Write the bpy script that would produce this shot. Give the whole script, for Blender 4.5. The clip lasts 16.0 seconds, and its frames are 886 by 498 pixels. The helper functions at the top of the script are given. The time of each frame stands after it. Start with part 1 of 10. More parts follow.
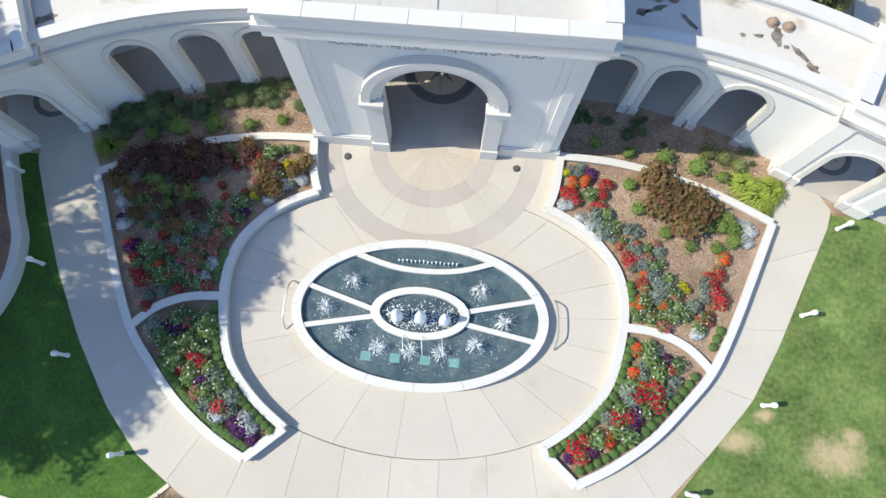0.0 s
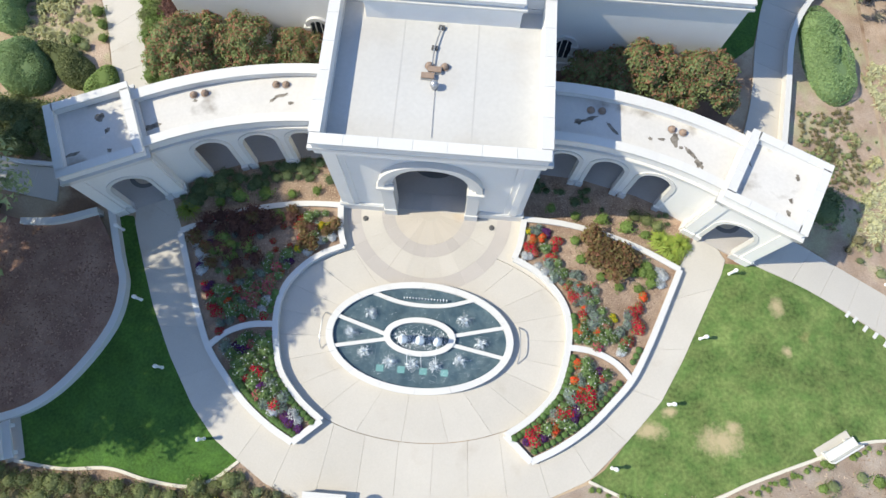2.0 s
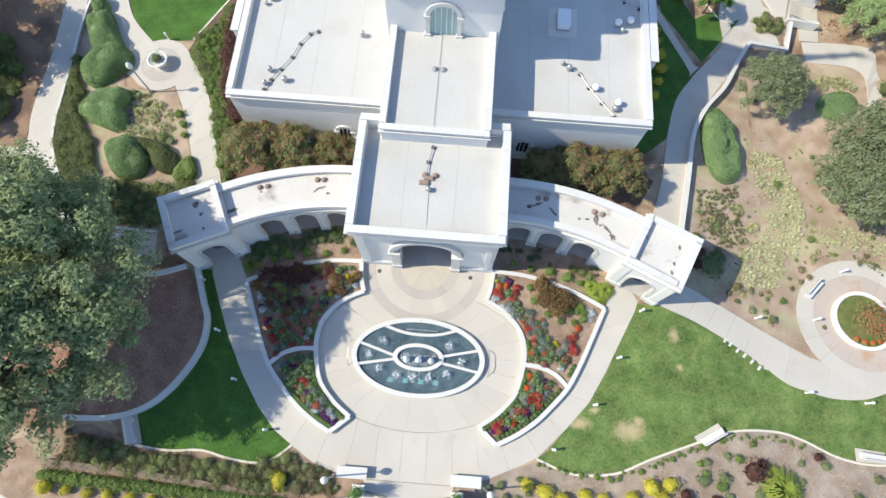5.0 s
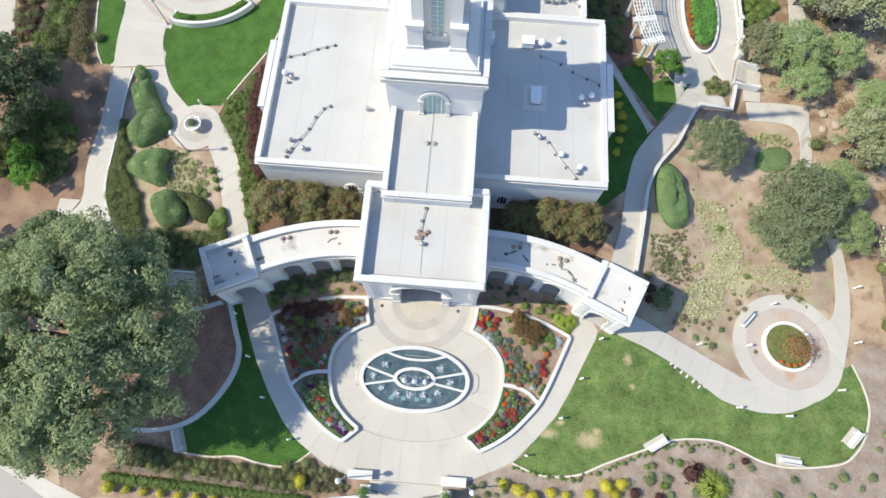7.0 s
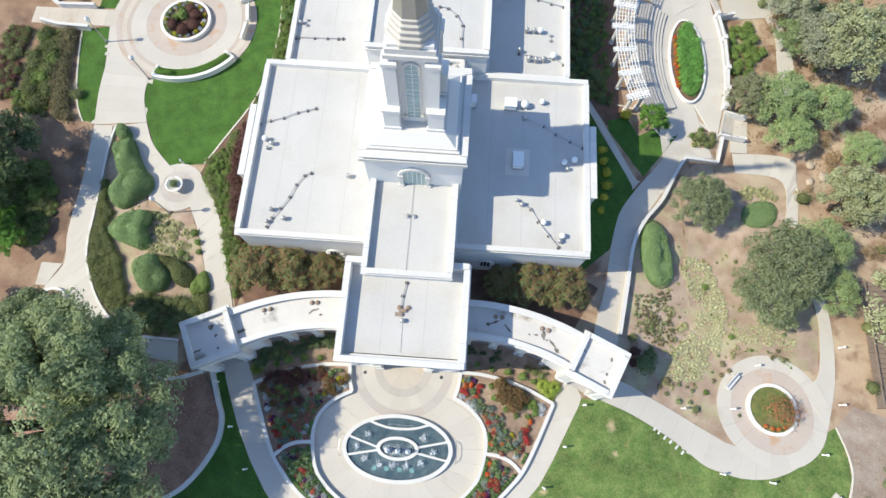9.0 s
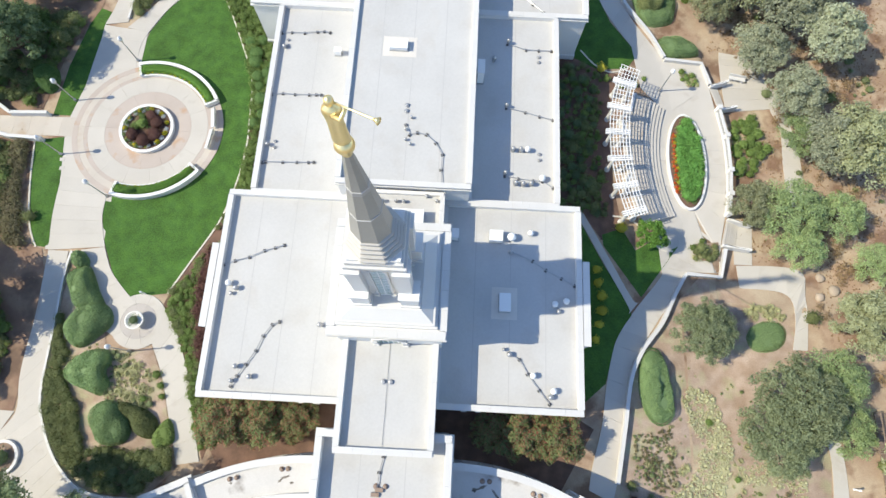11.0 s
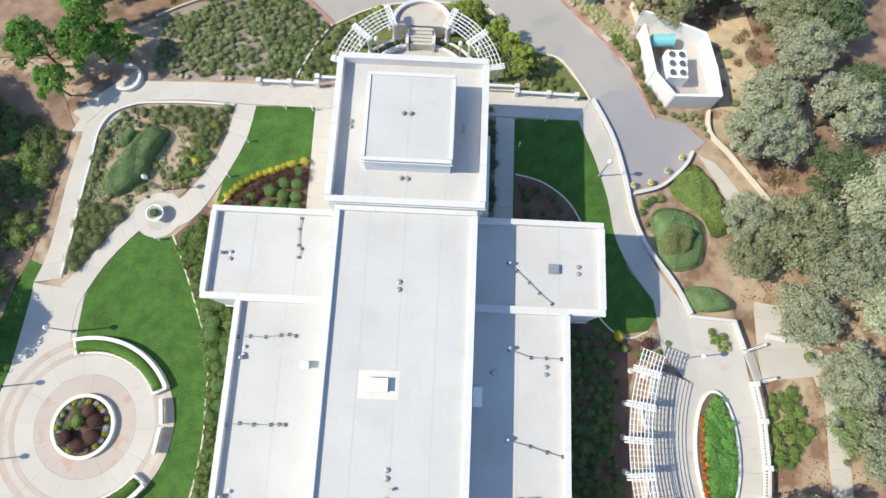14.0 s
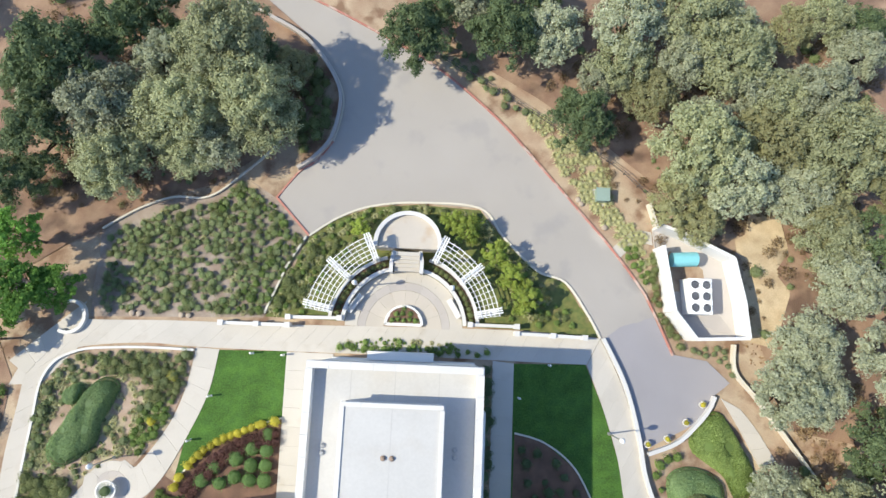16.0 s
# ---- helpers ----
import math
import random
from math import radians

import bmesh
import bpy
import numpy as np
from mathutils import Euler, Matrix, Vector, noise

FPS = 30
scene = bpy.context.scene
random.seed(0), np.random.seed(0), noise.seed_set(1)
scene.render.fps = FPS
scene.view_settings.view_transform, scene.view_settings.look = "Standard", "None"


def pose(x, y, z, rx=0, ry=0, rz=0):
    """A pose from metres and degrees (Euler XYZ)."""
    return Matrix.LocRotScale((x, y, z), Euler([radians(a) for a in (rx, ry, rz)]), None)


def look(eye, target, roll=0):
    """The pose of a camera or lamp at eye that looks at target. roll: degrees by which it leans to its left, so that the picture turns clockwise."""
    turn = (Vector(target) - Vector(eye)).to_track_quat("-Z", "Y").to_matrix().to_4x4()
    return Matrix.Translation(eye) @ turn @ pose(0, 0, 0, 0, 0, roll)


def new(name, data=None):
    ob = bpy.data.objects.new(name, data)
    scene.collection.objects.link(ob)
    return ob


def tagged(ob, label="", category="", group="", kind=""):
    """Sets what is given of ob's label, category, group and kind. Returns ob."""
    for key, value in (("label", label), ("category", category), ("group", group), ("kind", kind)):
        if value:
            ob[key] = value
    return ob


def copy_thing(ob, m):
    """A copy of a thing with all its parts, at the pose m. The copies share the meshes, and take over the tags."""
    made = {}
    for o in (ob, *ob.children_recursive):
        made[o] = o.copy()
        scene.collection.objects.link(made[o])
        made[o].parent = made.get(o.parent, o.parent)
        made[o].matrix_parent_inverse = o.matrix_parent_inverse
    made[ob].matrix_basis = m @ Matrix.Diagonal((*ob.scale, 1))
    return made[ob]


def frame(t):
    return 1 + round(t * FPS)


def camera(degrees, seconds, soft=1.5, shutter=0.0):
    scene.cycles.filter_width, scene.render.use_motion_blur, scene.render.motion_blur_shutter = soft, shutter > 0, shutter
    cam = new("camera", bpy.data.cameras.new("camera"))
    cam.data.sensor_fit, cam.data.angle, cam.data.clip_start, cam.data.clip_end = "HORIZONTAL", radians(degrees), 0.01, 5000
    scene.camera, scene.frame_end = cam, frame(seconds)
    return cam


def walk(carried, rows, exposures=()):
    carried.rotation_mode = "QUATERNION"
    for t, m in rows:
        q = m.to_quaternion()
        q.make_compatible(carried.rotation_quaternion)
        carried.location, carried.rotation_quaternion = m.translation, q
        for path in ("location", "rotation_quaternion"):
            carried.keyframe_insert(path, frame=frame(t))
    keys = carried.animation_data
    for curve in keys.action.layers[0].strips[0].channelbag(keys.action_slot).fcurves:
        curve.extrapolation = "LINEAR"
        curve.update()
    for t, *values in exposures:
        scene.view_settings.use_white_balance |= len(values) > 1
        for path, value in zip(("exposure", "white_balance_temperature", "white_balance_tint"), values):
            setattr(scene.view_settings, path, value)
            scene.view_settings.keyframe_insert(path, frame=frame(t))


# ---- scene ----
cam = camera(77.1, 16.0)
PATH = [
    (0, (0.878, 1.629, 22.553), (0.855, 2.178, 20.63), 2.1),
    (0.5, (1.063, 1.503, 24.587), (1.037, 2.065, 22.668), 1.7),
    (1, (1.132, 1.376, 26.695), (1.105, 1.946, 24.779), 1.8),
    (1.5, (1.11, 1.194, 28.837), (1.086, 1.772, 26.923), 2.1),
    (2, (1.129, 0.978, 30.99), (1.108, 1.563, 29.078), 2.5),
    (2.5, (1.148, 0.866, 33.163), (1.128, 1.452, 31.252), 2.6),
    (3, (1.089, 0.672, 35.254), (1.075, 1.268, 33.344), 3.1),
    (5.5, (1.538, 0.032, 46.298), (1.524, 0.648, 44.395), 3.2),
    (6, (1.586, 0.218, 48.752), (1.574, 0.834, 46.85), 3.3),
    (6.5, (1.825, 0.52, 51.3), (1.81, 1.135, 49.397), 3.0),
    (7, (2.089, 0.886, 53.506), (2.072, 1.503, 51.604), 2.8),
    (7.5, (2.349, 1.715, 54.909), (2.332, 2.331, 53.006), 2.9),
    (8, (2.709, 3.086, 55.408), (2.689, 3.698, 53.504), 2.5),
    (8.2, (2.776, 3.906, 55.487), (2.758, 4.511, 53.581), 2.7),
    (10.5, (4.06, 18.407, 55.331), (4.052, 18.986, 53.417), 2.1),
    (11, (3.991, 22.778, 55.328), (3.983, 23.343, 53.409), 2.2),
    (11.5, (3.78, 27.518, 55.382), (3.774, 28.067, 53.459), 2.4),
    (12, (3.724, 32.615, 55.337), (3.718, 33.151, 53.41), 2.2),
    (12.5, (3.571, 38.005, 55.174), (3.569, 38.529, 53.244), 2.5),
    (13, (3.447, 43.995, 55.108), (3.447, 44.499, 53.173), 2.7),
    (13.5, (3.306, 50.22, 54.988), (3.307, 50.707, 53.048), 2.9),
    (14, (3.15, 56.287, 54.786), (3.154, 56.758, 52.843), 3.2),
    (14.5, (3.152, 63.032, 54.643), (3.154, 63.481, 52.694), 2.8),
    (15, (3.273, 70.173, 54.447), (3.269, 70.594, 52.492), 2.1),
    (15.5, (3.115, 77.979, 54.141), (3.116, 78.356, 52.177), 2.8),
    (16, (2.76, 86.109, 53.551), (2.774, 86.436, 51.578), 5.0),
]
walk(cam, [(t, look(eye, target, roll)) for t, eye, target, roll in PATH], [(0.0, 0.68), (3.0, 0.70), (5.5, 0.67), (8.0, 0.67), (11.0, 0.65), (14.0, 0.63), (16.0, 0.70)])

# ---- light ----
SUN_EL, SUN_ROT = 44.7, 261.5
world = bpy.data.worlds.new("sky_world")
scene.world = world
world.use_nodes = True
wn = world.node_tree
sky = wn.nodes.new("ShaderNodeTexSky")
sky.sky_type = "NISHITA"
sky.sun_disc = False
sky.sun_elevation, sky.sun_rotation = radians(SUN_EL), radians(SUN_ROT)
sky.air_density, sky.dust_density, sky.ozone_density = 1.0, 0.5, 4.0
wn.links.new(sky.outputs[0], wn.nodes["Background"].inputs[0])
wn.nodes["Background"].inputs[1].default_value = 0.15
sun = new("sun", bpy.data.lights.new("sun", "SUN"))
sun.data.energy, sun.data.angle, sun.data.color = 3.6, radians(0.6), (1.0, 0.928, 0.745)
sun.matrix_world = look((-60, -9, 60), (0, 0, 0))

# ---- materials ----


def mat(name, color, rough=0.8, var=0.12, scale=0.6, fine=14.0, bump=0.15, metal=0.0, stain=None, per_object=0.0,
        per_island=0.0, tint=None, grit=1.6, gloss=0.5):
    """Procedural surface: two scales of tone, optional stains, variation from piece to piece."""
    m = bpy.data.materials.new(name)
    m.use_nodes = True
    nt = m.node_tree
    b = nt.nodes["Principled BSDF"]
    b.inputs["Specular IOR Level"].default_value = gloss
    b.inputs["Roughness"].default_value, b.inputs["Metallic"].default_value = rough, metal
    geo = nt.nodes.new("ShaderNodeNewGeometry")

    def noise_node(sc, detail):
        n = nt.nodes.new("ShaderNodeTexNoise")
        n.inputs["Scale"].default_value, n.inputs["Detail"].default_value = sc, detail
        nt.links.new(geo.outputs["Position"], n.inputs["Vector"])
        return n.outputs["Fac"]

    def math_node(op, a, c):
        n = nt.nodes.new("ShaderNodeMath")
        n.operation = op
        for i, v in enumerate((a, c)):
            if isinstance(v, (int, float)):
                n.inputs[i].default_value = v
            else:
                nt.links.new(v, n.inputs[i])
        return n.outputs[0]

    big, small = noise_node(scale, 4), noise_node(fine, 5)
    t = math_node("ADD", math_node("MULTIPLY", math_node("SUBTRACT", big, 0.5), 2.4 * var),
                  math_node("MULTIPLY", math_node("SUBTRACT", small, 0.5), grit * var))
    if per_object:
        oi = nt.nodes.new("ShaderNodeObjectInfo")
        t = math_node("ADD", t, math_node("MULTIPLY", math_node("SUBTRACT", oi.outputs["Random"], 0.5), 2 * per_object))
    if per_island:
        t = math_node("ADD", t, math_node("MULTIPLY", math_node("SUBTRACT", geo.outputs["Random Per Island"], 0.5),
                                          2 * per_island))
    gain = math_node("ADD", t, 1.0)
    base = nt.nodes.new("ShaderNodeRGB")
    base.outputs[0].default_value = (*color, 1)
    col = base.outputs[0]
    if tint:
        mx = nt.nodes.new("ShaderNodeMix")
        mx.data_type = "RGBA"
        src = geo.outputs["Random Per Island"] if per_island else noise_node(scale * 2.3, 3)
        ramp = nt.nodes.new("ShaderNodeMapRange")
        ramp.inputs["From Min"].default_value, ramp.inputs["From Max"].default_value = (0.0, 1.0) if per_island else (0.35, 0.65)
        nt.links.new(src, ramp.inputs["Value"])
        nt.links.new(ramp.outputs[0], mx.inputs["Factor"])
        nt.links.new(col, mx.inputs["A"])
        mx.inputs["B"].default_value = (*tint, 1)
        col = mx.outputs["Result"]
    if stain:
        scol, amount, ssc, lo = stain
        mx = nt.nodes.new("ShaderNodeMix")
        mx.data_type = "RGBA"
        ramp = nt.nodes.new("ShaderNodeMapRange")
        ramp.inputs["From Min"].default_value, ramp.inputs["From Max"].default_value = lo, lo + 0.14
        ramp.inputs["To Max"].default_value = amount
        nt.links.new(noise_node(ssc, 6), ramp.inputs["Value"])
        nt.links.new(ramp.outputs[0], mx.inputs["Factor"])
        nt.links.new(col, mx.inputs["A"])
        mx.inputs["B"].default_value = (*scol, 1)
        col = mx.outputs["Result"]
    sc = nt.nodes.new("ShaderNodeVectorMath")
    sc.operation = "SCALE"
    nt.links.new(col, sc.inputs[0])
    nt.links.new(gain, sc.inputs["Scale"])
    nt.links.new(sc.outputs[0], b.inputs["Base Color"])
    if bump:
        bp = nt.nodes.new("ShaderNodeBump")
        bp.inputs["Strength"].default_value, bp.inputs["Distance"].default_value = bump, 0.05
        nt.links.new(small, bp.inputs["Height"])
        nt.links.new(bp.outputs[0], b.inputs["Normal"])
    return m


def leaf_mat(name, color, other, per_object=0.2, glow=0.42):
    """Leaves: two tones mixed leaf by leaf, some light through the blade."""
    m = mat(name, color, 0.62, 0.16, 0.5, 9.0, 0.0, per_object=per_object, per_island=0.14, tint=other, gloss=0.15)
    nt = m.node_tree
    b = nt.nodes["Principled BSDF"]
    tr = nt.nodes.new("ShaderNodeBsdfTranslucent")
    mix = nt.nodes.new("ShaderNodeMixShader")
    mix.inputs[0].default_value = glow
    link = b.inputs["Base Color"].links[0]
    nt.links.new(link.from_socket, tr.inputs["Color"])
    nt.links.new(b.outputs[0], mix.inputs[1])
    nt.links.new(tr.outputs[0], mix.inputs[2])
    nt.links.new(mix.outputs[0], nt.nodes["Material Output"].inputs[0])
    return m


WHITE = mat("white_cast_stone", (0.69, 0.68, 0.66), 0.7, 0.04, 0.35, 9.0, 0.08, stain=((0.62, 0.60, 0.56), 0.35, 0.9, 0.58))
COPING = mat("white_coping_stone", (0.585, 0.575, 0.555), 0.65, 0.04, 0.5, 8.0, 0.06, per_object=0.025)
ROOF = mat("roof_membrane", (0.485, 0.476, 0.456), 0.75, 0.10, 0.22, 5.0, 0.1, stain=((0.44, 0.415, 0.38), 0.45, 0.4, 0.54))
ROOF_OLD = mat("stained_roof_membrane", (0.56, 0.54, 0.51), 0.8, 0.10, 0.5, 6.0, 0.15, stain=((0.20, 0.17, 0.14), 0.8, 0.55, 0.60))
CONCRETE = mat("pale_concrete", (0.488, 0.455, 0.403), 0.85, 0.09, 0.3, 12.0, 0.15, per_object=0.035,
               stain=((0.40, 0.35, 0.29), 0.5, 0.5, 0.60))
CONCRETE_B = mat("buff_concrete", (0.488, 0.44, 0.377), 0.85, 0.09, 0.4, 16.0, 0.15, per_object=0.04,
                 stain=((0.42, 0.31, 0.21), 0.6, 0.45, 0.57))
TAUPE = mat("taupe_concrete", (0.44, 0.375, 0.325), 0.85, 0.08, 0.4, 16.0, 0.15, per_object=0.02, stain=((0.42, 0.25, 0.13), 0.7, 0.55, 0.56))
PAD = mat("roof_walk_pad", (0.60, 0.565, 0.515), 0.85, 0.09, 0.8, 9.0, 0.1)
SEAM = mat("membrane_seam", (0.43, 0.42, 0.405), 0.75, 0.10, 0.6, 8.0, 0.1)
BAND = mat("grey_concrete_band", (0.42, 0.385, 0.355), 0.85, 0.08, 0.6, 18.0, 0.15, per_object=0.05)
CURB = mat("concrete_kerb", (0.60, 0.56, 0.47), 0.85, 0.08, 0.8, 14.0, 0.12)
REDCURB = mat("red_painted_kerb", (0.40, 0.17, 0.13), 0.75, 0.18, 0.7, 9.0, 0.1, stain=((0.5, 0.42, 0.36), 0.8, 0.8, 0.5))
ASPHALT = mat("worn_asphalt", (0.365, 0.338, 0.308), 0.9, 0.08, 0.12, 22.0, 0.25, stain=((0.28, 0.27, 0.265), 0.5, 0.3, 0.55))
ASPHALT_B = mat("newer_asphalt", (0.31, 0.295, 0.305), 0.9, 0.07, 0.3, 22.0, 0.25)
FLOOR_IN = mat("dark_stone_floor", (0.42, 0.395, 0.375), 0.6, 0.10, 0.7, 9.0, 0.05, per_object=0.05)
DARKSTONE = mat("dark_inlay_stone", (0.15, 0.15, 0.155), 0.45, 0.1, 1.0, 9.0, 0.05)
CREAM = mat("cream_inlay_stone", (0.55, 0.47, 0.37), 0.5, 0.06, 1.0, 9.0, 0.03)
# tan earth; the dark brown patches paint in shade between the trees
SOIL = mat("shade_patched_earth", (0.34, 0.235, 0.16), 0.95, 0.26, 0.16, 8.0, 0.7, tint=(0.43, 0.34, 0.235),
           stain=((0.19, 0.11, 0.068), 0.9, 0.4, 0.49))
MULCH = mat("bark_mulch", (0.25, 0.17, 0.12), 0.95, 0.34, 0.5, 16.0, 0.9, tint=(0.36, 0.265, 0.195), grit=2.6)
MULCH_D = mat("dark_bark_mulch", (0.13, 0.078, 0.055), 0.95, 0.32, 0.4, 20.0, 0.8, tint=(0.19, 0.11, 0.075))
MULCH_R = mat("red_brown_bark_mulch", (0.27, 0.15, 0.11), 0.95, 0.34, 0.4, 18.0, 0.8, tint=(0.38, 0.235, 0.17), grit=2.4)
MULCH_G = mat("grey_shredded_mulch", (0.34, 0.285, 0.235), 0.95, 0.32, 0.35, 14.0, 0.8, tint=(0.27, 0.205, 0.16), grit=2.4)
DRY = mat("dry_meadow_soil", (0.42, 0.322, 0.25), 0.95, 0.32, 0.3, 10.0, 0.9, tint=(0.31, 0.22, 0.155),
          stain=((0.36, 0.35, 0.20), 0.65, 0.5, 0.5), grit=2.2)
STRAWSOIL = mat("flattened_straw", (0.56, 0.45, 0.29), 0.95, 0.24, 0.3, 9.0, 0.8, tint=(0.45, 0.34, 0.21), grit=2.2)
# reddish earth, its colour darkened to carry the shade of the trees
SHADED_WOODSOIL = mat("reddish_shade_toned_floor", (0.23, 0.14, 0.095), 0.95, 0.28, 0.25, 14.0, 0.8, tint=(0.31, 0.21, 0.14),
               stain=((0.11, 0.07, 0.05), 0.8, 0.3, 0.52))
GRASS = mat("mown_grass", (0.050, 0.112, 0.024), 0.9, 0.42, 0.55, 7.0, 0.7, grit=3.0, gloss=0.2, tint=(0.062, 0.135, 0.024))
GRASS_R = mat("patchy_grass", (0.088, 0.148, 0.040), 0.9, 0.5, 0.5, 5.0, 0.7, grit=2.8, gloss=0.2, tint=(0.142, 0.19, 0.06),
              stain=((0.34, 0.25, 0.12), 0.75, 0.33, 0.655))
GRASS_D = mat("coarse_ground_cover", (0.10, 0.13, 0.035), 0.9, 0.35, 0.8, 26.0, 0.8, tint=(0.17, 0.17, 0.05),
              stain=((0.2, 0.14, 0.08), 0.5, 0.6, 0.58))


def bare_spots(m, spots, color):
    """Bare patches with ragged edges worn into a turf, each at (x, y, half length, half width)."""
    nt = m.node_tree
    b = nt.nodes["Principled BSDF"]
    src = b.inputs["Base Color"].links[0].from_socket
    geo = nt.nodes.new("ShaderNodeNewGeometry")
    noise = nt.nodes.new("ShaderNodeTexNoise")
    noise.inputs["Scale"].default_value, noise.inputs["Detail"].default_value, noise.inputs["Roughness"].default_value = 2.2, 8, 0.7
    nt.links.new(geo.outputs["Position"], noise.inputs["Vector"])
    near_by = None
    for x, y, u, v in spots:
        mp = nt.nodes.new("ShaderNodeVectorMath")
        mp.operation = "MULTIPLY_ADD"
        nt.links.new(geo.outputs["Position"], mp.inputs[0])
        mp.inputs[1].default_value, mp.inputs[2].default_value = (1 / u, 1 / v, 0), (-x / u, -y / v, 0)
        ln = nt.nodes.new("ShaderNodeVectorMath")
        ln.operation = "LENGTH"
        nt.links.new(mp.outputs[0], ln.inputs[0])
        if near_by is None:
            near_by = ln.outputs["Value"]
        else:
            mn = nt.nodes.new("ShaderNodeMath")
            mn.operation = "MINIMUM"
            nt.links.new(near_by, mn.inputs[0])
            nt.links.new(ln.outputs["Value"], mn.inputs[1])
            near_by = mn.outputs[0]
    ad = nt.nodes.new("ShaderNodeMath")
    ad.operation = "MULTIPLY_ADD"
    nt.links.new(noise.outputs["Fac"], ad.inputs[0])
    ad.inputs[1].default_value = 2.2
    nt.links.new(near_by, ad.inputs[2])
    ramp = nt.nodes.new("ShaderNodeMapRange")
    ramp.inputs["From Min"].default_value, ramp.inputs["From Max"].default_value = 2.45, 1.45
    nt.links.new(ad.outputs[0], ramp.inputs["Value"])
    mx = nt.nodes.new("ShaderNodeMix")
    mx.data_type = "RGBA"
    nt.links.new(ramp.outputs[0], mx.inputs["Factor"])
    nt.links.new(src, mx.inputs["A"])
    mx.inputs["B"].default_value = (*color, 1)
    nt.links.new(mx.outputs["Result"], b.inputs["Base Color"])


bare_spots(GRASS_R, ((16.3, 1.0, 1.1, .7), (17.0, 1.7, .45, .35), (20.05, 8.6, .42, .5), (20.4, 6.1, .3, .3), (12.5, 1.3, .8, .42), (13.6, 2.3, .4, .25)), (0.40, 0.33, 0.19))
GLASS = mat("pale_green_glass", (0.32, 0.44, 0.42), 0.12, 0.10, 1.2, 5.0, 0.0)
DARKGLASS = mat("dark_window_glass", (0.03, 0.04, 0.05), 0.08, 0.05, 1.0, 5.0, 0.0)
METAL_W = mat("white_painted_metal", (0.80, 0.80, 0.79), 0.45, 0.03, 1.0, 8.0, 0.0)
METAL_G = mat("grey_galvanised_metal", (0.42, 0.42, 0.42), 0.4, 0.08, 2.0, 12.0, 0.0, metal=0.6)
METAL_D = mat("dark_metal", (0.085, 0.082, 0.08), 0.5, 0.1, 2.0, 10.0, 0.0)
IRON = mat("black_iron", (0.02, 0.02, 0.022), 0.45, 0.1, 3.0, 10.0, 0.0)
RUST = mat("rusty_vent", (0.27, 0.195, 0.145), 0.8, 0.25, 3.0, 20.0, 0.1)
BRONZE = mat("grey_spire_cladding", (0.34, 0.33, 0.30), 0.35, 0.10, 0.4, 7.0, 0.0, metal=0.35, per_object=0.05)
SPIRE_STONE = mat("warm_grey_spire_stone", (0.47, 0.445, 0.405), 0.6, 0.08, 0.5, 8.0, 0.05)
GOLD = mat("gold_leaf", (0.96, 0.79, 0.40), 0.36, 0.06, 2.0, 9.0, 0.0, metal=0.85)
WOOD = mat("weathered_rail_wood", (0.20, 0.15, 0.115), 0.85, 0.25, 0.8, 14.0, 0.3)
BARK = mat("oak_bark", (0.12, 0.095, 0.075), 0.95, 0.25, 1.2, 12.0, 0.6)
TANKC = mat("pale_teal_plastic", (0.22, 0.55, 0.58), 0.5, 0.08, 1.0, 8.0, 0.0)
TEAL = mat("teal_plastic", (0.13, 0.29, 0.28), 0.5, 0.15, 1.0, 8.0, 0.0)
GREENBOX = mat("green_painted_steel", (0.25, 0.33, 0.28), 0.5, 0.06, 1.0, 8.0, 0.0)
POT = mat("white_glazed_pot", (0.72, 0.70, 0.66), 0.6, 0.05, 2.0, 8.0, 0.05)
ROCK = mat("pale_field_stone", (0.38, 0.31, 0.24), 0.9, 0.15, 2.0, 10.0, 0.4, per_object=0.1)
# dark roof patches: ponding stains, and on the west side painted tree shade
STAIN_SHADE = mat("ponding_stain_and_tree_shade", (0.10, 0.085, 0.07), 0.9, 0.3, 1.4, 9.0, 0.0, tint=(0.28, 0.25, 0.21))
LETTER = mat("grey_engraved_letters", (0.40, 0.41, 0.42), 0.6, 0.03, 1.0, 9.0, 0.0)
ENAMEL = mat("basin_tile_blue", (0.035, 0.085, 0.115), 0.5, 0.12, 0.8, 8.0, 0.0)

WATER = mat("rippled_water", (0.05, 0.085, 0.105), 0.10, 0.3, 0.7, 6.0, 0.5, tint=(0.095, 0.135, 0.15))
FOAM = mat("white_foam", (0.85, 0.88, 0.90), 0.6, 0.05, 4.0, 20.0, 0.2)

# ---- building helpers ----


def smooth(a, b, v):
    u = min(1.0, max(0.0, (v - a) / (b - a)))
    return u * u * (3 - 2 * u)


def ground_z(x, y):
    """Height of the land: level round the building, falling to the east, the north and the south-west."""
    r = 1.4 * smooth(17, 31, x) * smooth(-4, 14, y)
    b = 2.7 * smooth(86.5, 103, y)
    l = 0.8 * smooth(26, 40, -x) * (1 - smooth(28, 42, y))
    e = 34.85 - 0.0133 * (y - 52) ** 2
    s = 0.6 * smooth(e + 0.15, e + 1.25, x) * smooth(34, 38, y) * (1 - smooth(64.8, 68, y)) if x > 33 else 0.0
    return -max(r, b, l) - s


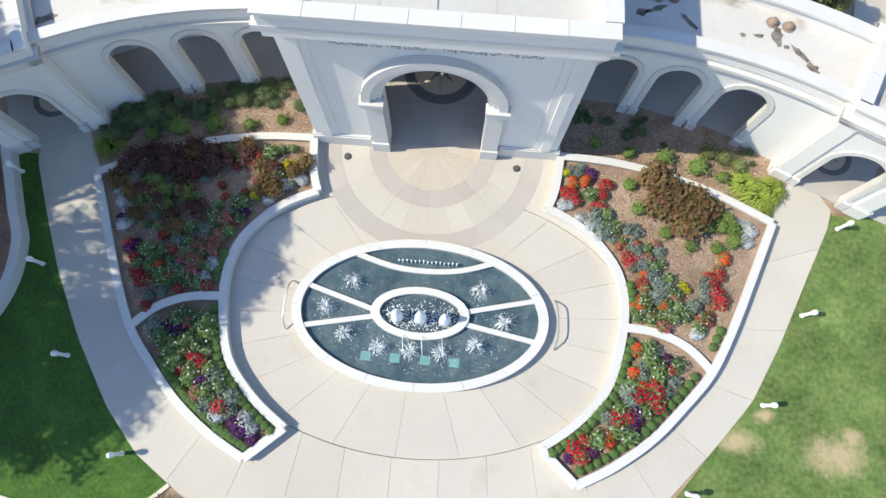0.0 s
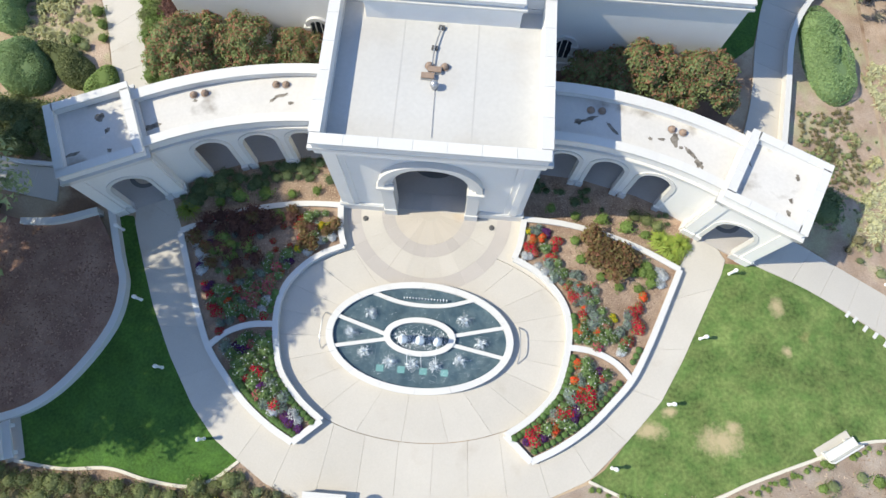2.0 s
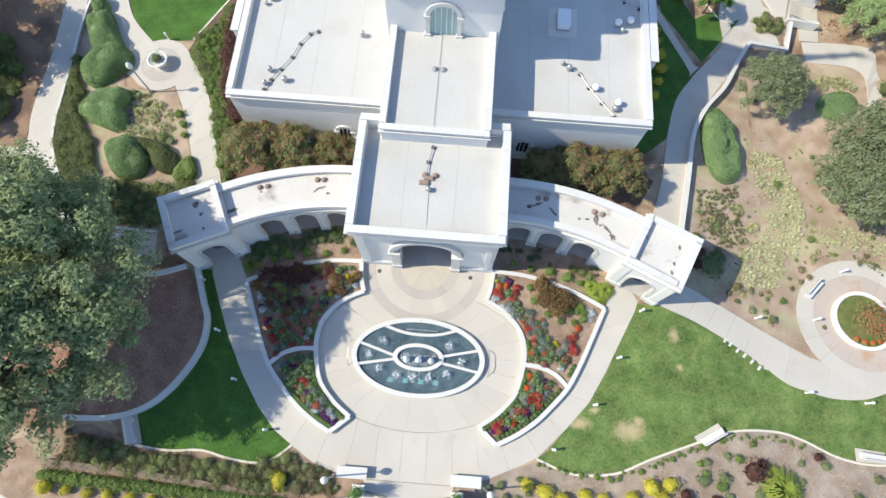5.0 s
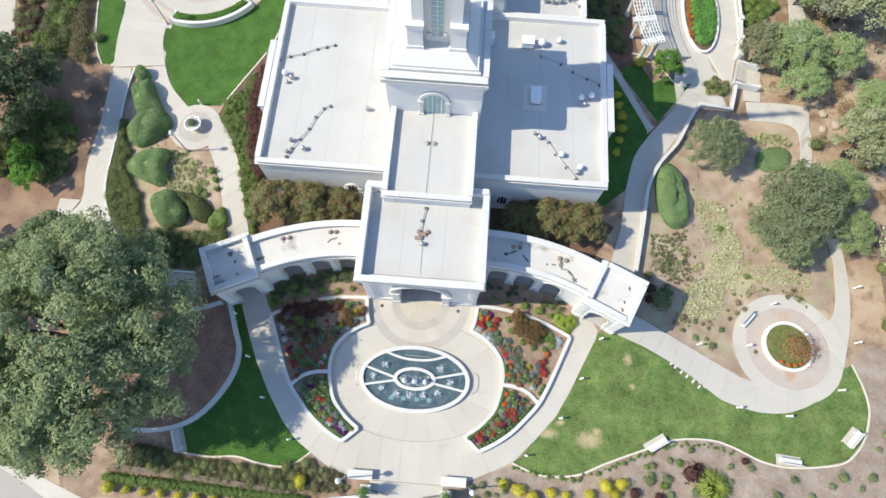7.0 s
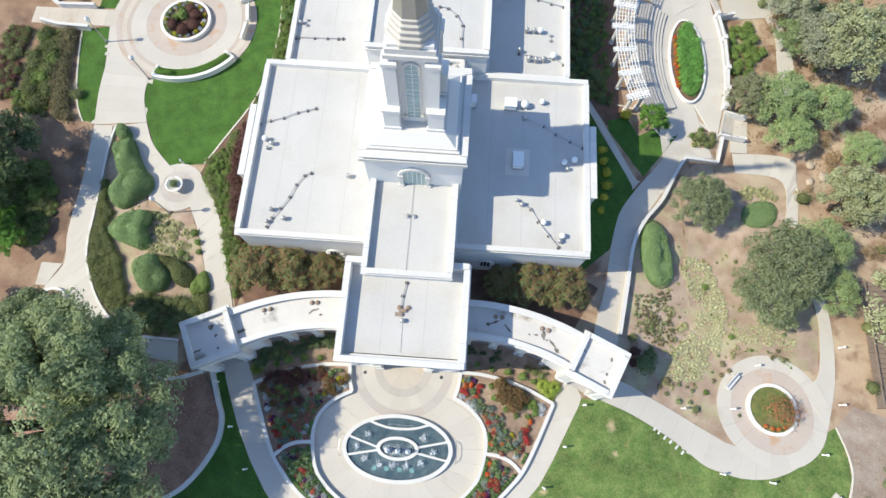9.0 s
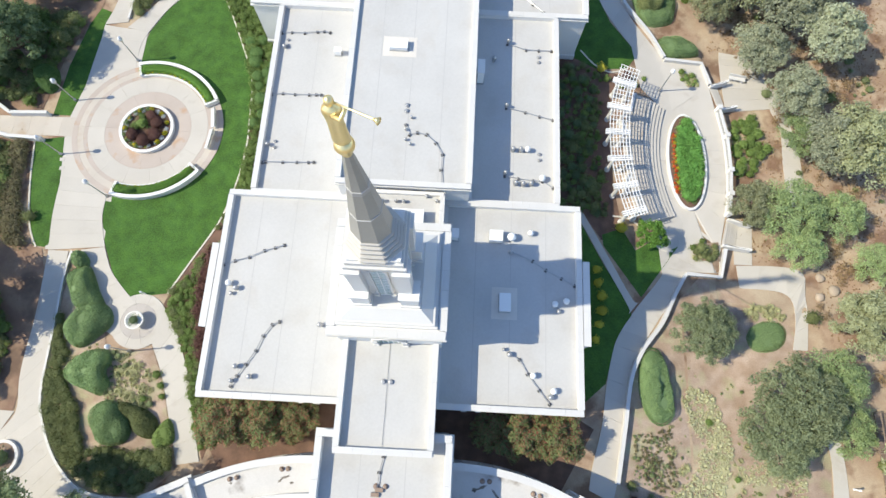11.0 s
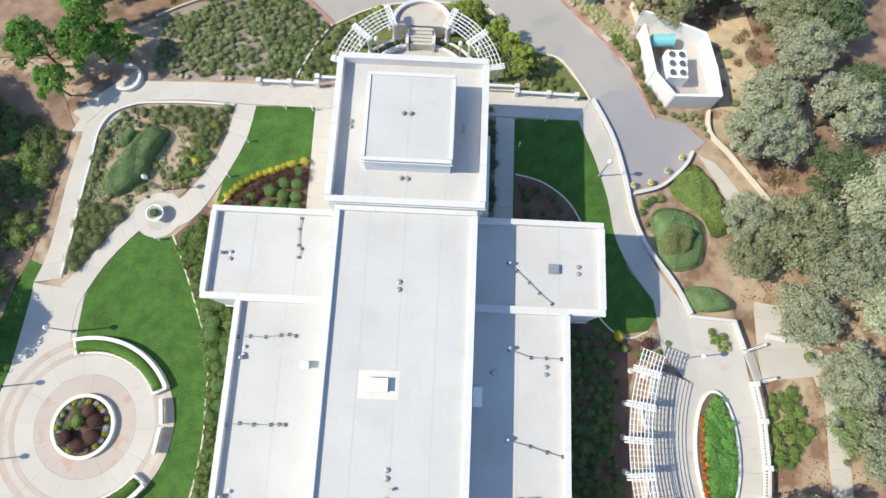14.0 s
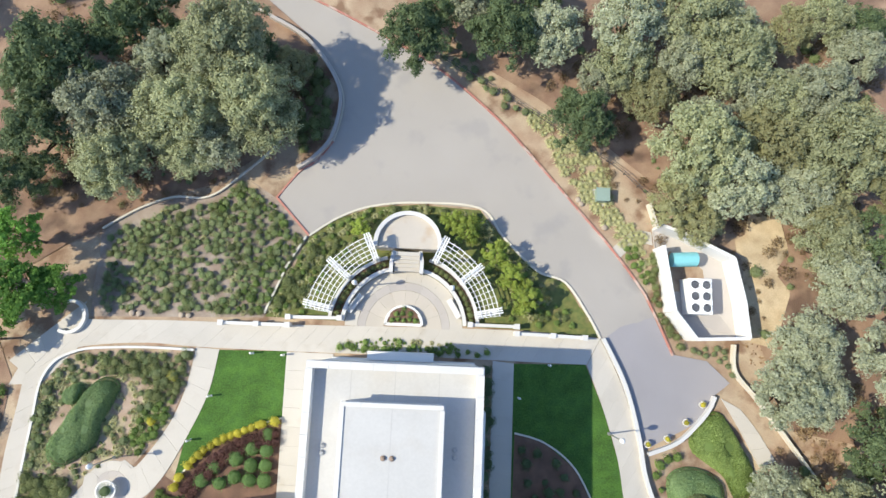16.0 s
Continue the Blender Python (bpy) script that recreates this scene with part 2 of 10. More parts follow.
class Geo:
    """Gathers vertices and faces of one mesh."""

    def __init__(self):
        self.v, self.f = [], []

    def add(self, verts, faces):
        o = len(self.v)
        self.v.extend(verts)
        self.f.extend([tuple(i + o for i in f) for f in faces])
        return self

    def box(self, x0, x1, y0, y1, z0, z1, m=None):
        vs = [Vector(p) for p in ((x0, y0, z0), (x1, y0, z0), (x1, y1, z0), (x0, y1, z0),
                                  (x0, y0, z1), (x1, y0, z1), (x1, y1, z1), (x0, y1, z1))]
        if m is not None:
            vs = [m @ p for p in vs]
        return self.add([tuple(p) for p in vs], [(3, 2, 1, 0), (4, 5, 6, 7), (0, 1, 5, 4), (1, 2, 6, 5), (2, 3, 7, 6), (3, 0, 4, 7)])

    def prism(self, poly, z0, z1, land=False):
        """Upright prism over a polygon; with land, heights count from the ground."""
        n = len(poly)
        g = (lambda p: ground_z(*p)) if land else (lambda p: 0.0)
        area = sum(poly[i][0] * poly[(i + 1) % n][1] - poly[(i + 1) % n][0] * poly[i][1] for i in range(n))
        if area < 0:
            poly = poly[::-1]
        lo = [(p[0], p[1], g(p) + z0) for p in poly]
        hi = [(p[0], p[1], g(p) + z1) for p in poly]
        return self.add(lo + hi, [tuple(range(n - 1, -1, -1)), tuple(range(n, 2 * n))]
                        + [(i, (i + 1) % n, n + (i + 1) % n, n + i) for i in range(n)])

    def tube(self, pts, r, seg=6, r2=None):
        """Round bar along points."""
        pts = [Vector(p) for p in pts]
        rings = []
        for i, p in enumerate(pts):
            d = (pts[min(i + 1, len(pts) - 1)] - pts[max(i - 1, 0)]).normalized()
            a = d.orthogonal().normalized() if i == 0 else (a - a.dot(d) * d).normalized()
            c = d.cross(a)
            rad = r if r2 is None else r + (r2 - r) * i / (len(pts) - 1)
            rings.append([tuple(p + rad * (math.cos(k) * a + math.sin(k) * c)) for k in
                          (2 * math.pi * j / seg for j in range(seg))])
        fs = [(i * seg + j, i * seg + (j + 1) % seg, (i + 1) * seg + (j + 1) % seg, (i + 1) * seg + j)
              for i in range(len(pts) - 1) for j in range(seg)]
        fs += [tuple(range(seg - 1, -1, -1)), tuple(range((len(pts) - 1) * seg, len(pts) * seg))]
        return self.add([p for ring in rings for p in ring], fs)

    def lathe(self, cx, cy, prof, seg=16, sx=1.0, sy=1.0):
        """Turned form from (radius, height) pairs."""
        vs, fs, n = [], [], len(prof)
        for r, z in prof:
            vs += [(cx + sx * r * math.cos(a), cy + sy * r * math.sin(a), z) for a in (2 * math.pi * j / seg for j in range(seg))]
        for i in range(n - 1):
            fs += [(i * seg + j, i * seg + (j + 1) % seg, (i + 1) * seg + (j + 1) % seg, (i + 1) * seg + j) for j in range(seg)]
        fs += [tuple(range(seg - 1, -1, -1)), tuple(range((n - 1) * seg, n * seg))]
        return self.add(vs, fs)

    def ob(self, name, material, parent=None, label="", smoothed=False):
        me = bpy.data.meshes.new(name)
        me.from_pydata(self.v, [], self.f)
        me.materials.append(material)
        if smoothed:
            me.polygons.foreach_set("use_smooth", [True] * len(me.polygons))
        me.update()
        o = new(name, me)
        if parent:
            o.parent = parent
        return tagged(o, label) if label else o


def thing(name, label, category, group="", kind="", at=None):
    o = new(name)
    o.empty_display_size = 0.2
    if at:
        o.location = at
    return tagged(o, label, category, group, kind)


def spline(pts, n=6, closed=False):
    """Smooth curve through points."""
    out, m = [], len(pts)
    span = m if closed else m - 1
    for i in range(span):
        p = [pts[(i + k) % m] if closed else pts[min(max(i + k, 0), m - 1)] for k in (-1, 0, 1, 2)]
        for j in range(n):
            t = j / n
            out.append(tuple(0.5 * (2 * b + (c - a) * t + (2 * a - 5 * b + 4 * c - d) * t * t + (3 * b - a - 3 * c + d) * t ** 3)
                             for a, b, c, d in zip(*p)))
    return out if closed else out + [tuple(pts[-1])]


def resample(pts, n):
    d = [0.0]
    for a, b in zip(pts, pts[1:]):
        d.append(d[-1] + math.dist(a, b))
    out, k = [], 0
    for i in range(n + 1):
        s = d[-1] * i / n
        while k < len(d) - 2 and d[k + 1] < s:
            k += 1
        u = (s - d[k]) / max(1e-9, d[k + 1] - d[k])
        out.append(tuple(a + (b - a) * u for a, b in zip(pts[k], pts[k + 1])))
    return out


def inside(p, poly):
    x, y, c = p[0], p[1], False
    for i in range(len(poly)):
        (x1, y1), (x2, y2) = poly[i - 1][:2], poly[i][:2]
        if (y1 > y) != (y2 > y) and x < (x2 - x1) * (y - y1) / (y2 - y1) + x1:
            c = not c
    return c


def drape(outline, off, step=1.5, lift=None):
    """A sheet that follows the land inside an outline."""
    from mathutils.geometry import delaunay_2d_cdt
    xs, ys = [p[0] for p in outline], [p[1] for p in outline]
    pts = [Vector(p[:2]) for p in outline]
    n = len(pts)
    for i in range(int((max(xs) - min(xs)) / step) + 1):
        for j in range(int((max(ys) - min(ys)) / step) + 1):
            p = (min(xs) + (i + 0.5) * step, min(ys) + (j + 0.5) * step)
            if inside(p, outline):
                pts.append(Vector(p))
    vs, _, fs, *_ = delaunay_2d_cdt(pts, [(i, (i + 1) % n) for i in range(n)], [], 1, 1e-4)
    g = Geo()
    g.add([(v.x, v.y, ground_z(v.x, v.y) + off + (lift(v.x, v.y) if lift else 0.0)) for v in vs], [tuple(f) for f in fs])
    return g


def offset_line(pts, d):
    out = []
    for i, p in enumerate(pts):
        a, b = pts[max(i - 1, 0)], pts[min(i + 1, len(pts) - 1)]
        l = math.dist(a[:2], b[:2]) or 1.0
        out.append((p[0] - (b[1] - a[1]) / l * d, p[1] + (b[0] - a[0]) / l * d))
    return out


def strip_wall(pts, w, z0, z1, g=None, cap=0.0, land=True):
    """Low wall of even width along a line, with an overhanging cap when cap is given."""
    g = g or Geo()
    for ww, a, b in ([(w, z0, z1)] if not cap else [(w, z0, z1 - 0.1), (w + 2 * cap, z1 - 0.1, z1)]):
        le, ri = offset_line(pts, ww / 2), offset_line(pts, -ww / 2)
        n = len(pts)
        zz = [ground_z(*p[:2]) if land else 0.0 for p in pts]
        vs = [(p[0], p[1], z + a) for p, z in zip(le, zz)] + [(p[0], p[1], z + a) for p, z in zip(ri, zz)] \
            + [(p[0], p[1], z + b) for p, z in zip(le, zz)] + [(p[0], p[1], z + b) for p, z in zip(ri, zz)]
        fs = []
        for i in range(n - 1):
            fs += [(i, i + 1, n + i + 1, n + i), (2 * n + i, 3 * n + i, 3 * n + i + 1, 2 * n + i + 1),
                   (i, 2 * n + i, 2 * n + i + 1, i + 1), (n + i, n + i + 1, 3 * n + i + 1, 3 * n + i)]
        fs += [(0, n, 3 * n, 2 * n), (n - 1, 3 * n - 1, 4 * n - 1, 2 * n - 1)]
        g.add(vs, fs)
    return g


def arc(cx, cy, r, a0, a1, n=16, ry=None):
    return [(cx + r * math.cos(radians(a0 + (a1 - a0) * i / n)), cy + (ry or r) * math.sin(radians(a0 + (a1 - a0) * i / n)))
            for i in range(n + 1)]


SLAB_TOP = 0.05
WALKS = []


def slab(poly, parent, material, top=SLAB_TOP, name="slab"):
    return Geo().prism(poly, -0.12, top, True).ob(name, material, parent)


def walkway(left, right, parent, length=1.7, material=None, top=SLAB_TOP, gap=0.011):
    """Concrete slabs between two edges, joint by joint."""
    WALKS.append(1)
    top = top + 0.003 * (1 + len(WALKS) % 5)
    L, R = spline(left, 8), spline(right, 8)
    dist = sum(math.dist(a, b) for a, b in zip(L, L[1:]))
    n = max(1, round(dist / length))
    k = 4
    L, R = resample(L, n * k), resample(R, n * k)
    for i in range(n):
        a, b = L[i * k:(i + 1) * k + 1], R[i * k:(i + 1) * k + 1]
        e = gap / 2 / (dist / n)
        a = [tuple(a[0][c] + (a[1][c] - a[0][c]) * e * k for c in (0, 1))] + a[1:-1] + [tuple(a[-1][c] + (a[-2][c] - a[-1][c]) * e * k for c in (0, 1))]
        b = [tuple(b[0][c] + (b[1][c] - b[0][c]) * e * k for c in (0, 1))] + b[1:-1] + [tuple(b[-1][c] + (b[-2][c] - b[-1][c]) * e * k for c in (0, 1))]
        slab(a + b[::-1], parent, material or CONCRETE, top)


def ring_slabs(inner, outer, parent, n, material, a0=0.0, a1=360.0, top=SLAB_TOP, gap=0.011, sub=5):
    """Slabs of a ring: inner and outer give the point at an angle."""
    for i in range(n):
        s, e = a0 + (a1 - a0) * i / n, a0 + (a1 - a0) * (i + 1) / n
        mid = math.dist(outer(s), outer(e))
        d = (e - s) * gap / 2 / max(mid, 0.3)
        an = [s + d + (e - s - 2 * d) * j / sub for j in range(sub + 1)]
        slab([outer(a) for a in an] + [inner(a) for a in an[::-1]], parent, material, top)


def circle_at(cx, cy, r, ry=None):
    return lambda a: (cx + r * math.cos(radians(a)), cy + (ry or r) * math.sin(radians(a)))


def star_edge(cx, cy, outline):
    """Distance function of an outline seen from a centre: the point where the ray leaves it."""
    def f(a):
        dx, dy = math.cos(radians(a)), math.sin(radians(a))
        best = 0.0
        for i in range(len(outline)):
            (x1, y1), (x2, y2) = outline[i - 1], outline[i]
            ex, ey = x2 - x1, y2 - y1
            den = dx * ey - dy * ex
            if abs(den) < 1e-9:
                continue
            t = ((x1 - cx) * ey - (y1 - cy) * ex) / den
            u = ((x1 - cx) * dy - (y1 - cy) * dx) / den
            if t > 0 and -1e-6 <= u <= 1 + 1e-6:
                best = max(best, t)
        return cx + dx * best, cy + dy * best
    return f


# ---- ground ----
def axis_steps(lo, hi, fine_lo, fine_hi, fine):
    v = [lo, lo * 0.55, lo * 0.3]
    x = fine_lo
    while x < fine_hi:
        v.append(x)
        x += fine
    return v + [hi * 0.3, hi * 0.55, hi]


gx, gy = axis_steps(-900, 900, -70, 75, 2.5), axis_steps(-900, 950, -40, 150, 2.5)
gx = sorted(set(gx) | {33.1 + 0.4 * i for i in range(10)})
gy = sorted(set(gy) | {35.4 + 1.1 * i for i in range(30)})
g = Geo()
g.add([(x, y, ground_z(x, y) - 0.02) for y in gy for x in gx],
      [(j * len(gx) + i, j * len(gx) + i + 1, (j + 1) * len(gx) + i + 1, (j + 1) * len(gx) + i)
       for j in range(len(gy) - 1) for i in range(len(gx) - 1)])
tagged(g.ob("ground", SOIL, smoothed=True), "reddish bare earth with dry leaf litter and painted shade patches under the trees", "ground", kind="structure")


def sheet(name, outline, material, off, label, category, closed_spline=0):
    o = spline(outline, closed_spline, True) if closed_spline else outline
    return tagged(drape(o, off).ob(name, material, smoothed=True), label, category, kind="structure")


# mulch and planting soil
sheet("mulch_bed", [(-18.7, 9.9), (-17.55, 8.2), (-16.9, 6.7), (-17.0, 4.5), (-18.3, 1.9), (-20.1, 0.05), (-22.7, -0.9), (-27, -1.1), (-40, -2), (-44, 4), (-42, 11), (-36, 12.6), (-32, 12.2), (-28.4, 11.4), (-25.4, 10.5), (-23.4, 10.1), (-21.4, 10.3), (-19.5, 10.95)],
      MULCH_R, 0.30, "red-brown bark mulch mound behind a curved wall", "mulch")
for sgn in (-1, 1):
    sheet("mulch_bed", [(sgn * x, y) for x, y in [(5.2, 12.5), (7.6, 12.4), (10, 12), (12.2, 11.2), (14.4, 10.2), (15.6, 12.6), (14.9, 13.6), (12, 14.7), (8.7, 15.5), (5.2, 15.7)]],
          MULCH, 0.09, "brown bark mulch bed in front of the arcade", "mulch")
    sheet("mulch_bed", [(sgn * x, y) for x, y in [(5.3, 18.4), (9.3, 18.2), (13, 17.3), (15.8, 16.4), (19.0, 22.0), (16.2, 23.6), (4, 23.6), (4, 20)]],
          MULCH_D, 0.03, "dark mulch bed between arcade and building", "mulch")
sheet("mulch_bed", [(-20.4, -2.7), (-17.9, -2.95), (-15.5, -2.75), (-13.4, -3.15), (-11.2, -3.3), (-9.9, -2.8), (-8.9, -1.9), (-5.5, -3.6), (-3.4, -3.8), (-3.4, -6.2), (-10, -7.2), (-30, -7.5), (-32, -3), (-24, -1.5)],
      MULCH, 0.0, "brown mulch planting strip along the front", "mulch")
sheet("mulch_bed", [(3.4, -3.7), (5.7, -3.2), (7.6, -2.4), (9.4, -1.6), (15, -2.1), (17.7, -.95), (20.9, .35), (24.1, 1.55), (27.4, 1.8), (29.5, 1.35), (32, .3), (34.5, -.05), (37.7, .25), (40, .9), (41.9, 2.8), (43, 5.4), (43, 7.5), (42.4, 9.9), (44.5, 12), (52, 10), (52, -8), (20, -8), (3.4, -6.5)],
      MULCH_G, 0.0, "greyish mulch planting bed at the lawn's edge", "mulch")
sheet("mulch_bed", [(20.5, 13.5), (24.2, 11.5), (28.7, 9.2), (31.4, 7.9), (32.5, 11), (31.5, 12.3), (34.2, 15.9), (37, 15.3), (41.5, 15.2), (42.2, 20.2), (40, 33), (31, 38), (28.2, 35), (24.3, 29.8), (22.8, 26.9), (21.9, 22.4), (21.0, 17.5)],
      DRY, 0.0, "sandy bed with drifts of dry grasses", "mulch")
sheet("mulch_bed", [(-28.8, 27.4), (-26.0, 27.0), (-24.2, 27.5), (-22.9, 25.0), (-21.7, 21.8), (-20.5, 18.2), (-20.0, 16.4), (-22.4, 13.9), (-25.8, 14.0), (-28.4, 14.6), (-31.1, 16.9), (-32.7, 19.1), (-33.8, 21.5), (-34.2, 24), (-34.4, 27), (-34.6, 33), (-33.4, 36.8), (-32, 34.5), (-29.8, 31)],
      DRY, 0.01, "sandy mulch island planted with clipped shrubs", "mulch")
sheet("mulch_bed", [(-24.6, 73.2), (-21.5, 77.3), (-20.3, 80.8), (-19.75, 84.4), (-28.9, 84.1), (-30.9, 83.6), (-32.6, 82.6), (-33.6, 80.6), (-34.1, 73), (-34.2, 65.4), (-33.5, 64.8), (-32.3, 66.7), (-30.6, 69.4), (-28.3, 72.3), (-26, 74.2)],
      DRY, 0.01, "greyish sandy island planted with shrubs and grasses", "mulch")
sheet("mulch_bed", [(-24.0, 31.5), (-22.1, 29.2), (-20.2, 25.2), (-19.2, 21.9), (-17.6, 17.4), (-15.9, 23.2), (-16.2, 41.6), (-18.6, 45.6), (-19.7, 40.9), (-22, 36.2), (-23.6, 32.8)],
      MULCH_D, 0.012, "dark mulch foundation bed along the wing", "mulch")
sheet("mulch_bed", [(-18.5, 45.7), (-18.2, 50), (-18.4, 53.5), (-18.7, 57.3), (-19.6, 60.1), (-20.9, 63), (-22.4, 66.5), (-24, 69.6), (-22.6, 71.1), (-21.3, 73), (-20.3, 72.4), (-17.8, 75.3), (-14.9, 77.1), (-10.9, 78.4), (-10.9, 70.5), (-17, 70.5), (-17, 63), (-14.2, 62), (-14.2, 42)],
      MULCH_D, 0.012, "dark mulch foundation bed with clipped shrubs", "mulch")
sheet("mulch_bed", [(14.3, 42), (18.0, 44.4), (20.3, 41), (23, 42.2), (22.4, 44), (21.9, 47), (21.6, 52), (21.9, 57), (23.4, 61.2), (17.3, 63), (14.3, 62.5)],
      MULCH_D, 0.012, "shaded dark mulch strip beside the wing", "mulch")
sheet("mulch_bed", [(10.4, 71.4), (10.5, 78), (13.4, 77.2), (16.2, 75), (18.3, 71), (17.8, 69)], MULCH_D, 0.045, "shaded planting bed behind the wing", "mulch")
sheet("planting_slope", [(-30, 87), (-13.7, 87.6), (-12.8, 90.4), (-10.4, 95.9), (-14.2, 99.9), (-17.9, 102.2), (-21, 99.6), (-24.6, 99.4), (-27.8, 98), (-31, 95.6)],
      MULCH_G, 0.0, "sandy planting slope dotted with low shrubs", "slope")
sheet("planting_slope", [(-13.5, 87.7), (-6.3, 87.6), (5.9, 87.6), (10.5, 87.5), (18.4, 87.1), (17.3, 89.1), (15.2, 92.3), (12.5, 93.3), (9.1, 96.7), (6.8, 99.6), (0.4, 99.9), (-4.2, 99.4), (-7.6, 98), (-10.3, 95.9), (-12.7, 90.4)],
      GRASS_D, 0.0, "rough green ground cover round the hemicycle", "ground cover")

# darker sheets that paint tree shade onto the reddish ground
sheet("wood_floor", [(-44, 12), (-38.3, 13), (-37.2, 17), (-36.6, 21.2), (-36.6, 28), (-36.7, 34), (-37.6, 36.9), (-40.8, 38), (-41.4, 48), (-41.4, 52.9), (-40.4, 60), (-37.9, 66.4), (-37, 72), (-36.4, 81), (-39, 86), (-60, 90), (-66, 50), (-62, 12)],
      SHADED_WOODSOIL, 0.03, "reddish wood floor under shrubs and trees, shade toned into its colour", "ground")
sheet("wood_floor", [(-21, 101), (-17, 104), (-12.4, 107), (-10.6, 112), (-12, 118), (-24, 128), (-66, 126), (-66, 88), (-40, 89), (-34, 94), (-31.2, 96), (-27.6, 98.5), (-24.4, 99.9)],
      SHADED_WOODSOIL, 0.1, "reddish wood floor with dry leaves, shade toned into its colour", "ground")

sheet("wood_floor", [(-2, 121.5), (6, 116), (12.4, 112.4), (19, 108), (24.6, 103.6), (28, 100), (33.4, 98), (34.6, 87), (37.4, 79), (56, 76), (60, 130), (-2, 134)],
      SHADED_WOODSOIL, 0.1, "reddish wood floor with dry leaves, shade toned into its colour", "ground")

sheet("clearing", [(33.2, 87.4), (36, 86.8), (37.8, 92), (38.2, 97), (37.6, 102.5), (35, 101.5), (34, 98.2), (32.9, 97.6), (33, 91)],
      STRAWSOIL, 0.14, "clearing of flattened straw-coloured grass", "ground")

# lawns
sheet("lawn", [(-17.5, 11.0), (-16.2, 8.2), (-15.1, 5.8), (-13.6, 3.1), (-11.85, 0.65), (-10.4, -0.9), (-8.9, -1.85), (-9.95, -2.75), (-11.2, -3.25), (-13.4, -3.1), (-15.5, -2.7), (-17.9, -2.9), (-20.4, -2.7), (-20.9, -0.6), (-19.4, .6), (-18, 2.2), (-16.9, 4.3), (-16.7, 6.7), (-17.3, 8.4), (-18.6, 11)],
      GRASS, 0.02, "short mown green lawn in tree shade", "lawn")
sheet("lawn", [(17.2, 10.9), (15.95, 8.3), (14.5, 5.1), (13.15, 2.8), (11.5, 0.8), (10.1, -0.9), (9.3, -1.5), (12, -2.3), (15.1, -2.05), (17.7, -.9), (20.9, .4), (24.1, 1.6), (27.4, 1.85), (29.5, 1.4), (32, .35), (34.5, 0), (37.7, .3), (40, .95), (41.9, 2.8), (43, 5.4), (43, 7.5), (42.4, 9.9), (40.6, 8.9), (38.7, 6.4), (35.6, 4.9), (32.6, 4.7), (30.5, 5.15), (28.9, 5.7), (26.2, 7.6), (22.3, 9.75), (19.2, 10.9)],
      GRASS_R, 0.02, "sunlit green lawn with straw-coloured worn patches", "lawn")
sheet("lawn", [(-27.9, 32.2), (-29.7, 34.7), (-31.2, 37.8), (-32.2, 40.9), (-33.5, 45), (-34, 51), (-33.5, 57), (-32.2, 59.5), (-31.6, 63.6), (-30.1, 66.7), (-27.65, 69.9), (-25.6, 69.2), (-24.1, 69.6), (-22.5, 66.5), (-20.95, 63), (-19.7, 60.1), (-18.8, 57.3), (-18.5, 53.5), (-18.3, 50), (-18.65, 45.7), (-19.75, 41), (-22, 36.3), (-23.7, 32.9), (-25.5, 32.6)],
      GRASS, 0.02, "deep green mown lawn round the circular plaza", "lawn")
sheet("lawn", [(-37.8, 49.7), (-41.3, 49), (-40.5, 43.8), (-39.4, 39.3), (-38.6, 37.2), (-37.0, 37.1), (-37.2, 42), (-37.3, 46)], GRASS, 0.02, "narrow strip of mown lawn beside the path", "lawn")
sheet("lawn", [(-38.0, 52.2), (-40.1, 52.2), (-39.8, 58.4), (-38.8, 64), (-39.4, 67), (-36.6, 66), (-36.9, 60), (-37.0, 56)], GRASS, 0.02, "narrow strip of mown lawn beside the path", "lawn")
sheet("lawn", [(-17.5, 84.4), (-11.1, 84.55), (-10.9, 78.4), (-14.9, 77.1), (-17.8, 75.3), (-20.4, 72.6), (-19.8, 76), (-18.1, 80.4)], GRASS, 0.022, "deep green mown lawn panel", "lawn")
sheet("lawn", [(10.3, 84.3), (17.1, 84.5), (18.8, 80.4), (20.15, 76), (20.9, 71.7), (22.2, 68.5), (25.5, 64.5), (24, 62.3), (20.4, 61.7), (17.5, 63), (17.8, 71.2), (10.3, 71.2)], GRASS, 0.022, "shaded green mown lawn panel", "lawn")
sheet("lawn", [(16.6, 23), (20.3, 26.3), (21.4, 30.4), (23.2, 33.2), (23.3, 34.4), (20.6, 38.1), (18.2, 42.6), (16.2, 43.2)], GRASS, 0.02, "shaded strip of lawn beside the wing", "lawn")
sheet("lawn", [(24.4, 35.2), (28.9, 41.2), (26, 41.5), (24, 40.2), (22.6, 42.5), (20.4, 41.6), (20.5, 40.4)], GRASS, 0.02, "triangle of shaded lawn between paths", "lawn")

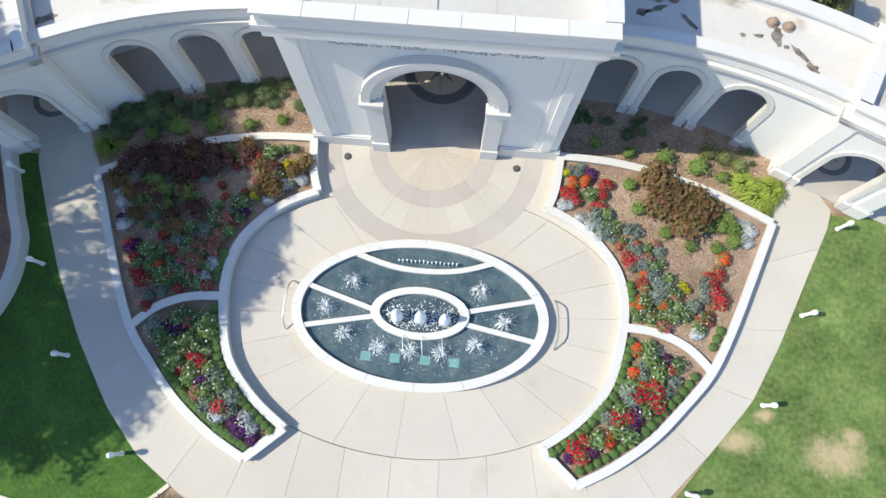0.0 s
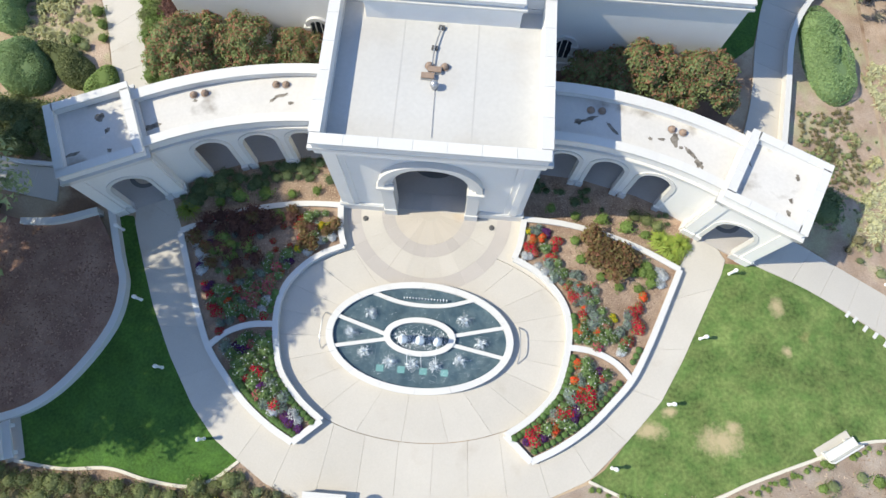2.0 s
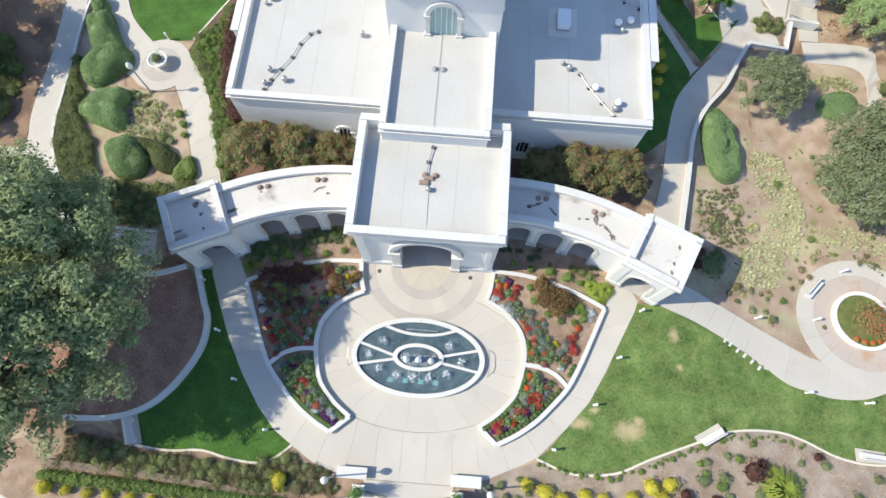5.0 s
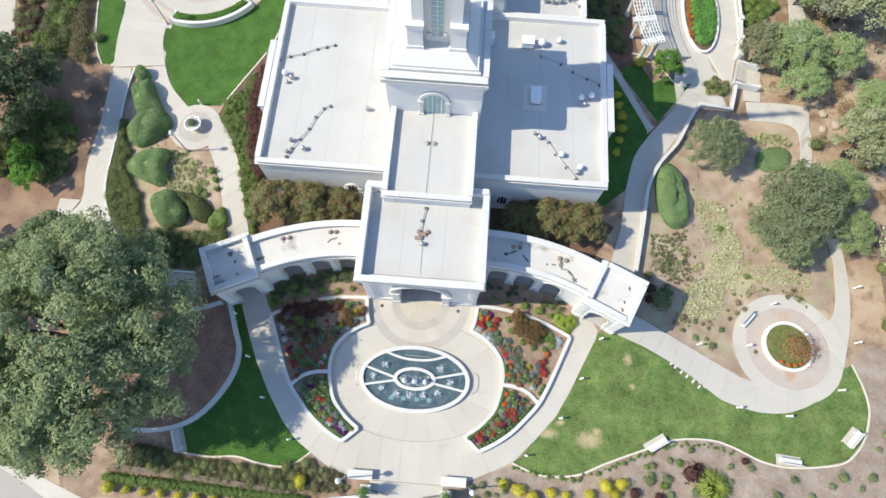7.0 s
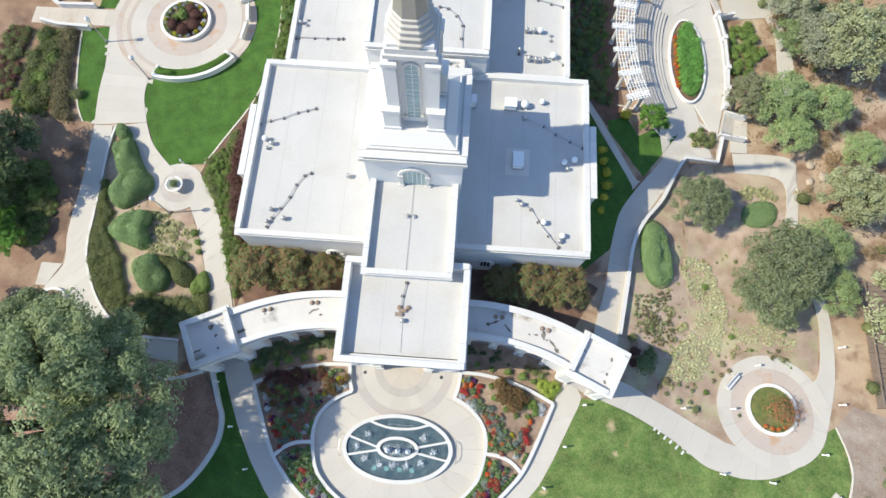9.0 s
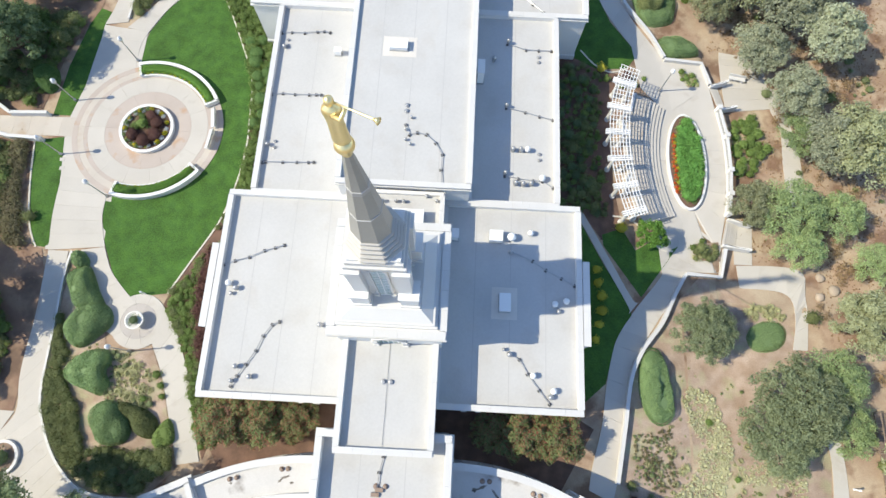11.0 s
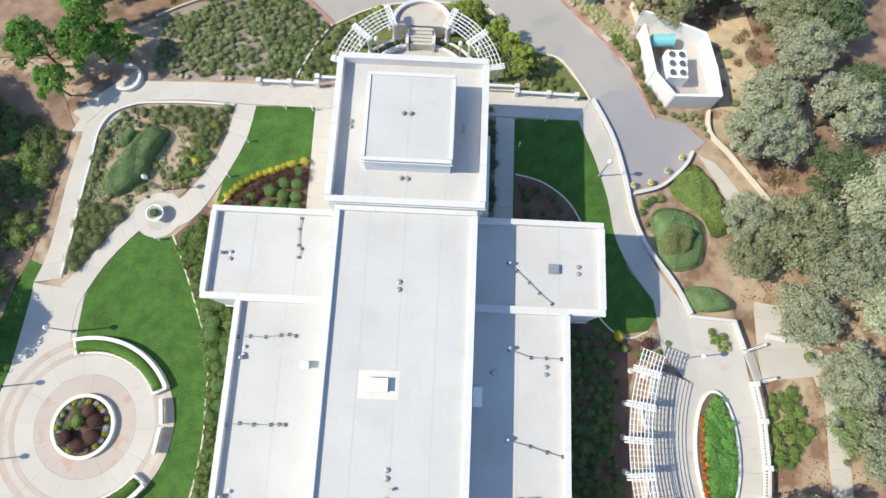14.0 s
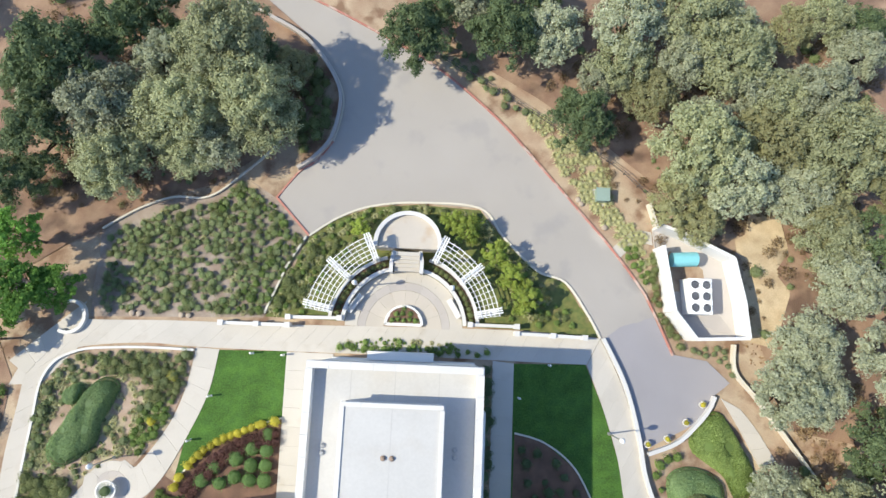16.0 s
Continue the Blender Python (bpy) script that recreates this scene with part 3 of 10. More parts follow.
# kerbs of the lawns
for pts in ([(-20.4, -2.75), (-17.9, -2.95), (-15.5, -2.75), (-13.4, -3.15), (-11.2, -3.3), (-9.95, -2.8), (-8.9, -1.9)],
            [(9.3, -1.5), (12, -2.35), (15.1, -2.1), (17.7, -.95), (20.9, .35), (24.1, 1.55), (27.4, 1.8), (29.5, 1.35), (32, .3), (34.5, -.05), (37.7, .25), (40, .9), (41.9, 2.8), (43.05, 5.4), (43.05, 7.5), (42.4, 9.9)],
            [(-23.7, 32.9), (-22, 36.3), (-19.7, 41), (-18.6, 45.7), (-18.25, 50), (-18.45, 53.5), (-18.75, 57.3), (-19.65, 60.1), (-20.9, 63), (-22.5, 66.5), (-24.1, 69.6)],
            [(-38.3, 37.1), (-39.4, 39.3), (-40.5, 43.8), (-41.3, 49)],
            [(28.2, 40.5), (26.8, 40.6), (25.4, 42.2), (23.6, 43.6), (21.6, 43.8)],
            [(10.5, 78), (13.4, 77.2), (16.2, 75), (18.3, 71)], [(24, 62.3), (22, 61.5), (20.2, 62.2), (18.5, 64)],
            [(-20.3, 72.5), (-17.8, 75.4), (-14.9, 77.2), (-10.9, 78.5)]):
    tagged(strip_wall(spline(pts, 6), 0.16, -0.1, 0.075).ob("kerb", CURB), "narrow pale concrete mowing kerb along the lawn", "kerb", kind="structure")

# road and its kerbs
ROAD_E = [(-18.8, 124.5), (-12.6, 122.8), (-4.3, 118.7), (2.1, 115), (8.3, 109.8), (13.3, 104.4), (17.4, 99.6), (20.1, 96.1), (23.0, 91.5), (25.8, 85.7)]
ROAD_W = [(-30, 126), (-20, 122.2), (-16.8, 120.4), (-12.9, 118.2), (-10.2, 115.4), (-8.4, 112.2), (-8.2, 109.6), (-8.9, 106.4), (-10.5, 104.2), (-12.2, 102.9), (-14.2, 100)]
ROAD_S = [(-10.35, 96), (-7.6, 98.1), (-4.3, 99.5), (0.4, 100.1), (6.8, 99.8), (9.2, 96.8), (12.5, 93.4), (15.3, 92.3), (17.4, 89.1), (18.5, 87)]
sheet("road", [(-40, 135)] + ROAD_W + ROAD_S + [(19.8, 84.9), (21.7, 79.8), (22.8, 76.9), (26.4, 78.6), (28.2, 79.5), (29.9, 82), (31.5, 83.3), (29.3, 85.3)] + ROAD_E[::-1] + [(-30, 132)],
      ASPHALT, 0.03, "wide pale grey asphalt service drive", "road")
sheet("parking_pad", [(18.8, 86.9), (19.8, 84.9), (21.7, 79.8), (22.8, 76.9), (26.4, 78.6), (28.2, 79.5), (29.9, 82), (31.5, 83.3), (29.3, 85.3), (25.7, 85.8), (23.9, 89.3), (20.5, 88.2)], ASPHALT_B, 0.04,
      "purplish newer asphalt turning bay", "road")
for pts, m, lab in ((ROAD_E, REDCURB, "raised kerb with worn red paint"), (ROAD_W[7:], REDCURB, "raised kerb with worn red paint"), ([ROAD_W[-1], ROAD_S[0]], REDCURB, "raised kerb with worn red paint"),
                    (ROAD_W[1:8], CURB, "raised pale concrete kerb"), (ROAD_S, CURB, "raised pale concrete kerb")):
    tagged(strip_wall(spline(pts, 6), 0.2, -0.1, 0.16).ob("road_kerb", m), lab, "kerb", kind="structure")
sheet("road", [(-60, -3.2), (-37, -4.1), (-32.2, -5.8), (-28.3, -7.1), (-25, -7.6), (-10, -8.6), (-10, -30), (-60, -30)], CONCRETE, 0.02, "pale concrete pavement at the street", "pavement")
sheet("road", [(-60, -4.6), (-38, -4.9), (-36.5, -5.3), (-33.7, -6.4), (-31.7, -7.4), (-28, -8.6), (-10, -10.4), (-10, -30), (-60, -30)], ASPHALT, 0.03, "grey street asphalt", "road")

# ---- paving ----
def paving(name, label):
    return tagged(new(name), label, "pavement", kind="structure")


plaza = paving("plaza", "pale concrete plaza laid in radiating slabs round the fountain")
PLAZA_OUT = [(-17.6, 11.2), (-16.3, 8.25), (-15.2, 5.9), (-13.65, 3.2), (-11.9, 0.7), (-10.4, -0.9), (-8.9, -1.9), (-7.3, -2.9), (-5.5, -3.5), (-3.3, -3.8),
             (3.3, -3.8), (5.7, -3.2), (7.6, -2.3), (9.4, -1.4), (11.5, .8), (13.2, 2.8), (14.5, 5.15), (16, 8.3), (17.3, 10.95), (16.2, 12.75), (-16.3, 12.75)]
FC = (-0.1, 5.2)
plaza_edge = star_edge(*FC, PLAZA_OUT)
fount_edge = circle_at(*FC, 5.0, 2.95)
mid_edge = circle_at(*FC, 8.7, 5.5)


def second_edge(a):
    p, q = mid_edge(a), plaza_edge(a)
    return p if math.dist(p, FC) < math.dist(q, FC) - 0.3 else (FC[0] + (q[0] - FC[0]) * 0.9, FC[1] + (q[1] - FC[1]) * 0.9)


def gap_out(f):
    def k(a):
        p = f(a)
        d = math.dist(p, FC)
        return FC[0] + (p[0] - FC[0]) * (1 + 0.03 / d), FC[1] + (p[1] - FC[1]) * (1 + 0.03 / d)
    return k


ring_slabs(fount_edge, second_edge, plaza, 22, CONCRETE, 5, 365)
ring_slabs(gap_out(second_edge), plaza_edge, plaza, 30, CONCRETE, 2, 362)
walkway([(-3.3, -3.83), (-3.3, -14)], [(3.3, -3.83), (3.3, -14)], plaza, 2.2)
# half rings before the portal
for r0, r1, m, n in ((0.0, 0.61, CONCRETE_B, 1), (0.63, 2.06, CONCRETE_B, 12), (2.07, 2.83, BAND, 12), (2.84, 4.05, CONCRETE, 12), (4.06, 4.88, BAND, 12)):
    ring_slabs(circle_at(-.17, 12.69, max(r0, 0.01)), circle_at(-.17, 12.69, r1), plaza, n, m, 180, 360, SLAB_TOP + 0.008, 0.016, 6)
paths = paving("footpath", "pale concrete footpath of broom-finished slabs")
for a, b in (
        ([(-19.86, 16.9), (-21.6, 21.8), (-22.8, 25.0), (-24.6, 28.4)], [(-17.8, 17.3), (-19.3, 21.9), (-20.3, 25.2), (-22.1, 29.1), (-23.6, 31)]),
        ([(-28.6, 30.2), (-32.1, 34.6), (-33.5, 37.0)], [(-26.8, 31.8), (-29.7, 34.7), (-31.1, 37.4)]),
        ([(-22.2, 11.5), (-28.6, 12.5), (-35.2, 13.8), (-38.0, 15.4), (-37.6, 18.5), (-36.3, 20.8), (-36.8, 23.9), (-36.9, 26.6), (-36.8, 30), (-36.9, 36.8)],
         [(-22.6, 13.65), (-25.8, 13.8), (-28.4, 14.4), (-30.4, 15.9), (-31.8, 17.4), (-33.0, 19.3), (-33.95, 21.4), (-34.35, 23.5), (-34.5, 26.7), (-34.6, 30.3), (-34.7, 32.9), (-34.8, 36.8)]),
        ([(-38.7, 20.9), (-36.45, 20.85)], [(-38.7, 18.5), (-37.65, 18.5)]),
        ([(-36.9, 36.83), (-37.3, 40.7), (-37.4, 45)], [(-31.1, 37.43), (-32.1, 40.9), (-32.0, 44.5)]),
        ([(-37.3, 56), (-37, 61), (-37, 64.2)], [(-32.2, 57.5), (-32.3, 61.5), (-31.8, 63.3)]),
        ([(-37, 64.23), (-36.3, 67), (-36, 71), (-35.9, 74.5), (-35.5, 78.4), (-35.3, 81.3)], [(-34.4, 64.7), (-34.35, 69.1), (-34.25, 72.9), (-33.95, 77.4), (-33.8, 80.8), (-33.2, 82.2)]),
        ([(-34.3, 63.95), (-32.2, 66.6), (-30.5, 69.3), (-28.3, 72.1), (-27.4, 73.0)], [(-31.8, 63.33), (-30.1, 66.7), (-27.65, 69.9), (-26.8, 70.5)]),
        ([(-25.0, 73.2), (-23.7, 73.9), (-21.4, 77.4), (-20.2, 80.9), (-19.7, 84.55)], [(-23.9, 70.6), (-22.7, 71.2), (-21.3, 73), (-19.8, 76), (-18.1, 80.4), (-17.5, 84.45)]),
        ([(-31.5, 87.4), (-30.2, 86.75), (-22.5, 86.95), (-10.7, 87.05), (0, 87.3), (10.5, 87.4), (18.5, 87.0)], [(-34, 82.1), (-30.9, 84), (-24.9, 84.75), (-19.6, 84.6), (-10.9, 84.55), (0, 84.6), (8, 84.55), (17.2, 84.5)]),
        ([(-36.9, 82.6), (-30.6, 88.4)], [(-35.2, 81.4), (-31, 86.6)]),
        ([(-10.95, 70.9), (-11.15, 84.5)], [(-6.75, 70.9), (-6.75, 84.5)]), ([(8.3, 71), (8.3, 84.5)], [(10.25, 71), (10.3, 84.3)]),
        ([(17.23, 84.47), (18.8, 80.4), (20.15, 76), (20.9, 71.7), (22.5, 68.5), (25.5, 64.5), (27.6, 62)], [(18.5, 86.95), (20.3, 83.4), (21.7, 79.4), (22.5, 76.1), (23.25, 72.85), (25.4, 68.65), (28.7, 64.3)]),
        ([(18.4, 16.6), (18.75, 18.6), (19.8, 22.4), (20.4, 26.3), (21.45, 30.4), (23.2, 33.2), (24.6, 35), (26.4, 37.2), (28.3, 40.1), (29.0, 41.6)],
         [(20.6, 15.6), (21.25, 18), (21.9, 22), (22.6, 25.9), (23.7, 29.1), (25.5, 32.1), (27.7, 35.2), (29.2, 38), (31, 38.4), (33.4, 38.5)]),
        ([(18.2, 44.2), (20.4, 40.3), (23.3, 35.1), (24.0, 34.6)], [(18.2, 42.7), (20.65, 38.2), (22.9, 34.2), (23.0, 33.4)]),
        ([(19.6, 12.4), (20.9, 12.9), (24.2, 11.45), (28.75, 9.15), (31.5, 7.7)], [(17.8, 11.5), (19.2, 10.85), (22.3, 9.7), (26.25, 7.6), (28.9, 5.65), (30.5, 5.1)]),
        ([(39.6, 13.6), (41.5, 15), (42.2, 20.2), (41.5, 24)], [(41.6, 9.6), (42.9, 13.6), (43.4, 17.2), (43.4, 20.6), (43, 24)]),
        ([(35.3, 37.0), (40.0, 36.6), (40.5, 33.9), (39.8, 30.7)], [(35.2, 39.5), (41.9, 39.3), (42, 36), (41.3, 30.7)]),
        ([(35.6, 66.0), (35.6, 62.0), (35.8, 58.0)], [(40.7, 65.3), (40.95, 61.9), (41.0, 58.7)]), ([(40.97, 61.6), (41.05, 58.6), (41.9, 56.0), (41.7, 51.4), (41.7, 46.6)], [(42.1, 61.3), (42.7, 58.8), (43.2, 56.2), (43.7, 52.8), (43.6, 46.6)]),
        ([(35.3, 44.1), (35.0, 39.6)], [(37.3, 43.8), (36.9, 39.6)])):
    walkway(a, b, paths)
lot = paving("circular_plaza", "round concrete plaza with tan and grey ring bands")
for r0, r1, m, n in ((2.9, 4.7, TAUPE, 12), (4.71, 6.5, CONCRETE, 14), (6.51, 6.95, TAUPE, 14), (6.96, 7.6, CONCRETE_B, 14), (7.61, 8.2, TAUPE, 14)):
    ring_slabs(circle_at(-29.3, 50.95, r0), circle_at(-29.3, 50.95, r1), lot, n, m, top=SLAB_TOP + 0.022, sub=6)
walkway([(-58, 37.6), (-58, 48.8)], [(-48.9, 39.2), (-49.6, 42.4), (-50.3, 44.6), (-51.4, 48.6)], lot, 2.6, CONCRETE_B)
walkway([(-47.5, 51.75), (-37.2, 52.0)], [(-47.5, 49.5), (-37.2, 49.7)], lot, 1.8, CONCRETE_B)
for cx, cy, r in ((-26.05, 29.95, 2.75), (-25.9, 71.7, 2.4)):
    rp = paving("circular_path", "small round concrete path with a grey centre ring")
    for r0, r1, m in ((0.8, r * 0.64, BAND), (r * 0.64 + 0.02, r, CONCRETE)):
        ring_slabs(circle_at(cx, cy, r0), circle_at(cx, cy, r1), rp, 10, m, top=SLAB_TOP + 0.008, sub=5)
rp = paving("circular_path", "round concrete plaza with a grey ring about a planter")
for r0, r1, m in ((2.4, 4.05, TAUPE), (4.06, 5.4, CONCRETE)):
    ring_slabs(circle_at(36.35, 11.1, r0), circle_at(36.35, 11.1, r1), rp, 18, m, top=SLAB_TOP + 0.008, sub=4)
walkway([(30.4, 5.15), (32.6, 4.65), (35.6, 4.9), (38.6, 6.4), (40.5, 8.9)], [(31.5, 7.8), (33, 7.2), (35.6, 5.8), (38.2, 7.2), (39.9, 9.5)], rp)
east = paving("east_plaza", "pale concrete garden plaza round an oval bed")
EC = (30.3, 51.0)
EAST_OUT = [(27.9, 61.5), (28.7, 64.0), (33.2, 64.1), (33.7, 61.3), (34.2, 58), (34.8, 54), (34.8, 50), (34.2, 44.8), (33.3, 41), (33.3, 38.4), (29.2, 38.3), (29, 41.5), (28.3, 44.7), (27.1, 47.4), (26.4, 51.5), (26.65, 56), (28.2, 59.7)]
ring_slabs(circle_at(*EC, 1.8, 5.0), star_edge(*EC, EAST_OUT), east, 18, CONCRETE, sub=7)
# plain concrete under the joints of plazas and paths
for base in ([(27.0, 36.0), (33.3, 38.2), (33.5, 41.5), (30, 44), (27.6, 46), (26.6, 41)], [(25.6, 60.0), (28.6, 57), (33.6, 60.8), (33.2, 63.8), (28.0, 64.4), (24.6, 66.5)],
             [(-37.3, 36.9), (-31.3, 37.5), (-31.6, 44), (-29.3, 46), (-29.3, 56), (-31.8, 58), (-31.8, 63.6), (-36.9, 64.1), (-37.4, 56), (-38.2, 52), (-38.2, 49.6), (-37.5, 45)],
             [(-28.6, 31), (-24.0, 31.8), (-23.2, 28.2), (-26.6, 27.4), (-29.4, 29)], [(-28.6, 70.4), (-24, 70.2), (-22.6, 72.6), (-25, 74.2), (-28.4, 72.8)], [(-36.6, 80.4), (-33.6, 80.6), (-30.6, 84.2), (-30.2, 87), (-31.4, 87.4), (-35.6, 82.8)]):
    Geo().prism(base, -0.15, SLAB_TOP - 0.014, True).ob("base_slab", CONCRETE, east)
hemi = paving("hemicycle", "half-round concrete terrace with a ring of slabs")
ring_slabs(circle_at(-.3, 87.2, 1.9), circle_at(-.3, 87.2, 3.6), hemi, 8, CONCRETE_B, 0, 180, SLAB_TOP + 0.008)
ring_slabs(circle_at(-.3, 87.2, 3.62), circle_at(-.3, 87.2, 4.4), hemi, 8, BAND, 0, 180, SLAB_TOP + 0.008)
ring_slabs(circle_at(-.3, 87.2, 4.42), circle_at(-.3, 87.2, 5.6), hemi, 10, CONCRETE, 0, 180, SLAB_TOP + 0.008)

# ---- temple ----
temple = thing("temple", "white stone temple with flat roofs, curved arcades and tower", "building")


def ring_box(g, x0, x1, y0, y1, z0, z1, t):
    """Closed square ring of thickness t inside the outline."""
    vs = [(x, y, z) for z in (z0, z1) for x, y in ((x0, y0), (x1, y0), (x1, y1), (x0, y1), (x0 + t, y0 + t), (x1 - t, y0 + t), (x1 - t, y1 - t), (x0 + t, y1 - t))]
    fs = []
    for i in range(4):
        j = (i + 1) % 4
        fs += [(i, j, 8 + j, 8 + i), (4 + j, 4 + i, 12 + i, 12 + j), (8 + i, 8 + j, 12 + j, 12 + i), (j, i, 4 + i, 4 + j)]
    return g.add(vs, fs)


def coping_run(a, b, z, w, parent, length=1.6):
    """Cap stones laid end to end from a to b."""
    n = max(1, round(math.dist(a, b) / length))
    d = Vector((b[0] - a[0], b[1] - a[1], 0)).normalized()
    s = Vector((-d.y, d.x, 0))
    for i in range(n):
        p, q = [Vector((a[0], a[1], z)) + (Vector((b[0], b[1], z)) - Vector((a[0], a[1], z))) * t for t in (i / n, (i + 1) / n)]
        p, q = p + d * 0.006, q - d * 0.006
        g = Geo()
        g.add([tuple(v + Vector((0, 0, h))) for h in (0, 0.11) for v in (p + s * w / 2, p - s * w / 2, q - s * w / 2, q + s * w / 2)],
              [(0, 1, 2, 3), (7, 6, 5, 4), (1, 0, 4, 5), (2, 1, 5, 6), (3, 2, 6, 7), (0, 3, 7, 4)])
        g.ob("coping_stone", COPING, parent)


def block(name, x0, x1, y0, y1, top, sink, t=0.38, sides="swen", body=True, z0=-0.6, roof=ROOF, cornice=True, over=0.16):
    """A flat-roofed volume: walls, roof membrane, parapet, cornice, plinth and cap stones."""
    grp = None
    if body:
        g = Geo().box(x0 + over, x1 - over, y0 + over, y1 - over, z0, top - sink - 0.03)
        g.box(x0 + over - 0.1, x1 - over + 0.1, y0 + over - 0.1, y1 - over + 0.1, z0 + 0.02, 0.75)
        grp = g.ob(name, WHITE, temple)
    par = ring_box(Geo(), x0 + over - 0.02, x1 - over + 0.02, y0 + over - 0.02, y1 - over + 0.02, top - sink - 0.25, top - 0.11, t)
    par = par.ob("parapet", WHITE, temple)
    if cornice:
        g = ring_box(Geo(), x0 + 0.06, x1 - 0.06, y0 + 0.06, y1 - 0.06, top - 0.62, top - 0.52, 0.3)
        ring_box(g, x0 - 0.02, x1 + 0.02, y0 - 0.02, y1 + 0.02, top - 0.52, top - 0.40, 0.3)
        g.ob("cornice", COPING, temple)
    Geo().box(x0 + over + t - 0.02, x1 - over - t + 0.02, y0 + over + t - 0.02, y1 - over - t + 0.02, top - sink - 0.2, top - sink).ob("roof", roof, temple, "pale grey flat roof membrane")
    for i in range(1, max(1, int((x1 - x0) / 3.0))):
        x = x0 + (x1 - x0) * i / max(1, int((x1 - x0) / 3.0))
        Geo().box(x - 0.035, x + 0.035, y0 + over + t, y1 - over - t, top - sink - 0.01, top - sink + 0.005).ob("roof_seam", SEAM, temple)
    c, w = t / 2 + 0.02, t + 0.12
    if "s" in sides:
        coping_run((x0 + 0.08, y0 + c + 0.06), (x1 - 0.08, y0 + c + 0.06), top - 0.11, w, par)
    if "n" in sides:
        coping_run((x0 + 0.08, y1 - c - 0.06), (x1 - 0.08, y1 - c - 0.06), top - 0.11, w, par)
    if "w" in sides:
        coping_run((x0 + c + 0.06, y0 + w + 0.05), (x0 + c + 0.06, y1 - w - 0.05), top - 0.11, w, par)
    if "e" in sides:
        coping_run((x1 - c - 0.06, y0 + w + 0.05), (x1 - c - 0.06, y1 - w - 0.05), top - 0.11, w, par)
    return grp


def flat_map(ox, oy, ang):
    """Wall coordinates (along, depth, height) of a straight wall; depth grows to the left of its run."""
    ca, sa = math.cos(radians(ang)), math.sin(radians(ang))
    return lambda u, n, z: (ox + u * ca - n * sa, oy + u * sa + n * ca, z)


def bend_map(cx, cy, r, a0, sgn):
    """Wall coordinates of a curved wall."""
    def f(u, n, z):
        a = radians(a0) - sgn * u / r
        return cx + (r + n) * math.cos(a), cy + (r + n) * math.sin(a), z
    return f


def arched_wall(mp, u0, u1, z1, thick, openings, seg=0.8, z0=-0.3, n=14):
    """Wall with round-headed openings (centre, half width, springing height) right through it."""
    cols = []
    u = u0
    for c, r, s in sorted(openings) + [(u1, 0, 0)]:
        e = c - r
        k = max(1, math.ceil((e - u) / seg))
        cols += [(u + (e - u) * i / k, u + (e - u) * (i + 1) / k, z0, z0) for i in range(k)]
        if r:
            hs = [(c - r * math.cos(math.pi * i / n), s + r * math.sin(math.pi * i / n)) for i in range(n + 1)]
            cols += [(a[0], b[0], a[1], b[1]) for a, b in zip(hs, hs[1:])]
        u = c + r
    g = Geo()
    for i, (a, b, za, zb) in enumerate(cols):
        vs = [mp(a, 0, za), mp(b, 0, zb), mp(b, 0, z1), mp(a, 0, z1), mp(a, thick, za), mp(b, thick, zb), mp(b, thick, z1), mp(a, thick, z1)]
        g.add(vs, [(0, 1, 2, 3), (5, 4, 7, 6), (3, 2, 6, 7), (4, 5, 1, 0)])
        for k, uu, zz in ((-1, a, za), (1, b, zb)):
            o = cols[i + k] if 0 <= i + k < len(cols) else None
            other = (o[3] if k < 0 else o[2]) if o else z1
            if other > zz + 1e-6:
                g.add([mp(uu, 0, zz), mp(uu, thick, zz), mp(uu, thick, other), mp(uu, 0, other)], [(0, 1, 2, 3) if k < 0 else (3, 2, 1, 0)])
    return g


def arch_trim(mp, c, r, s, w, proud, g=None, base=0.0, n=16, impost=0.0, legs=True):
    """Raised surround of an arch: jambs, ring, impost and base blocks."""
    g = g or Geo()

    def bar(pts_in, pts_out):
        k = len(pts_in)
        vs = [mp(u, -proud, z) for u, z in pts_in] + [mp(u, -proud, z) for u, z in pts_out] + [mp(u, 0.03, z) for u, z in pts_in] + [mp(u, 0.03, z) for u, z in pts_out]
        fs = []
        for i in range(k - 1):
            fs += [(i, i + 1, k + i + 1, k + i), (2 * k + i, 2 * k + i + 1, i + 1, i), (k + i, k + i + 1, 3 * k + i + 1, 3 * k + i)]
        fs += [(0, k, 3 * k, 2 * k), (k - 1, 3 * k - 1, 4 * k - 1, 2 * k - 1)]
        g.add(vs, fs)

    hs = [(math.cos(math.pi * i / n), math.sin(math.pi * i / n)) for i in range(n + 1)]
    bar([(c - r * a, s + r * b) for a, b in hs], [(c - (r + w) * a, s + (r + w) * b) for a, b in hs])
    for e in (-1, 1) if legs else ():
        bar([(c + e * r, base), (c + e * r, s)], [(c + e * (r + w), base), (c + e * (r + w), s)])
        for z0, z1, p in ((base, base + 0.55, 0.1), (s - impost, s, 0.08)):
            if z1 > z0:
                a, b = c + e * (r - 0.05), c + e * (r + w + 0.12)
                lo, hi = min(a, b), max(a, b)
                g.add([mp(u, d, z) for z in (z0, z1) for u, d in ((lo, -proud - p), (hi, -proud - p), (hi, 0.02), (lo, 0.02))],
                      [(3, 2, 1, 0), (4, 5, 6, 7), (0, 1, 5, 4), (1, 2, 6, 5), (2, 3, 7, 6), (3, 0, 4, 7)])
    return g


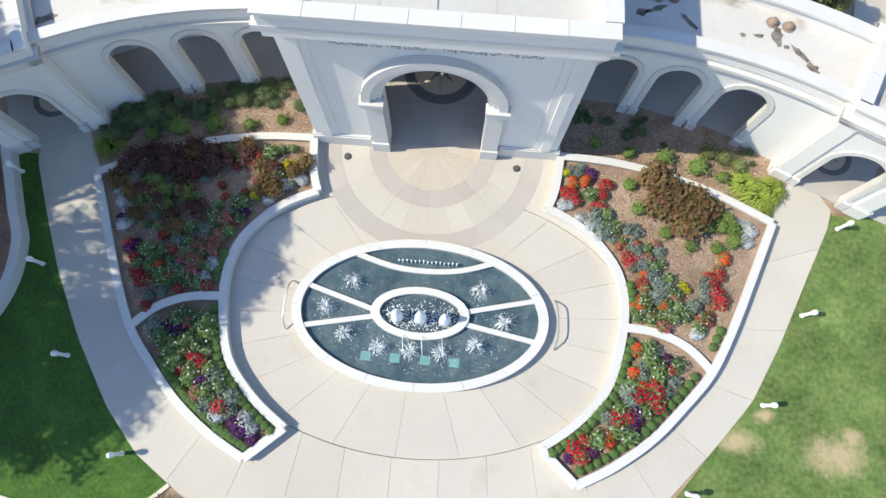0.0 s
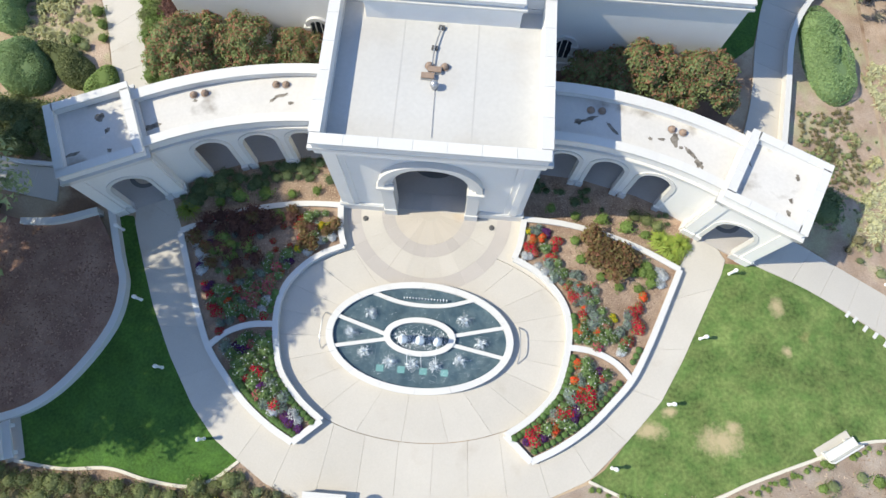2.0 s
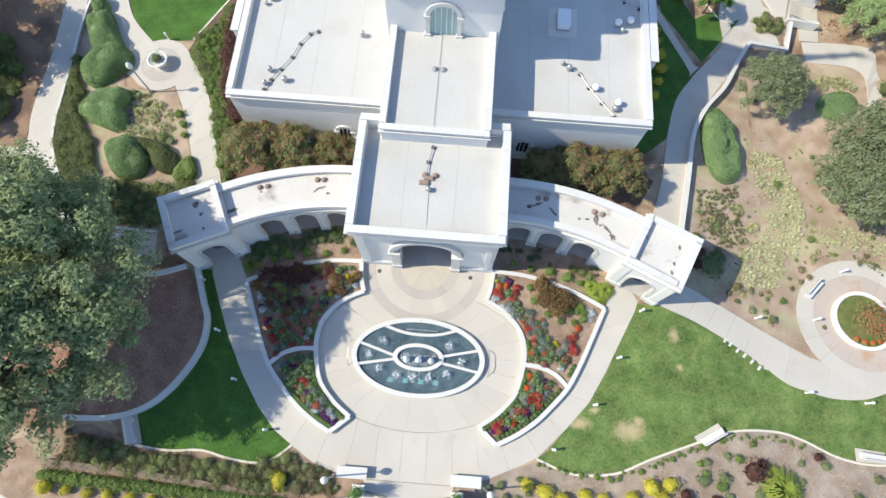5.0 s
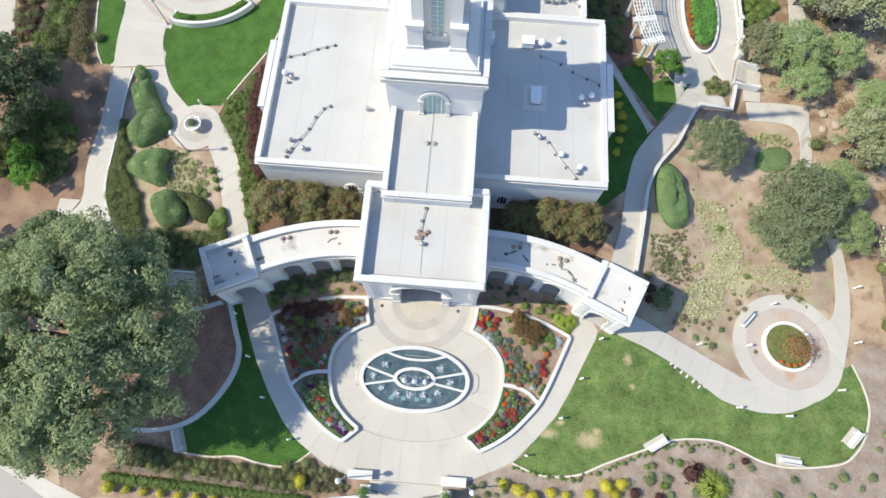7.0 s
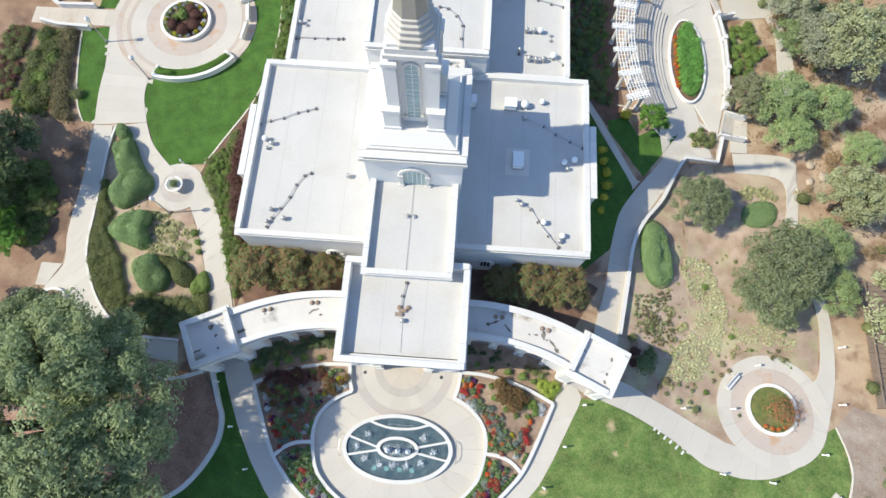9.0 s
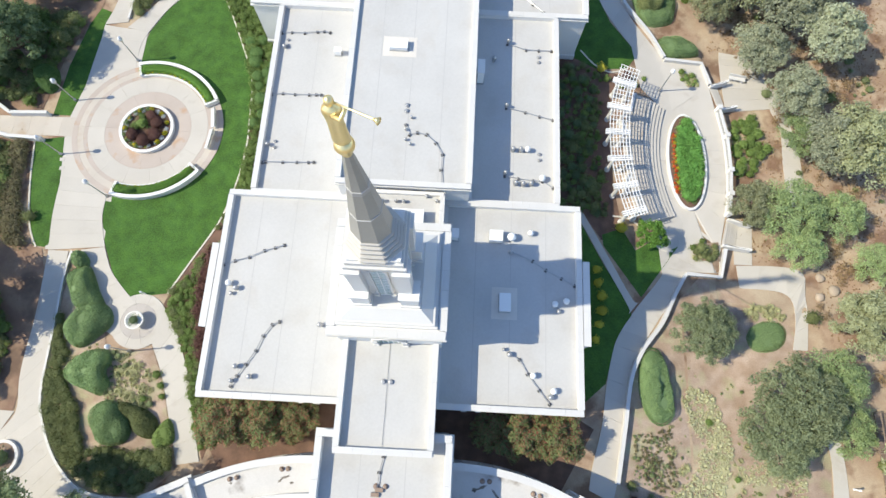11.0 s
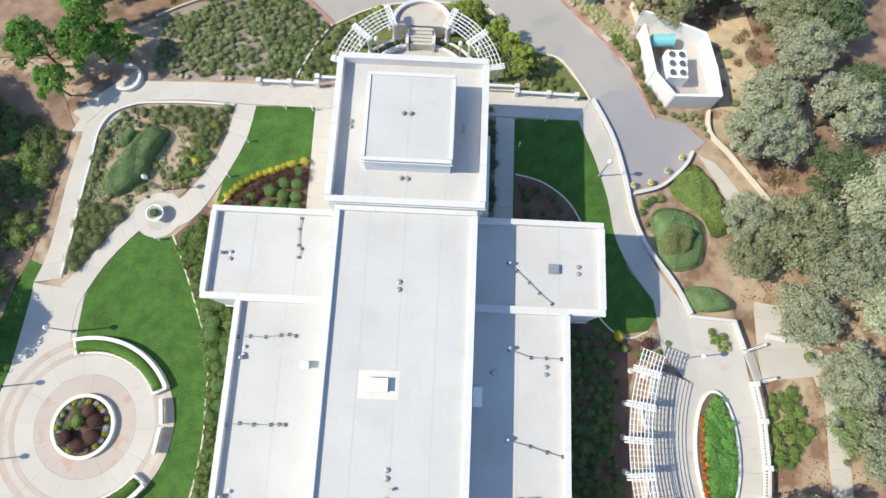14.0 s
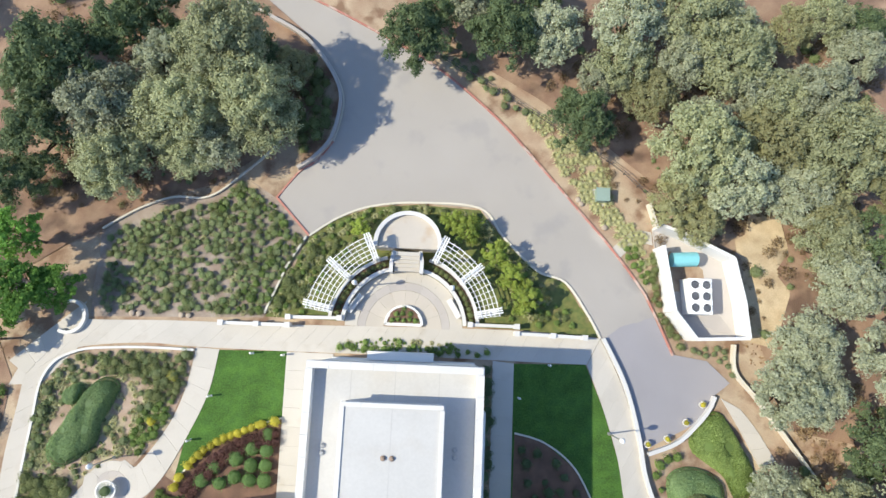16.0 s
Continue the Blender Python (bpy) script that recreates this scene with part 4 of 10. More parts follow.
# wings, nave, rear block
for s in (-1, 1):
    lo, hi = (lambda a, b: (min(s * a, s * b), max(s * a, s * b)))(3.6, 16.4)
    block("wing_wall", lo, hi, 23.05, 41.8, 7.0, 0.52)
    lo, hi = (lambda a, b: (min(s * a, s * b), max(s * a, s * b)))(16.35, 17.05)
    g = Geo().box(lo + 0.16, hi - 0.16, 28.95, 36.45, -0.6, 6.9)
    bay = g.ob("bay_wall", WHITE, temple)
    coping_run((s * 16.74, 28.9), (s * 16.74, 36.5), 6.905, 0.62, bay)
    lo, hi = (lambda a, b: (min(s * a, s * b), max(s * a, s * b)))(5.7, 14.5)
    block("aisle_wall", lo, hi, 41.5, 63.0, 6.96, 0.50)
    lo, hi = (lambda a, b: (min(s * a, s * b), max(s * a, s * b)))(5.7, 17.65)
    block("transept_wall", lo, hi, 62.6, 71.0, 7.0, 0.52)
block("nave_wall", -6.05, 6.05, 41.6, 70.6, 10.25, 0.35)
block("rear_wall", -6.8, 6.6, 70.45, 84.3, 11.2, 0.9, 0.42)
block("penthouse_wall", -3.8, 3.7, 73.55, 81.6, 12.8, 0.10, 0.2, cornice=True, z0=10.2)
block("link_wall", -3.95, 3.9, 19.4, 29.0, 9.95, 0.6, 0.36)
block("link_wall", -3.85, 3.75, 36.5, 41.7, 9.4, 0.5, 0.3, sides="we")
Geo().box(6.62, 7.4, 72.2, 80.2, -0.5, 4.2).ob("side_bay", WHITE, temple)
Geo().box(-3.2, 2.7, 84.2, 84.95, -0.3, 3.2).ob("rear_bay", WHITE, temple)

# arched windows low in the wing fronts
for x in (-7.8, 7.1):
    fw = flat_map(x, 23.19, 0)
    win = tagged(new("wing_window"), "arched window with dark glass and white stone surround")
    win.parent = temple
    hs = [(-0.5, 1.3), (0.5, 1.3)] + [(0.5 * math.cos(math.pi * i / 12), 2.6 + 0.5 * math.sin(math.pi * i / 12)) for i in range(13)]
    Geo().add([fw(u, -0.015, z) for u, z in hs], [tuple(range(len(hs)))]).ob("pane", DARKGLASS, win)
    arch_trim(fw, 0, 0.5, 2.6, 0.26, 0.14, base=1.2, impost=0.2).ob("window_frame", COPING, win)
    g = Geo()
    for u in (-0.2, 0.15):
        p, q = fw(u, -0.05, 1.3), fw(u + 0.05, 0.0, 3.0)
        g.box(p[0], q[0], p[1], q[1], 1.3, 3.0)
    g.ob("glazing_bar", METAL_W, win)

# front portal, open on four sides
PX, PY0, PY1, PT = 5.28, 12.35, 20.9, 9.1
block("portal_wall", -PX - 0.2, PX + 0.12, PY0 - 0.35, PY1 + 0.2, PT, 0.95, 0.42, body=False, cornice=False)
mp = flat_map(-PX, PY0 + 0.3, 0)
PC, PR, PS = PX - 0.08, 2.0, 4.12
arched_wall(mp, 0, 2 * PX - 0.1, 8.1, 0.7, [(PC, PR, PS)], n=24).ob("portal_wall", WHITE, temple)
g = arch_trim(mp, PC, PR, PS, 0.2, 0.12, n=28, legs=False)
arch_trim(mp, PC, PR + 0.2, PS, 0.2, 0.22, g, n=28, legs=False)
arch_trim(mp, PC, PR + 0.4, PS, 0.34, 0.34, g, n=28, legs=False)
for e in (-1, 1):
    for du0, du1, proud, z0, z1 in ((0.0, 0.66, 0.26, 0.0, PS - 0.34), (-0.06, 0.8, 0.42, PS - 0.34, PS - 0.17), (-0.09, 0.84, 0.46, PS - 0.17, PS - 0.002), (-0.03, 0.72, 0.34, -0.1, 0.74)):
        u0, u1 = sorted((PC + e * (PR + du0), PC + e * (PR + du1)))
        p, q = mp(u0, -proud, z0), mp(u1, 0.02, z1)
        g.box(p[0], q[0], p[1], q[1], z0, z1)
g.ob("arch_surround", COPING, temple, "stepped white stone arch surround")
arched_wall(flat_map(-PX, PY1 - 0.5, 0), 0, 2 * PX - 0.1, 8.1, 0.6, [(PC, 1.5, 2.7)]).ob("portal_wall", WHITE, temple)
for x in (-PX, PX - 0.7):
    arched_wall(flat_map(x + 0.6, PY0 + 1.0, 90), 0, PY1 - PY0 - 1.5, 8.1, 0.6, [(3.55, 1.7, 4.2)]).ob("portal_wall", WHITE, temple)
Geo().box(-PX + 0.02, PX - 0.12, PY0 + 0.32, PY1 + 0.08, 7.3, 8.0).ob("portal_ceiling", WHITE, temple)
for x0, x1 in ((-PX - 0.12, -2.85), (2.69, PX + 0.02)):
    g = Geo().box(x0, x1, PY0 + 0.16, PY0 + 0.34, -0.3, 0.72)
    g.box(x0, x1, PY0 + 0.20, PY0 + 0.34, 0.72, 0.82).ob("plinth", COPING, temple)
for x in (-PX - 0.12, PX - 0.12):
    Geo().box(x, x + 0.14, PY0 + 0.345, PY1, -0.3, 0.78).ob("plinth", COPING, temple)
for x0, x1 in ((-PX + 0.05, -PX + 1.05), (PX - 1.15, PX - 0.15)):
    g = Geo().box(x0, x1, PY0 + 0.24, PY0 + 0.32, 0.8, 7.75)
    g.box(x0 + 0.3, x1 - 0.3, PY0 + 0.16, PY0 + 0.26, 0.8, 7.75)
    g.ob("pilaster", WHITE, temple)
g = Geo()
ring_box(g, -PX - 0.08, PX - 0.02, PY0 + 0.2, PY1 + 0.1, 7.75, 7.95, 0.5)
ring_box(g, -PX - 0.22, PX + 0.14, PY0 - 0.02, PY1 + 0.2, 7.95, 8.15, 0.6)
ring_box(g, -PX - 0.32, PX + 0.24, PY0 - 0.22, PY1 + 0.25, 8.15, 8.4, 0.7)
g.ob("cornice", COPING, temple)

# curved arcades and corner pavilions
for s in (-1, 1):
    cx, cy, a0 = s * 5.8, -4.6, 90.0
    arcade = bend_map(cx, cy, 20.0, a0, s)
    back = bend_map(cx, cy, 22.85, a0, s)
    ua, ub = -0.6, 9.6
    ops = [(x, 0.9, 2.78) for x in (1.28, 3.86, 6.5)] if s > 0 else [(x, 0.9, 2.9) for x in (1.58, 4.12, 6.78)]
    arched_wall(arcade, ua, ub, 4.9, 0.42, ops).ob("arcade_wall", WHITE, temple)
    arched_wall(back, ua * 1.14, ub * 1.1, 4.9, 0.42, [(x * 1.14, r, z) for x, r, z in ops]).ob("arcade_wall", WHITE, temple)
    for c, r, z in ops:
        arch_trim(arcade, c, r, z, 0.24, 0.07, base=0.0).ob("arch_surround", COPING, temple)
    line = [arcade(ua + (ub - ua) * i / 24, 0, 0) for i in range(25)]
    line_b = [back(1.14 * (ua + (ub - ua) * i / 24), 0.42, 0) for i in range(25)]
    Geo().prism([p[:2] for p in line] + [p[:2] for p in line_b[::-1]], 4.5, 4.72).ob("arcade_roof", ROOF_OLD, temple, "grey arcade roof with dark ponding stains and painted tree shade")
    Geo().prism([p[:2] for p in line] + [p[:2] for p in line_b[::-1]], -0.2, 0.06).ob("arcade_floor", FLOOR_IN, temple)
    for r, w in ((20.02, 0.36), (22.95, 0.46)):
        q = bend_map(cx, cy, r, a0, s)
        pts = [q(r / 20 * (ua + (ub - ua) * i / 24), 0.12, 0)[:2] for i in range(25)]
        strip_wall(pts, w, 4.6, 5.05, land=False).ob("parapet", WHITE, temple)
        for i in range(0, 24, 3):
            strip_wall([pts[i], pts[i + 1], pts[i + 2], pts[i + 3]], w + 0.14, 5.05, 5.16, land=False).ob("coping_stone", COPING, temple)
    q = bend_map(cx, cy, 20.0, a0, s)
    strip_wall([q(ua + (ub - ua) * i / 24, -0.06, 0)[:2] for i in range(25)], 0.2, 4.3, 4.45, land=False).ob("string_course", COPING, temple)
    # pavilion
    pcx, pcy, rot = s * 17.45, 13.72, -25.0 * s
    pav = Matrix.Translation((pcx, pcy, 0)) @ Matrix.Rotation(radians(rot), 4, "Z")
    H = 2.05
    for k in range(4):
        m = pav @ Matrix.Rotation(radians(90 * k), 4, "Z")
        fm = (lambda mm: (lambda u, n, z: tuple(mm @ Vector((u - H, -H + n, z)))))(m)
        e = 0.0 if k % 2 == 0 else 0.4
        arched_wall(fm, e, 2 * H - e, 5.0, 0.4, [(H, 1.0, 2.5)]).ob("pavilion_wall", WHITE, temple)
        arch_trim(fm, H, 1.0, 2.5, 0.2, 0.07, impost=0.0).ob("arch_surround", COPING, temple)
        for u in (0.0, 2 * H - 0.62):
            g = Geo().box(u - H, u - H + 0.62, -H - 0.1, -H + 0.02, 0, 4.6, m)
            g.box(u - H - 0.06, u - H + 0.68, -H - 0.18, -H + 0.02, -0.2, 0.6, m)
            g.ob("pilaster", WHITE, temple)
        dz = 0.004 * (k % 2)
        g = Geo().box(-H - 0.14, H + 0.14, -H - 0.14, -H + 0.3, 4.6 + dz, 4.82 + dz, m)
        g.box(-H - 0.24, H + 0.24, -H - 0.24, -H + 0.3, 4.824 + dz, 5.0 + dz, m)
        g.ob("cornice", COPING, temple)
        pp = Geo().box(-H - 0.06, H + 0.06 - 0.34, -H - 0.06, -H + 0.28, 5.0, 5.42, m).ob("parapet", WHITE, temple)
        for i in range(3):
            w = (2 * H + 0.24 - 0.4) / 3
            Geo().box(-H - 0.12 + i * w + 0.005, -H - 0.12 + (i + 1) * w - 0.005, -H - 0.12, -H + 0.34, 5.42, 5.52, m).ob("coping_stone", COPING, pp)
    Geo().box(-H + 0.1, H - 0.1, -H + 0.1, H - 0.1, 4.75, 5.02, pav).ob("roof", ROOF_OLD, temple, "grey pavilion roof, speckled with dark stains and painted tree shade")
    Geo().box(-H, H, -H, H, -0.2, 0.065, pav).ob("pavilion_floor", FLOOR_IN, temple)

# inlaid compass medallions in the floors
for cx, cy, r in ((-0.1, 16.6, 1.75), (17.45, 13.72, 0.95), (-17.45, 13.72, 0.95)):
    med = thing("floor_medallion", "round dark stone floor medallion inlaid with a cream compass star", "floor inlay", "floor medallions", "structure")
    g = Geo()
    o, i = arc(cx, cy, r, 0, 360, 32), arc(cx, cy, r * 0.72, 0, 360, 32)
    g.add([(p[0], p[1], 0.074) for p in o[:-1] + i[:-1]], [(k, (k + 1) % 32, 32 + (k + 1) % 32, 32 + k) for k in range(32)])
    g.ob("ring", DARKSTONE, med)
    Geo().add([(p[0], p[1], 0.074) for p in i[:-1]], [tuple(range(32))]).ob("field", CREAM, med)
    for k in range(8):
        a = 45 * k
        L = r * (0.7 if k % 2 == 0 else 0.5)
        pts = [(cx, cy), *[(cx + d * math.cos(radians(a + t)), cy + d * math.sin(radians(a + t))) for d, t in ((L * 0.3, -22), (L, 0), (L * 0.3, 22))]]
        Geo().add([(p[0], p[1], 0.079) for p in pts], [(0, 1, 2, 3)]).ob("star_point", DARKSTONE if k % 2 else FLOOR_IN, med)
Geo().box(-4.7, 4.5, 12.72, 20.4, -0.2, 0.045).ob("portal_floor", FLOOR_IN, temple)
for i in range(8):
    for j in range(7):
        Geo().box(-4.68 + 1.145 * i, -3.55 + 1.145 * i, 12.74 + 1.09 * j, 13.815 + 1.09 * j, 0.03, 0.062).ob("floor_tile", FLOOR_IN, temple)

# tower
TX, TY, TH = -0.02, 32.3, 4.45
block("tower_wall", TX - TH, TX + TH, TY - 4.5, TY + 4.5, 14.7, 0.45, 0.5, z0=6.0, over=0.3)
g = Geo()
ring_box(g, TX - TH + 0.1, TX + TH - 0.1, TY - 4.4, TY + 4.4, 13.7, 13.9, 0.6)
ring_box(g, TX - TH - 0.02, TX + TH + 0.02, TY - 4.52, TY + 4.52, 13.9, 14.1, 0.6)
g.ob("cornice", COPING, temple)
for hw, z0, z1 in ((3.75, 14.2, 14.9), (3.55, 14.9, 15.1)):
    Geo().box(TX - hw, TX + hw, TY - hw, TY + hw, z0, z1).ob("tower_step", COPING, temple)
g = Geo()
a, b = 3.4, 2.55
g.add([(TX + q * x, TY + q * y, z) for q, z in ((a, 15.1), (b, 15.75)) for x, y in ((-1, -1), (1, -1), (1, 1), (-1, 1))],
      [(0, 1, 5, 4), (1, 2, 6, 5), (2, 3, 7, 6), (3, 0, 4, 7), (4, 5, 6, 7)])
g.ob("tower_roof", COPING, temple, "white sloped tower roof")
# shaft with corner piers and tall windows
Geo().box(TX - 1.55, TX + 1.55, TY - 1.55, TY + 1.55, 15.6, 25.2).ob("tower_shaft", WHITE, temple)
for sx in (-1, 1):
    for sy in (-1, 1):
        x, y = TX + sx * 1.72, TY + sy * 1.72
        g = Geo().box(x - 0.72, x + 0.72, y - 0.72, y + 0.72, 15.6, 16.1)
        g.box(x - 0.62, x + 0.62, y - 0.62, y + 0.62, 16.1, 18.2)
        g.box(x - 0.72, x + 0.72, y - 0.72, y + 0.72, 18.2, 18.5)
        x, y = TX + sx * 1.5, TY + sy * 1.5
        g.box(x - 0.46, x + 0.46, y - 0.46, y + 0.46, 18.5, 23.4)
        g.box(x - 0.55, x + 0.55, y - 0.55, y + 0.55, 23.4, 23.7)
        g.ob("corner_pier", WHITE, temple)
for k in range(4):
    m = Matrix.Translation((TX, TY, 0)) @ Matrix.Rotation(radians(90 * k), 4, "Z")
    fm = (lambda mm: (lambda u, n, z: tuple(mm @ Vector((u, -1.6 + n, z)))))(m)
    win = tagged(new("tower_window"), "tall narrow arched window with pale green glass")
    win.parent = temple
    g = Geo()
    hs = [(-0.46, 16.5), (0.46, 16.5)] + [(0.46 * math.cos(math.pi * i / 12), 22.9 + 0.46 * math.sin(math.pi * i / 12)) for i in range(13)]
    g.add([fm(u, -0.02, z) for u, z in hs], [tuple(range(len(hs)))])
    g.ob("pane", GLASS, win)
    arch_trim(fm, 0, 0.46, 22.9, 0.16, 0.12, base=16.4).ob("window_frame", COPING, win)
    g = Geo()
    for i in range(13):
        g.add([fm(u, d, z) for z in (16.9 + i * 0.48, 16.95 + i * 0.48) for u, d in ((-0.46, -0.05), (0.46, -0.05), (0.46, 0), (-0.46, 0))],
              [(3, 2, 1, 0), (4, 5, 6, 7), (0, 1, 5, 4), (1, 2, 6, 5), (2, 3, 7, 6), (3, 0, 4, 7)])
    for u in (-0.02, ):
        g.add([fm(u + e, d, z) for z in (16.5, 23.3) for e, d in ((0, -0.05), (0.05, -0.05), (0.05, 0), (0, 0))],
              [(3, 2, 1, 0), (4, 5, 6, 7), (0, 1, 5, 4), (1, 2, 6, 5), (2, 3, 7, 6), (3, 0, 4, 7)])
    g.ob("glazing_bar", METAL_W, win)
    # arched window in the tower's base
    fb = (lambda mm: (lambda u, n, z: tuple(mm @ Vector((u, -4.21 + n, z)))))(m)
    win = tagged(new("base_window"), "small arched window in the tower base")
    win.parent = temple
    g = Geo()
    hs = [(-1.0, 9.2), (1.0, 9.2)] + [(1.0 * math.cos(math.pi * i / 14), 11.4 + 1.0 * math.sin(math.pi * i / 14)) for i in range(15)]
    g.add([fb(u, -0.02, z) for u, z in hs], [tuple(range(len(hs)))])
    g.ob("pane", GLASS, win)
    arch_trim(fb, 0, 1.0, 11.4, 0.32, 0.22, base=9.0, impost=0.25).ob("window_frame", COPING, win)
    g = Geo()
    for u in (-0.62, -0.22, 0.18, 0.58):
        g.add([fb(u + e, d, z) for z in (9.2, 12.1) for e, d in ((0, -0.06), (0.05, -0.06), (0.05, 0), (0, 0))],
              [(3, 2, 1, 0), (4, 5, 6, 7), (0, 1, 5, 4), (1, 2, 6, 5), (2, 3, 7, 6), (3, 0, 4, 7)])
    g.ob("glazing_bar", METAL_W, win)


def octagon(r, z, tw=22.5):
    return [(TX + r * math.cos(radians(tw + 45 * i)), TY + r * math.sin(radians(tw + 45 * i)), z) for i in range(8)]


def oct_tier(name, rings, material):
    g = Geo()
    vs = [p for r, z in rings for p in octagon(r, z)]
    fs = [(i * 8 + j, i * 8 + (j + 1) % 8, (i + 1) * 8 + (j + 1) % 8, (i + 1) * 8 + j) for i in range(len(rings) - 1) for j in range(8)]
    g.add(vs, fs + [tuple(range(7, -1, -1)), tuple(range(len(vs) - 8, len(vs)))])
    return g.ob(name, material, temple)


Geo().box(TX - 1.85, TX + 1.85, TY - 1.85, TY + 1.85, 24.0, 24.4).ob("tower_cornice", COPING, temple)
Geo().box(TX - 1.7, TX + 1.7, TY - 1.7, TY + 1.7, 24.4, 24.9).ob("tower_cornice", COPING, temple)
for r, z in ((1.86, 24.9), (1.72, 25.36), (1.58, 25.8), (1.44, 26.22), (1.3, 26.62)):
    oct_tier("spire_base", [(r - 0.06, z), (r - 0.06, z + 0.28), (r, z + 0.3), (r, z + 0.4), (r - 0.12, z + 0.46)], SPIRE_STONE)
# spire faces, each a clad panel
RS, ZS = [1.2, 0.87, 0.54, 0.2], [27.0, 29.8, 32.6, 35.8]
for j in range(8):
    for r0, r1, z0, z1 in zip(RS, RS[1:], ZS, ZS[1:]):
        p, q = octagon(r0, z0 + 0.02), octagon(r1, z1 - 0.02)
        k = (j + 1) % 8
        g = Geo()
        g.add([p[j], p[k], q[k], q[j]], [(0, 1, 2, 3)])
        g.ob("spire_panel", BRONZE, temple)
for r, z in ((0.885, 29.8), (0.555, 32.6)):
    oct_tier("spire_trim", [(r, z - 0.05), (r + 0.01, z + 0.05)], COPING)
oct_tier("spire_core", [(1.17, 27.0), (0.18, 35.8)], METAL_G)
g = Geo().lathe(TX, TY, [(0.2, 35.5), (0.26, 35.7), (0.2, 35.85)] + [(0.42 * math.sin(math.pi * i / 10), 36.25 - 0.42 * math.cos(math.pi * i / 10)) for i in range(2, 11)], 20)
tagged(g.ob("finial_ball", GOLD, smoothed=True), "polished gold ball on top of the spire", "finial")

# ---- planting ----
def quads_ob(name, V, material, parent=None, core=None):
    """One mesh of four-cornered leaves, with an optional solid core."""
    me = bpy.data.meshes.new(name)
    nv = len(V)
    verts, faces = V.reshape(-1, 3), None
    ex_v, ex_f = (core.v, core.f) if core else ([], [])
    allv = np.concatenate([verts, np.array(ex_v, dtype=float).reshape(-1, 3)]) if ex_v else verts
    k = V.shape[1]
    loops = list(range(len(verts))) + [i + len(verts) for f in ex_f for i in f]
    sizes = [k] * nv + [len(f) for f in ex_f]
    me.vertices.add(len(allv))
    me.vertices.foreach_set("co", allv.astype(np.float32).ravel())
    me.loops.add(len(loops))
    me.loops.foreach_set("vertex_index", loops)
    me.polygons.add(len(sizes))
    me.polygons.foreach_set("loop_start", np.concatenate([[0], np.cumsum(sizes)[:-1]]).astype(np.int32))
    me.update(calc_edges=True)
    me.materials.append(material)
    o = new(name, me)
    if parent:
        o.parent = parent
    return o


def unit(a):
    return a / np.maximum(1e-9, np.linalg.norm(a, axis=1, keepdims=True))


def leaves(rng, pos, nor, size, slim=0.6, tilt=0.55):
    """Rhombic leaves at points, facing roughly along their normals."""
    n = len(pos)
    nor = unit(nor + rng.normal(0, tilt, (n, 3)))
    u = unit(np.cross(nor, rng.normal(0, 1, (n, 3))))
    w = np.cross(nor, u)
    L = (size * rng.uniform(0.6, 1.35, n) / 2)[:, None]
    W = L * slim
    return np.stack([pos - u * L, pos + w * W, pos + u * L, pos - w * W], axis=1)


def shell(rng, c, r, n, low=-0.35, rz=1.0):
    """Points near the skin of a rounded clump."""
    d = unit(rng.normal(0, 1, (n, 3)))
    d[:, 2] = np.where(d[:, 2] < low, -d[:, 2], d[:, 2])
    k = rng.uniform(0.72, 1.06, (n, 1))
    return np.array(c) + d * k * np.array([r, r, r * rz]), d


def blob(c, r, rz, seg=10, rings=6, rng=None, rough=0.0):
    """Rounded solid for the dense heart of a shrub."""
    g = Geo()
    prof = [(math.sin(math.pi * i / rings), -math.cos(math.pi * i / rings)) for i in range(1, rings)]
    vs = []
    for s, z in prof:
        for j in range(seg):
            k = 1 + (rng.uniform(-rough, rough) if rough else 0)
            vs.append((c[0] + k * r * s * math.cos(2 * math.pi * j / seg), c[1] + k * r * s * math.sin(2 * math.pi * j / seg), max(0.0, c[2] + k * rz * z)))
    n = len(prof)
    fs = [(i * seg + j, i * seg + (j + 1) % seg, (i + 1) * seg + (j + 1) % seg, (i + 1) * seg + j) for i in range(n - 1) for j in range(seg)]
    g.add(vs, fs + [tuple(range(seg - 1, -1, -1)), tuple(range((n - 1) * seg, n * seg))])
    return g


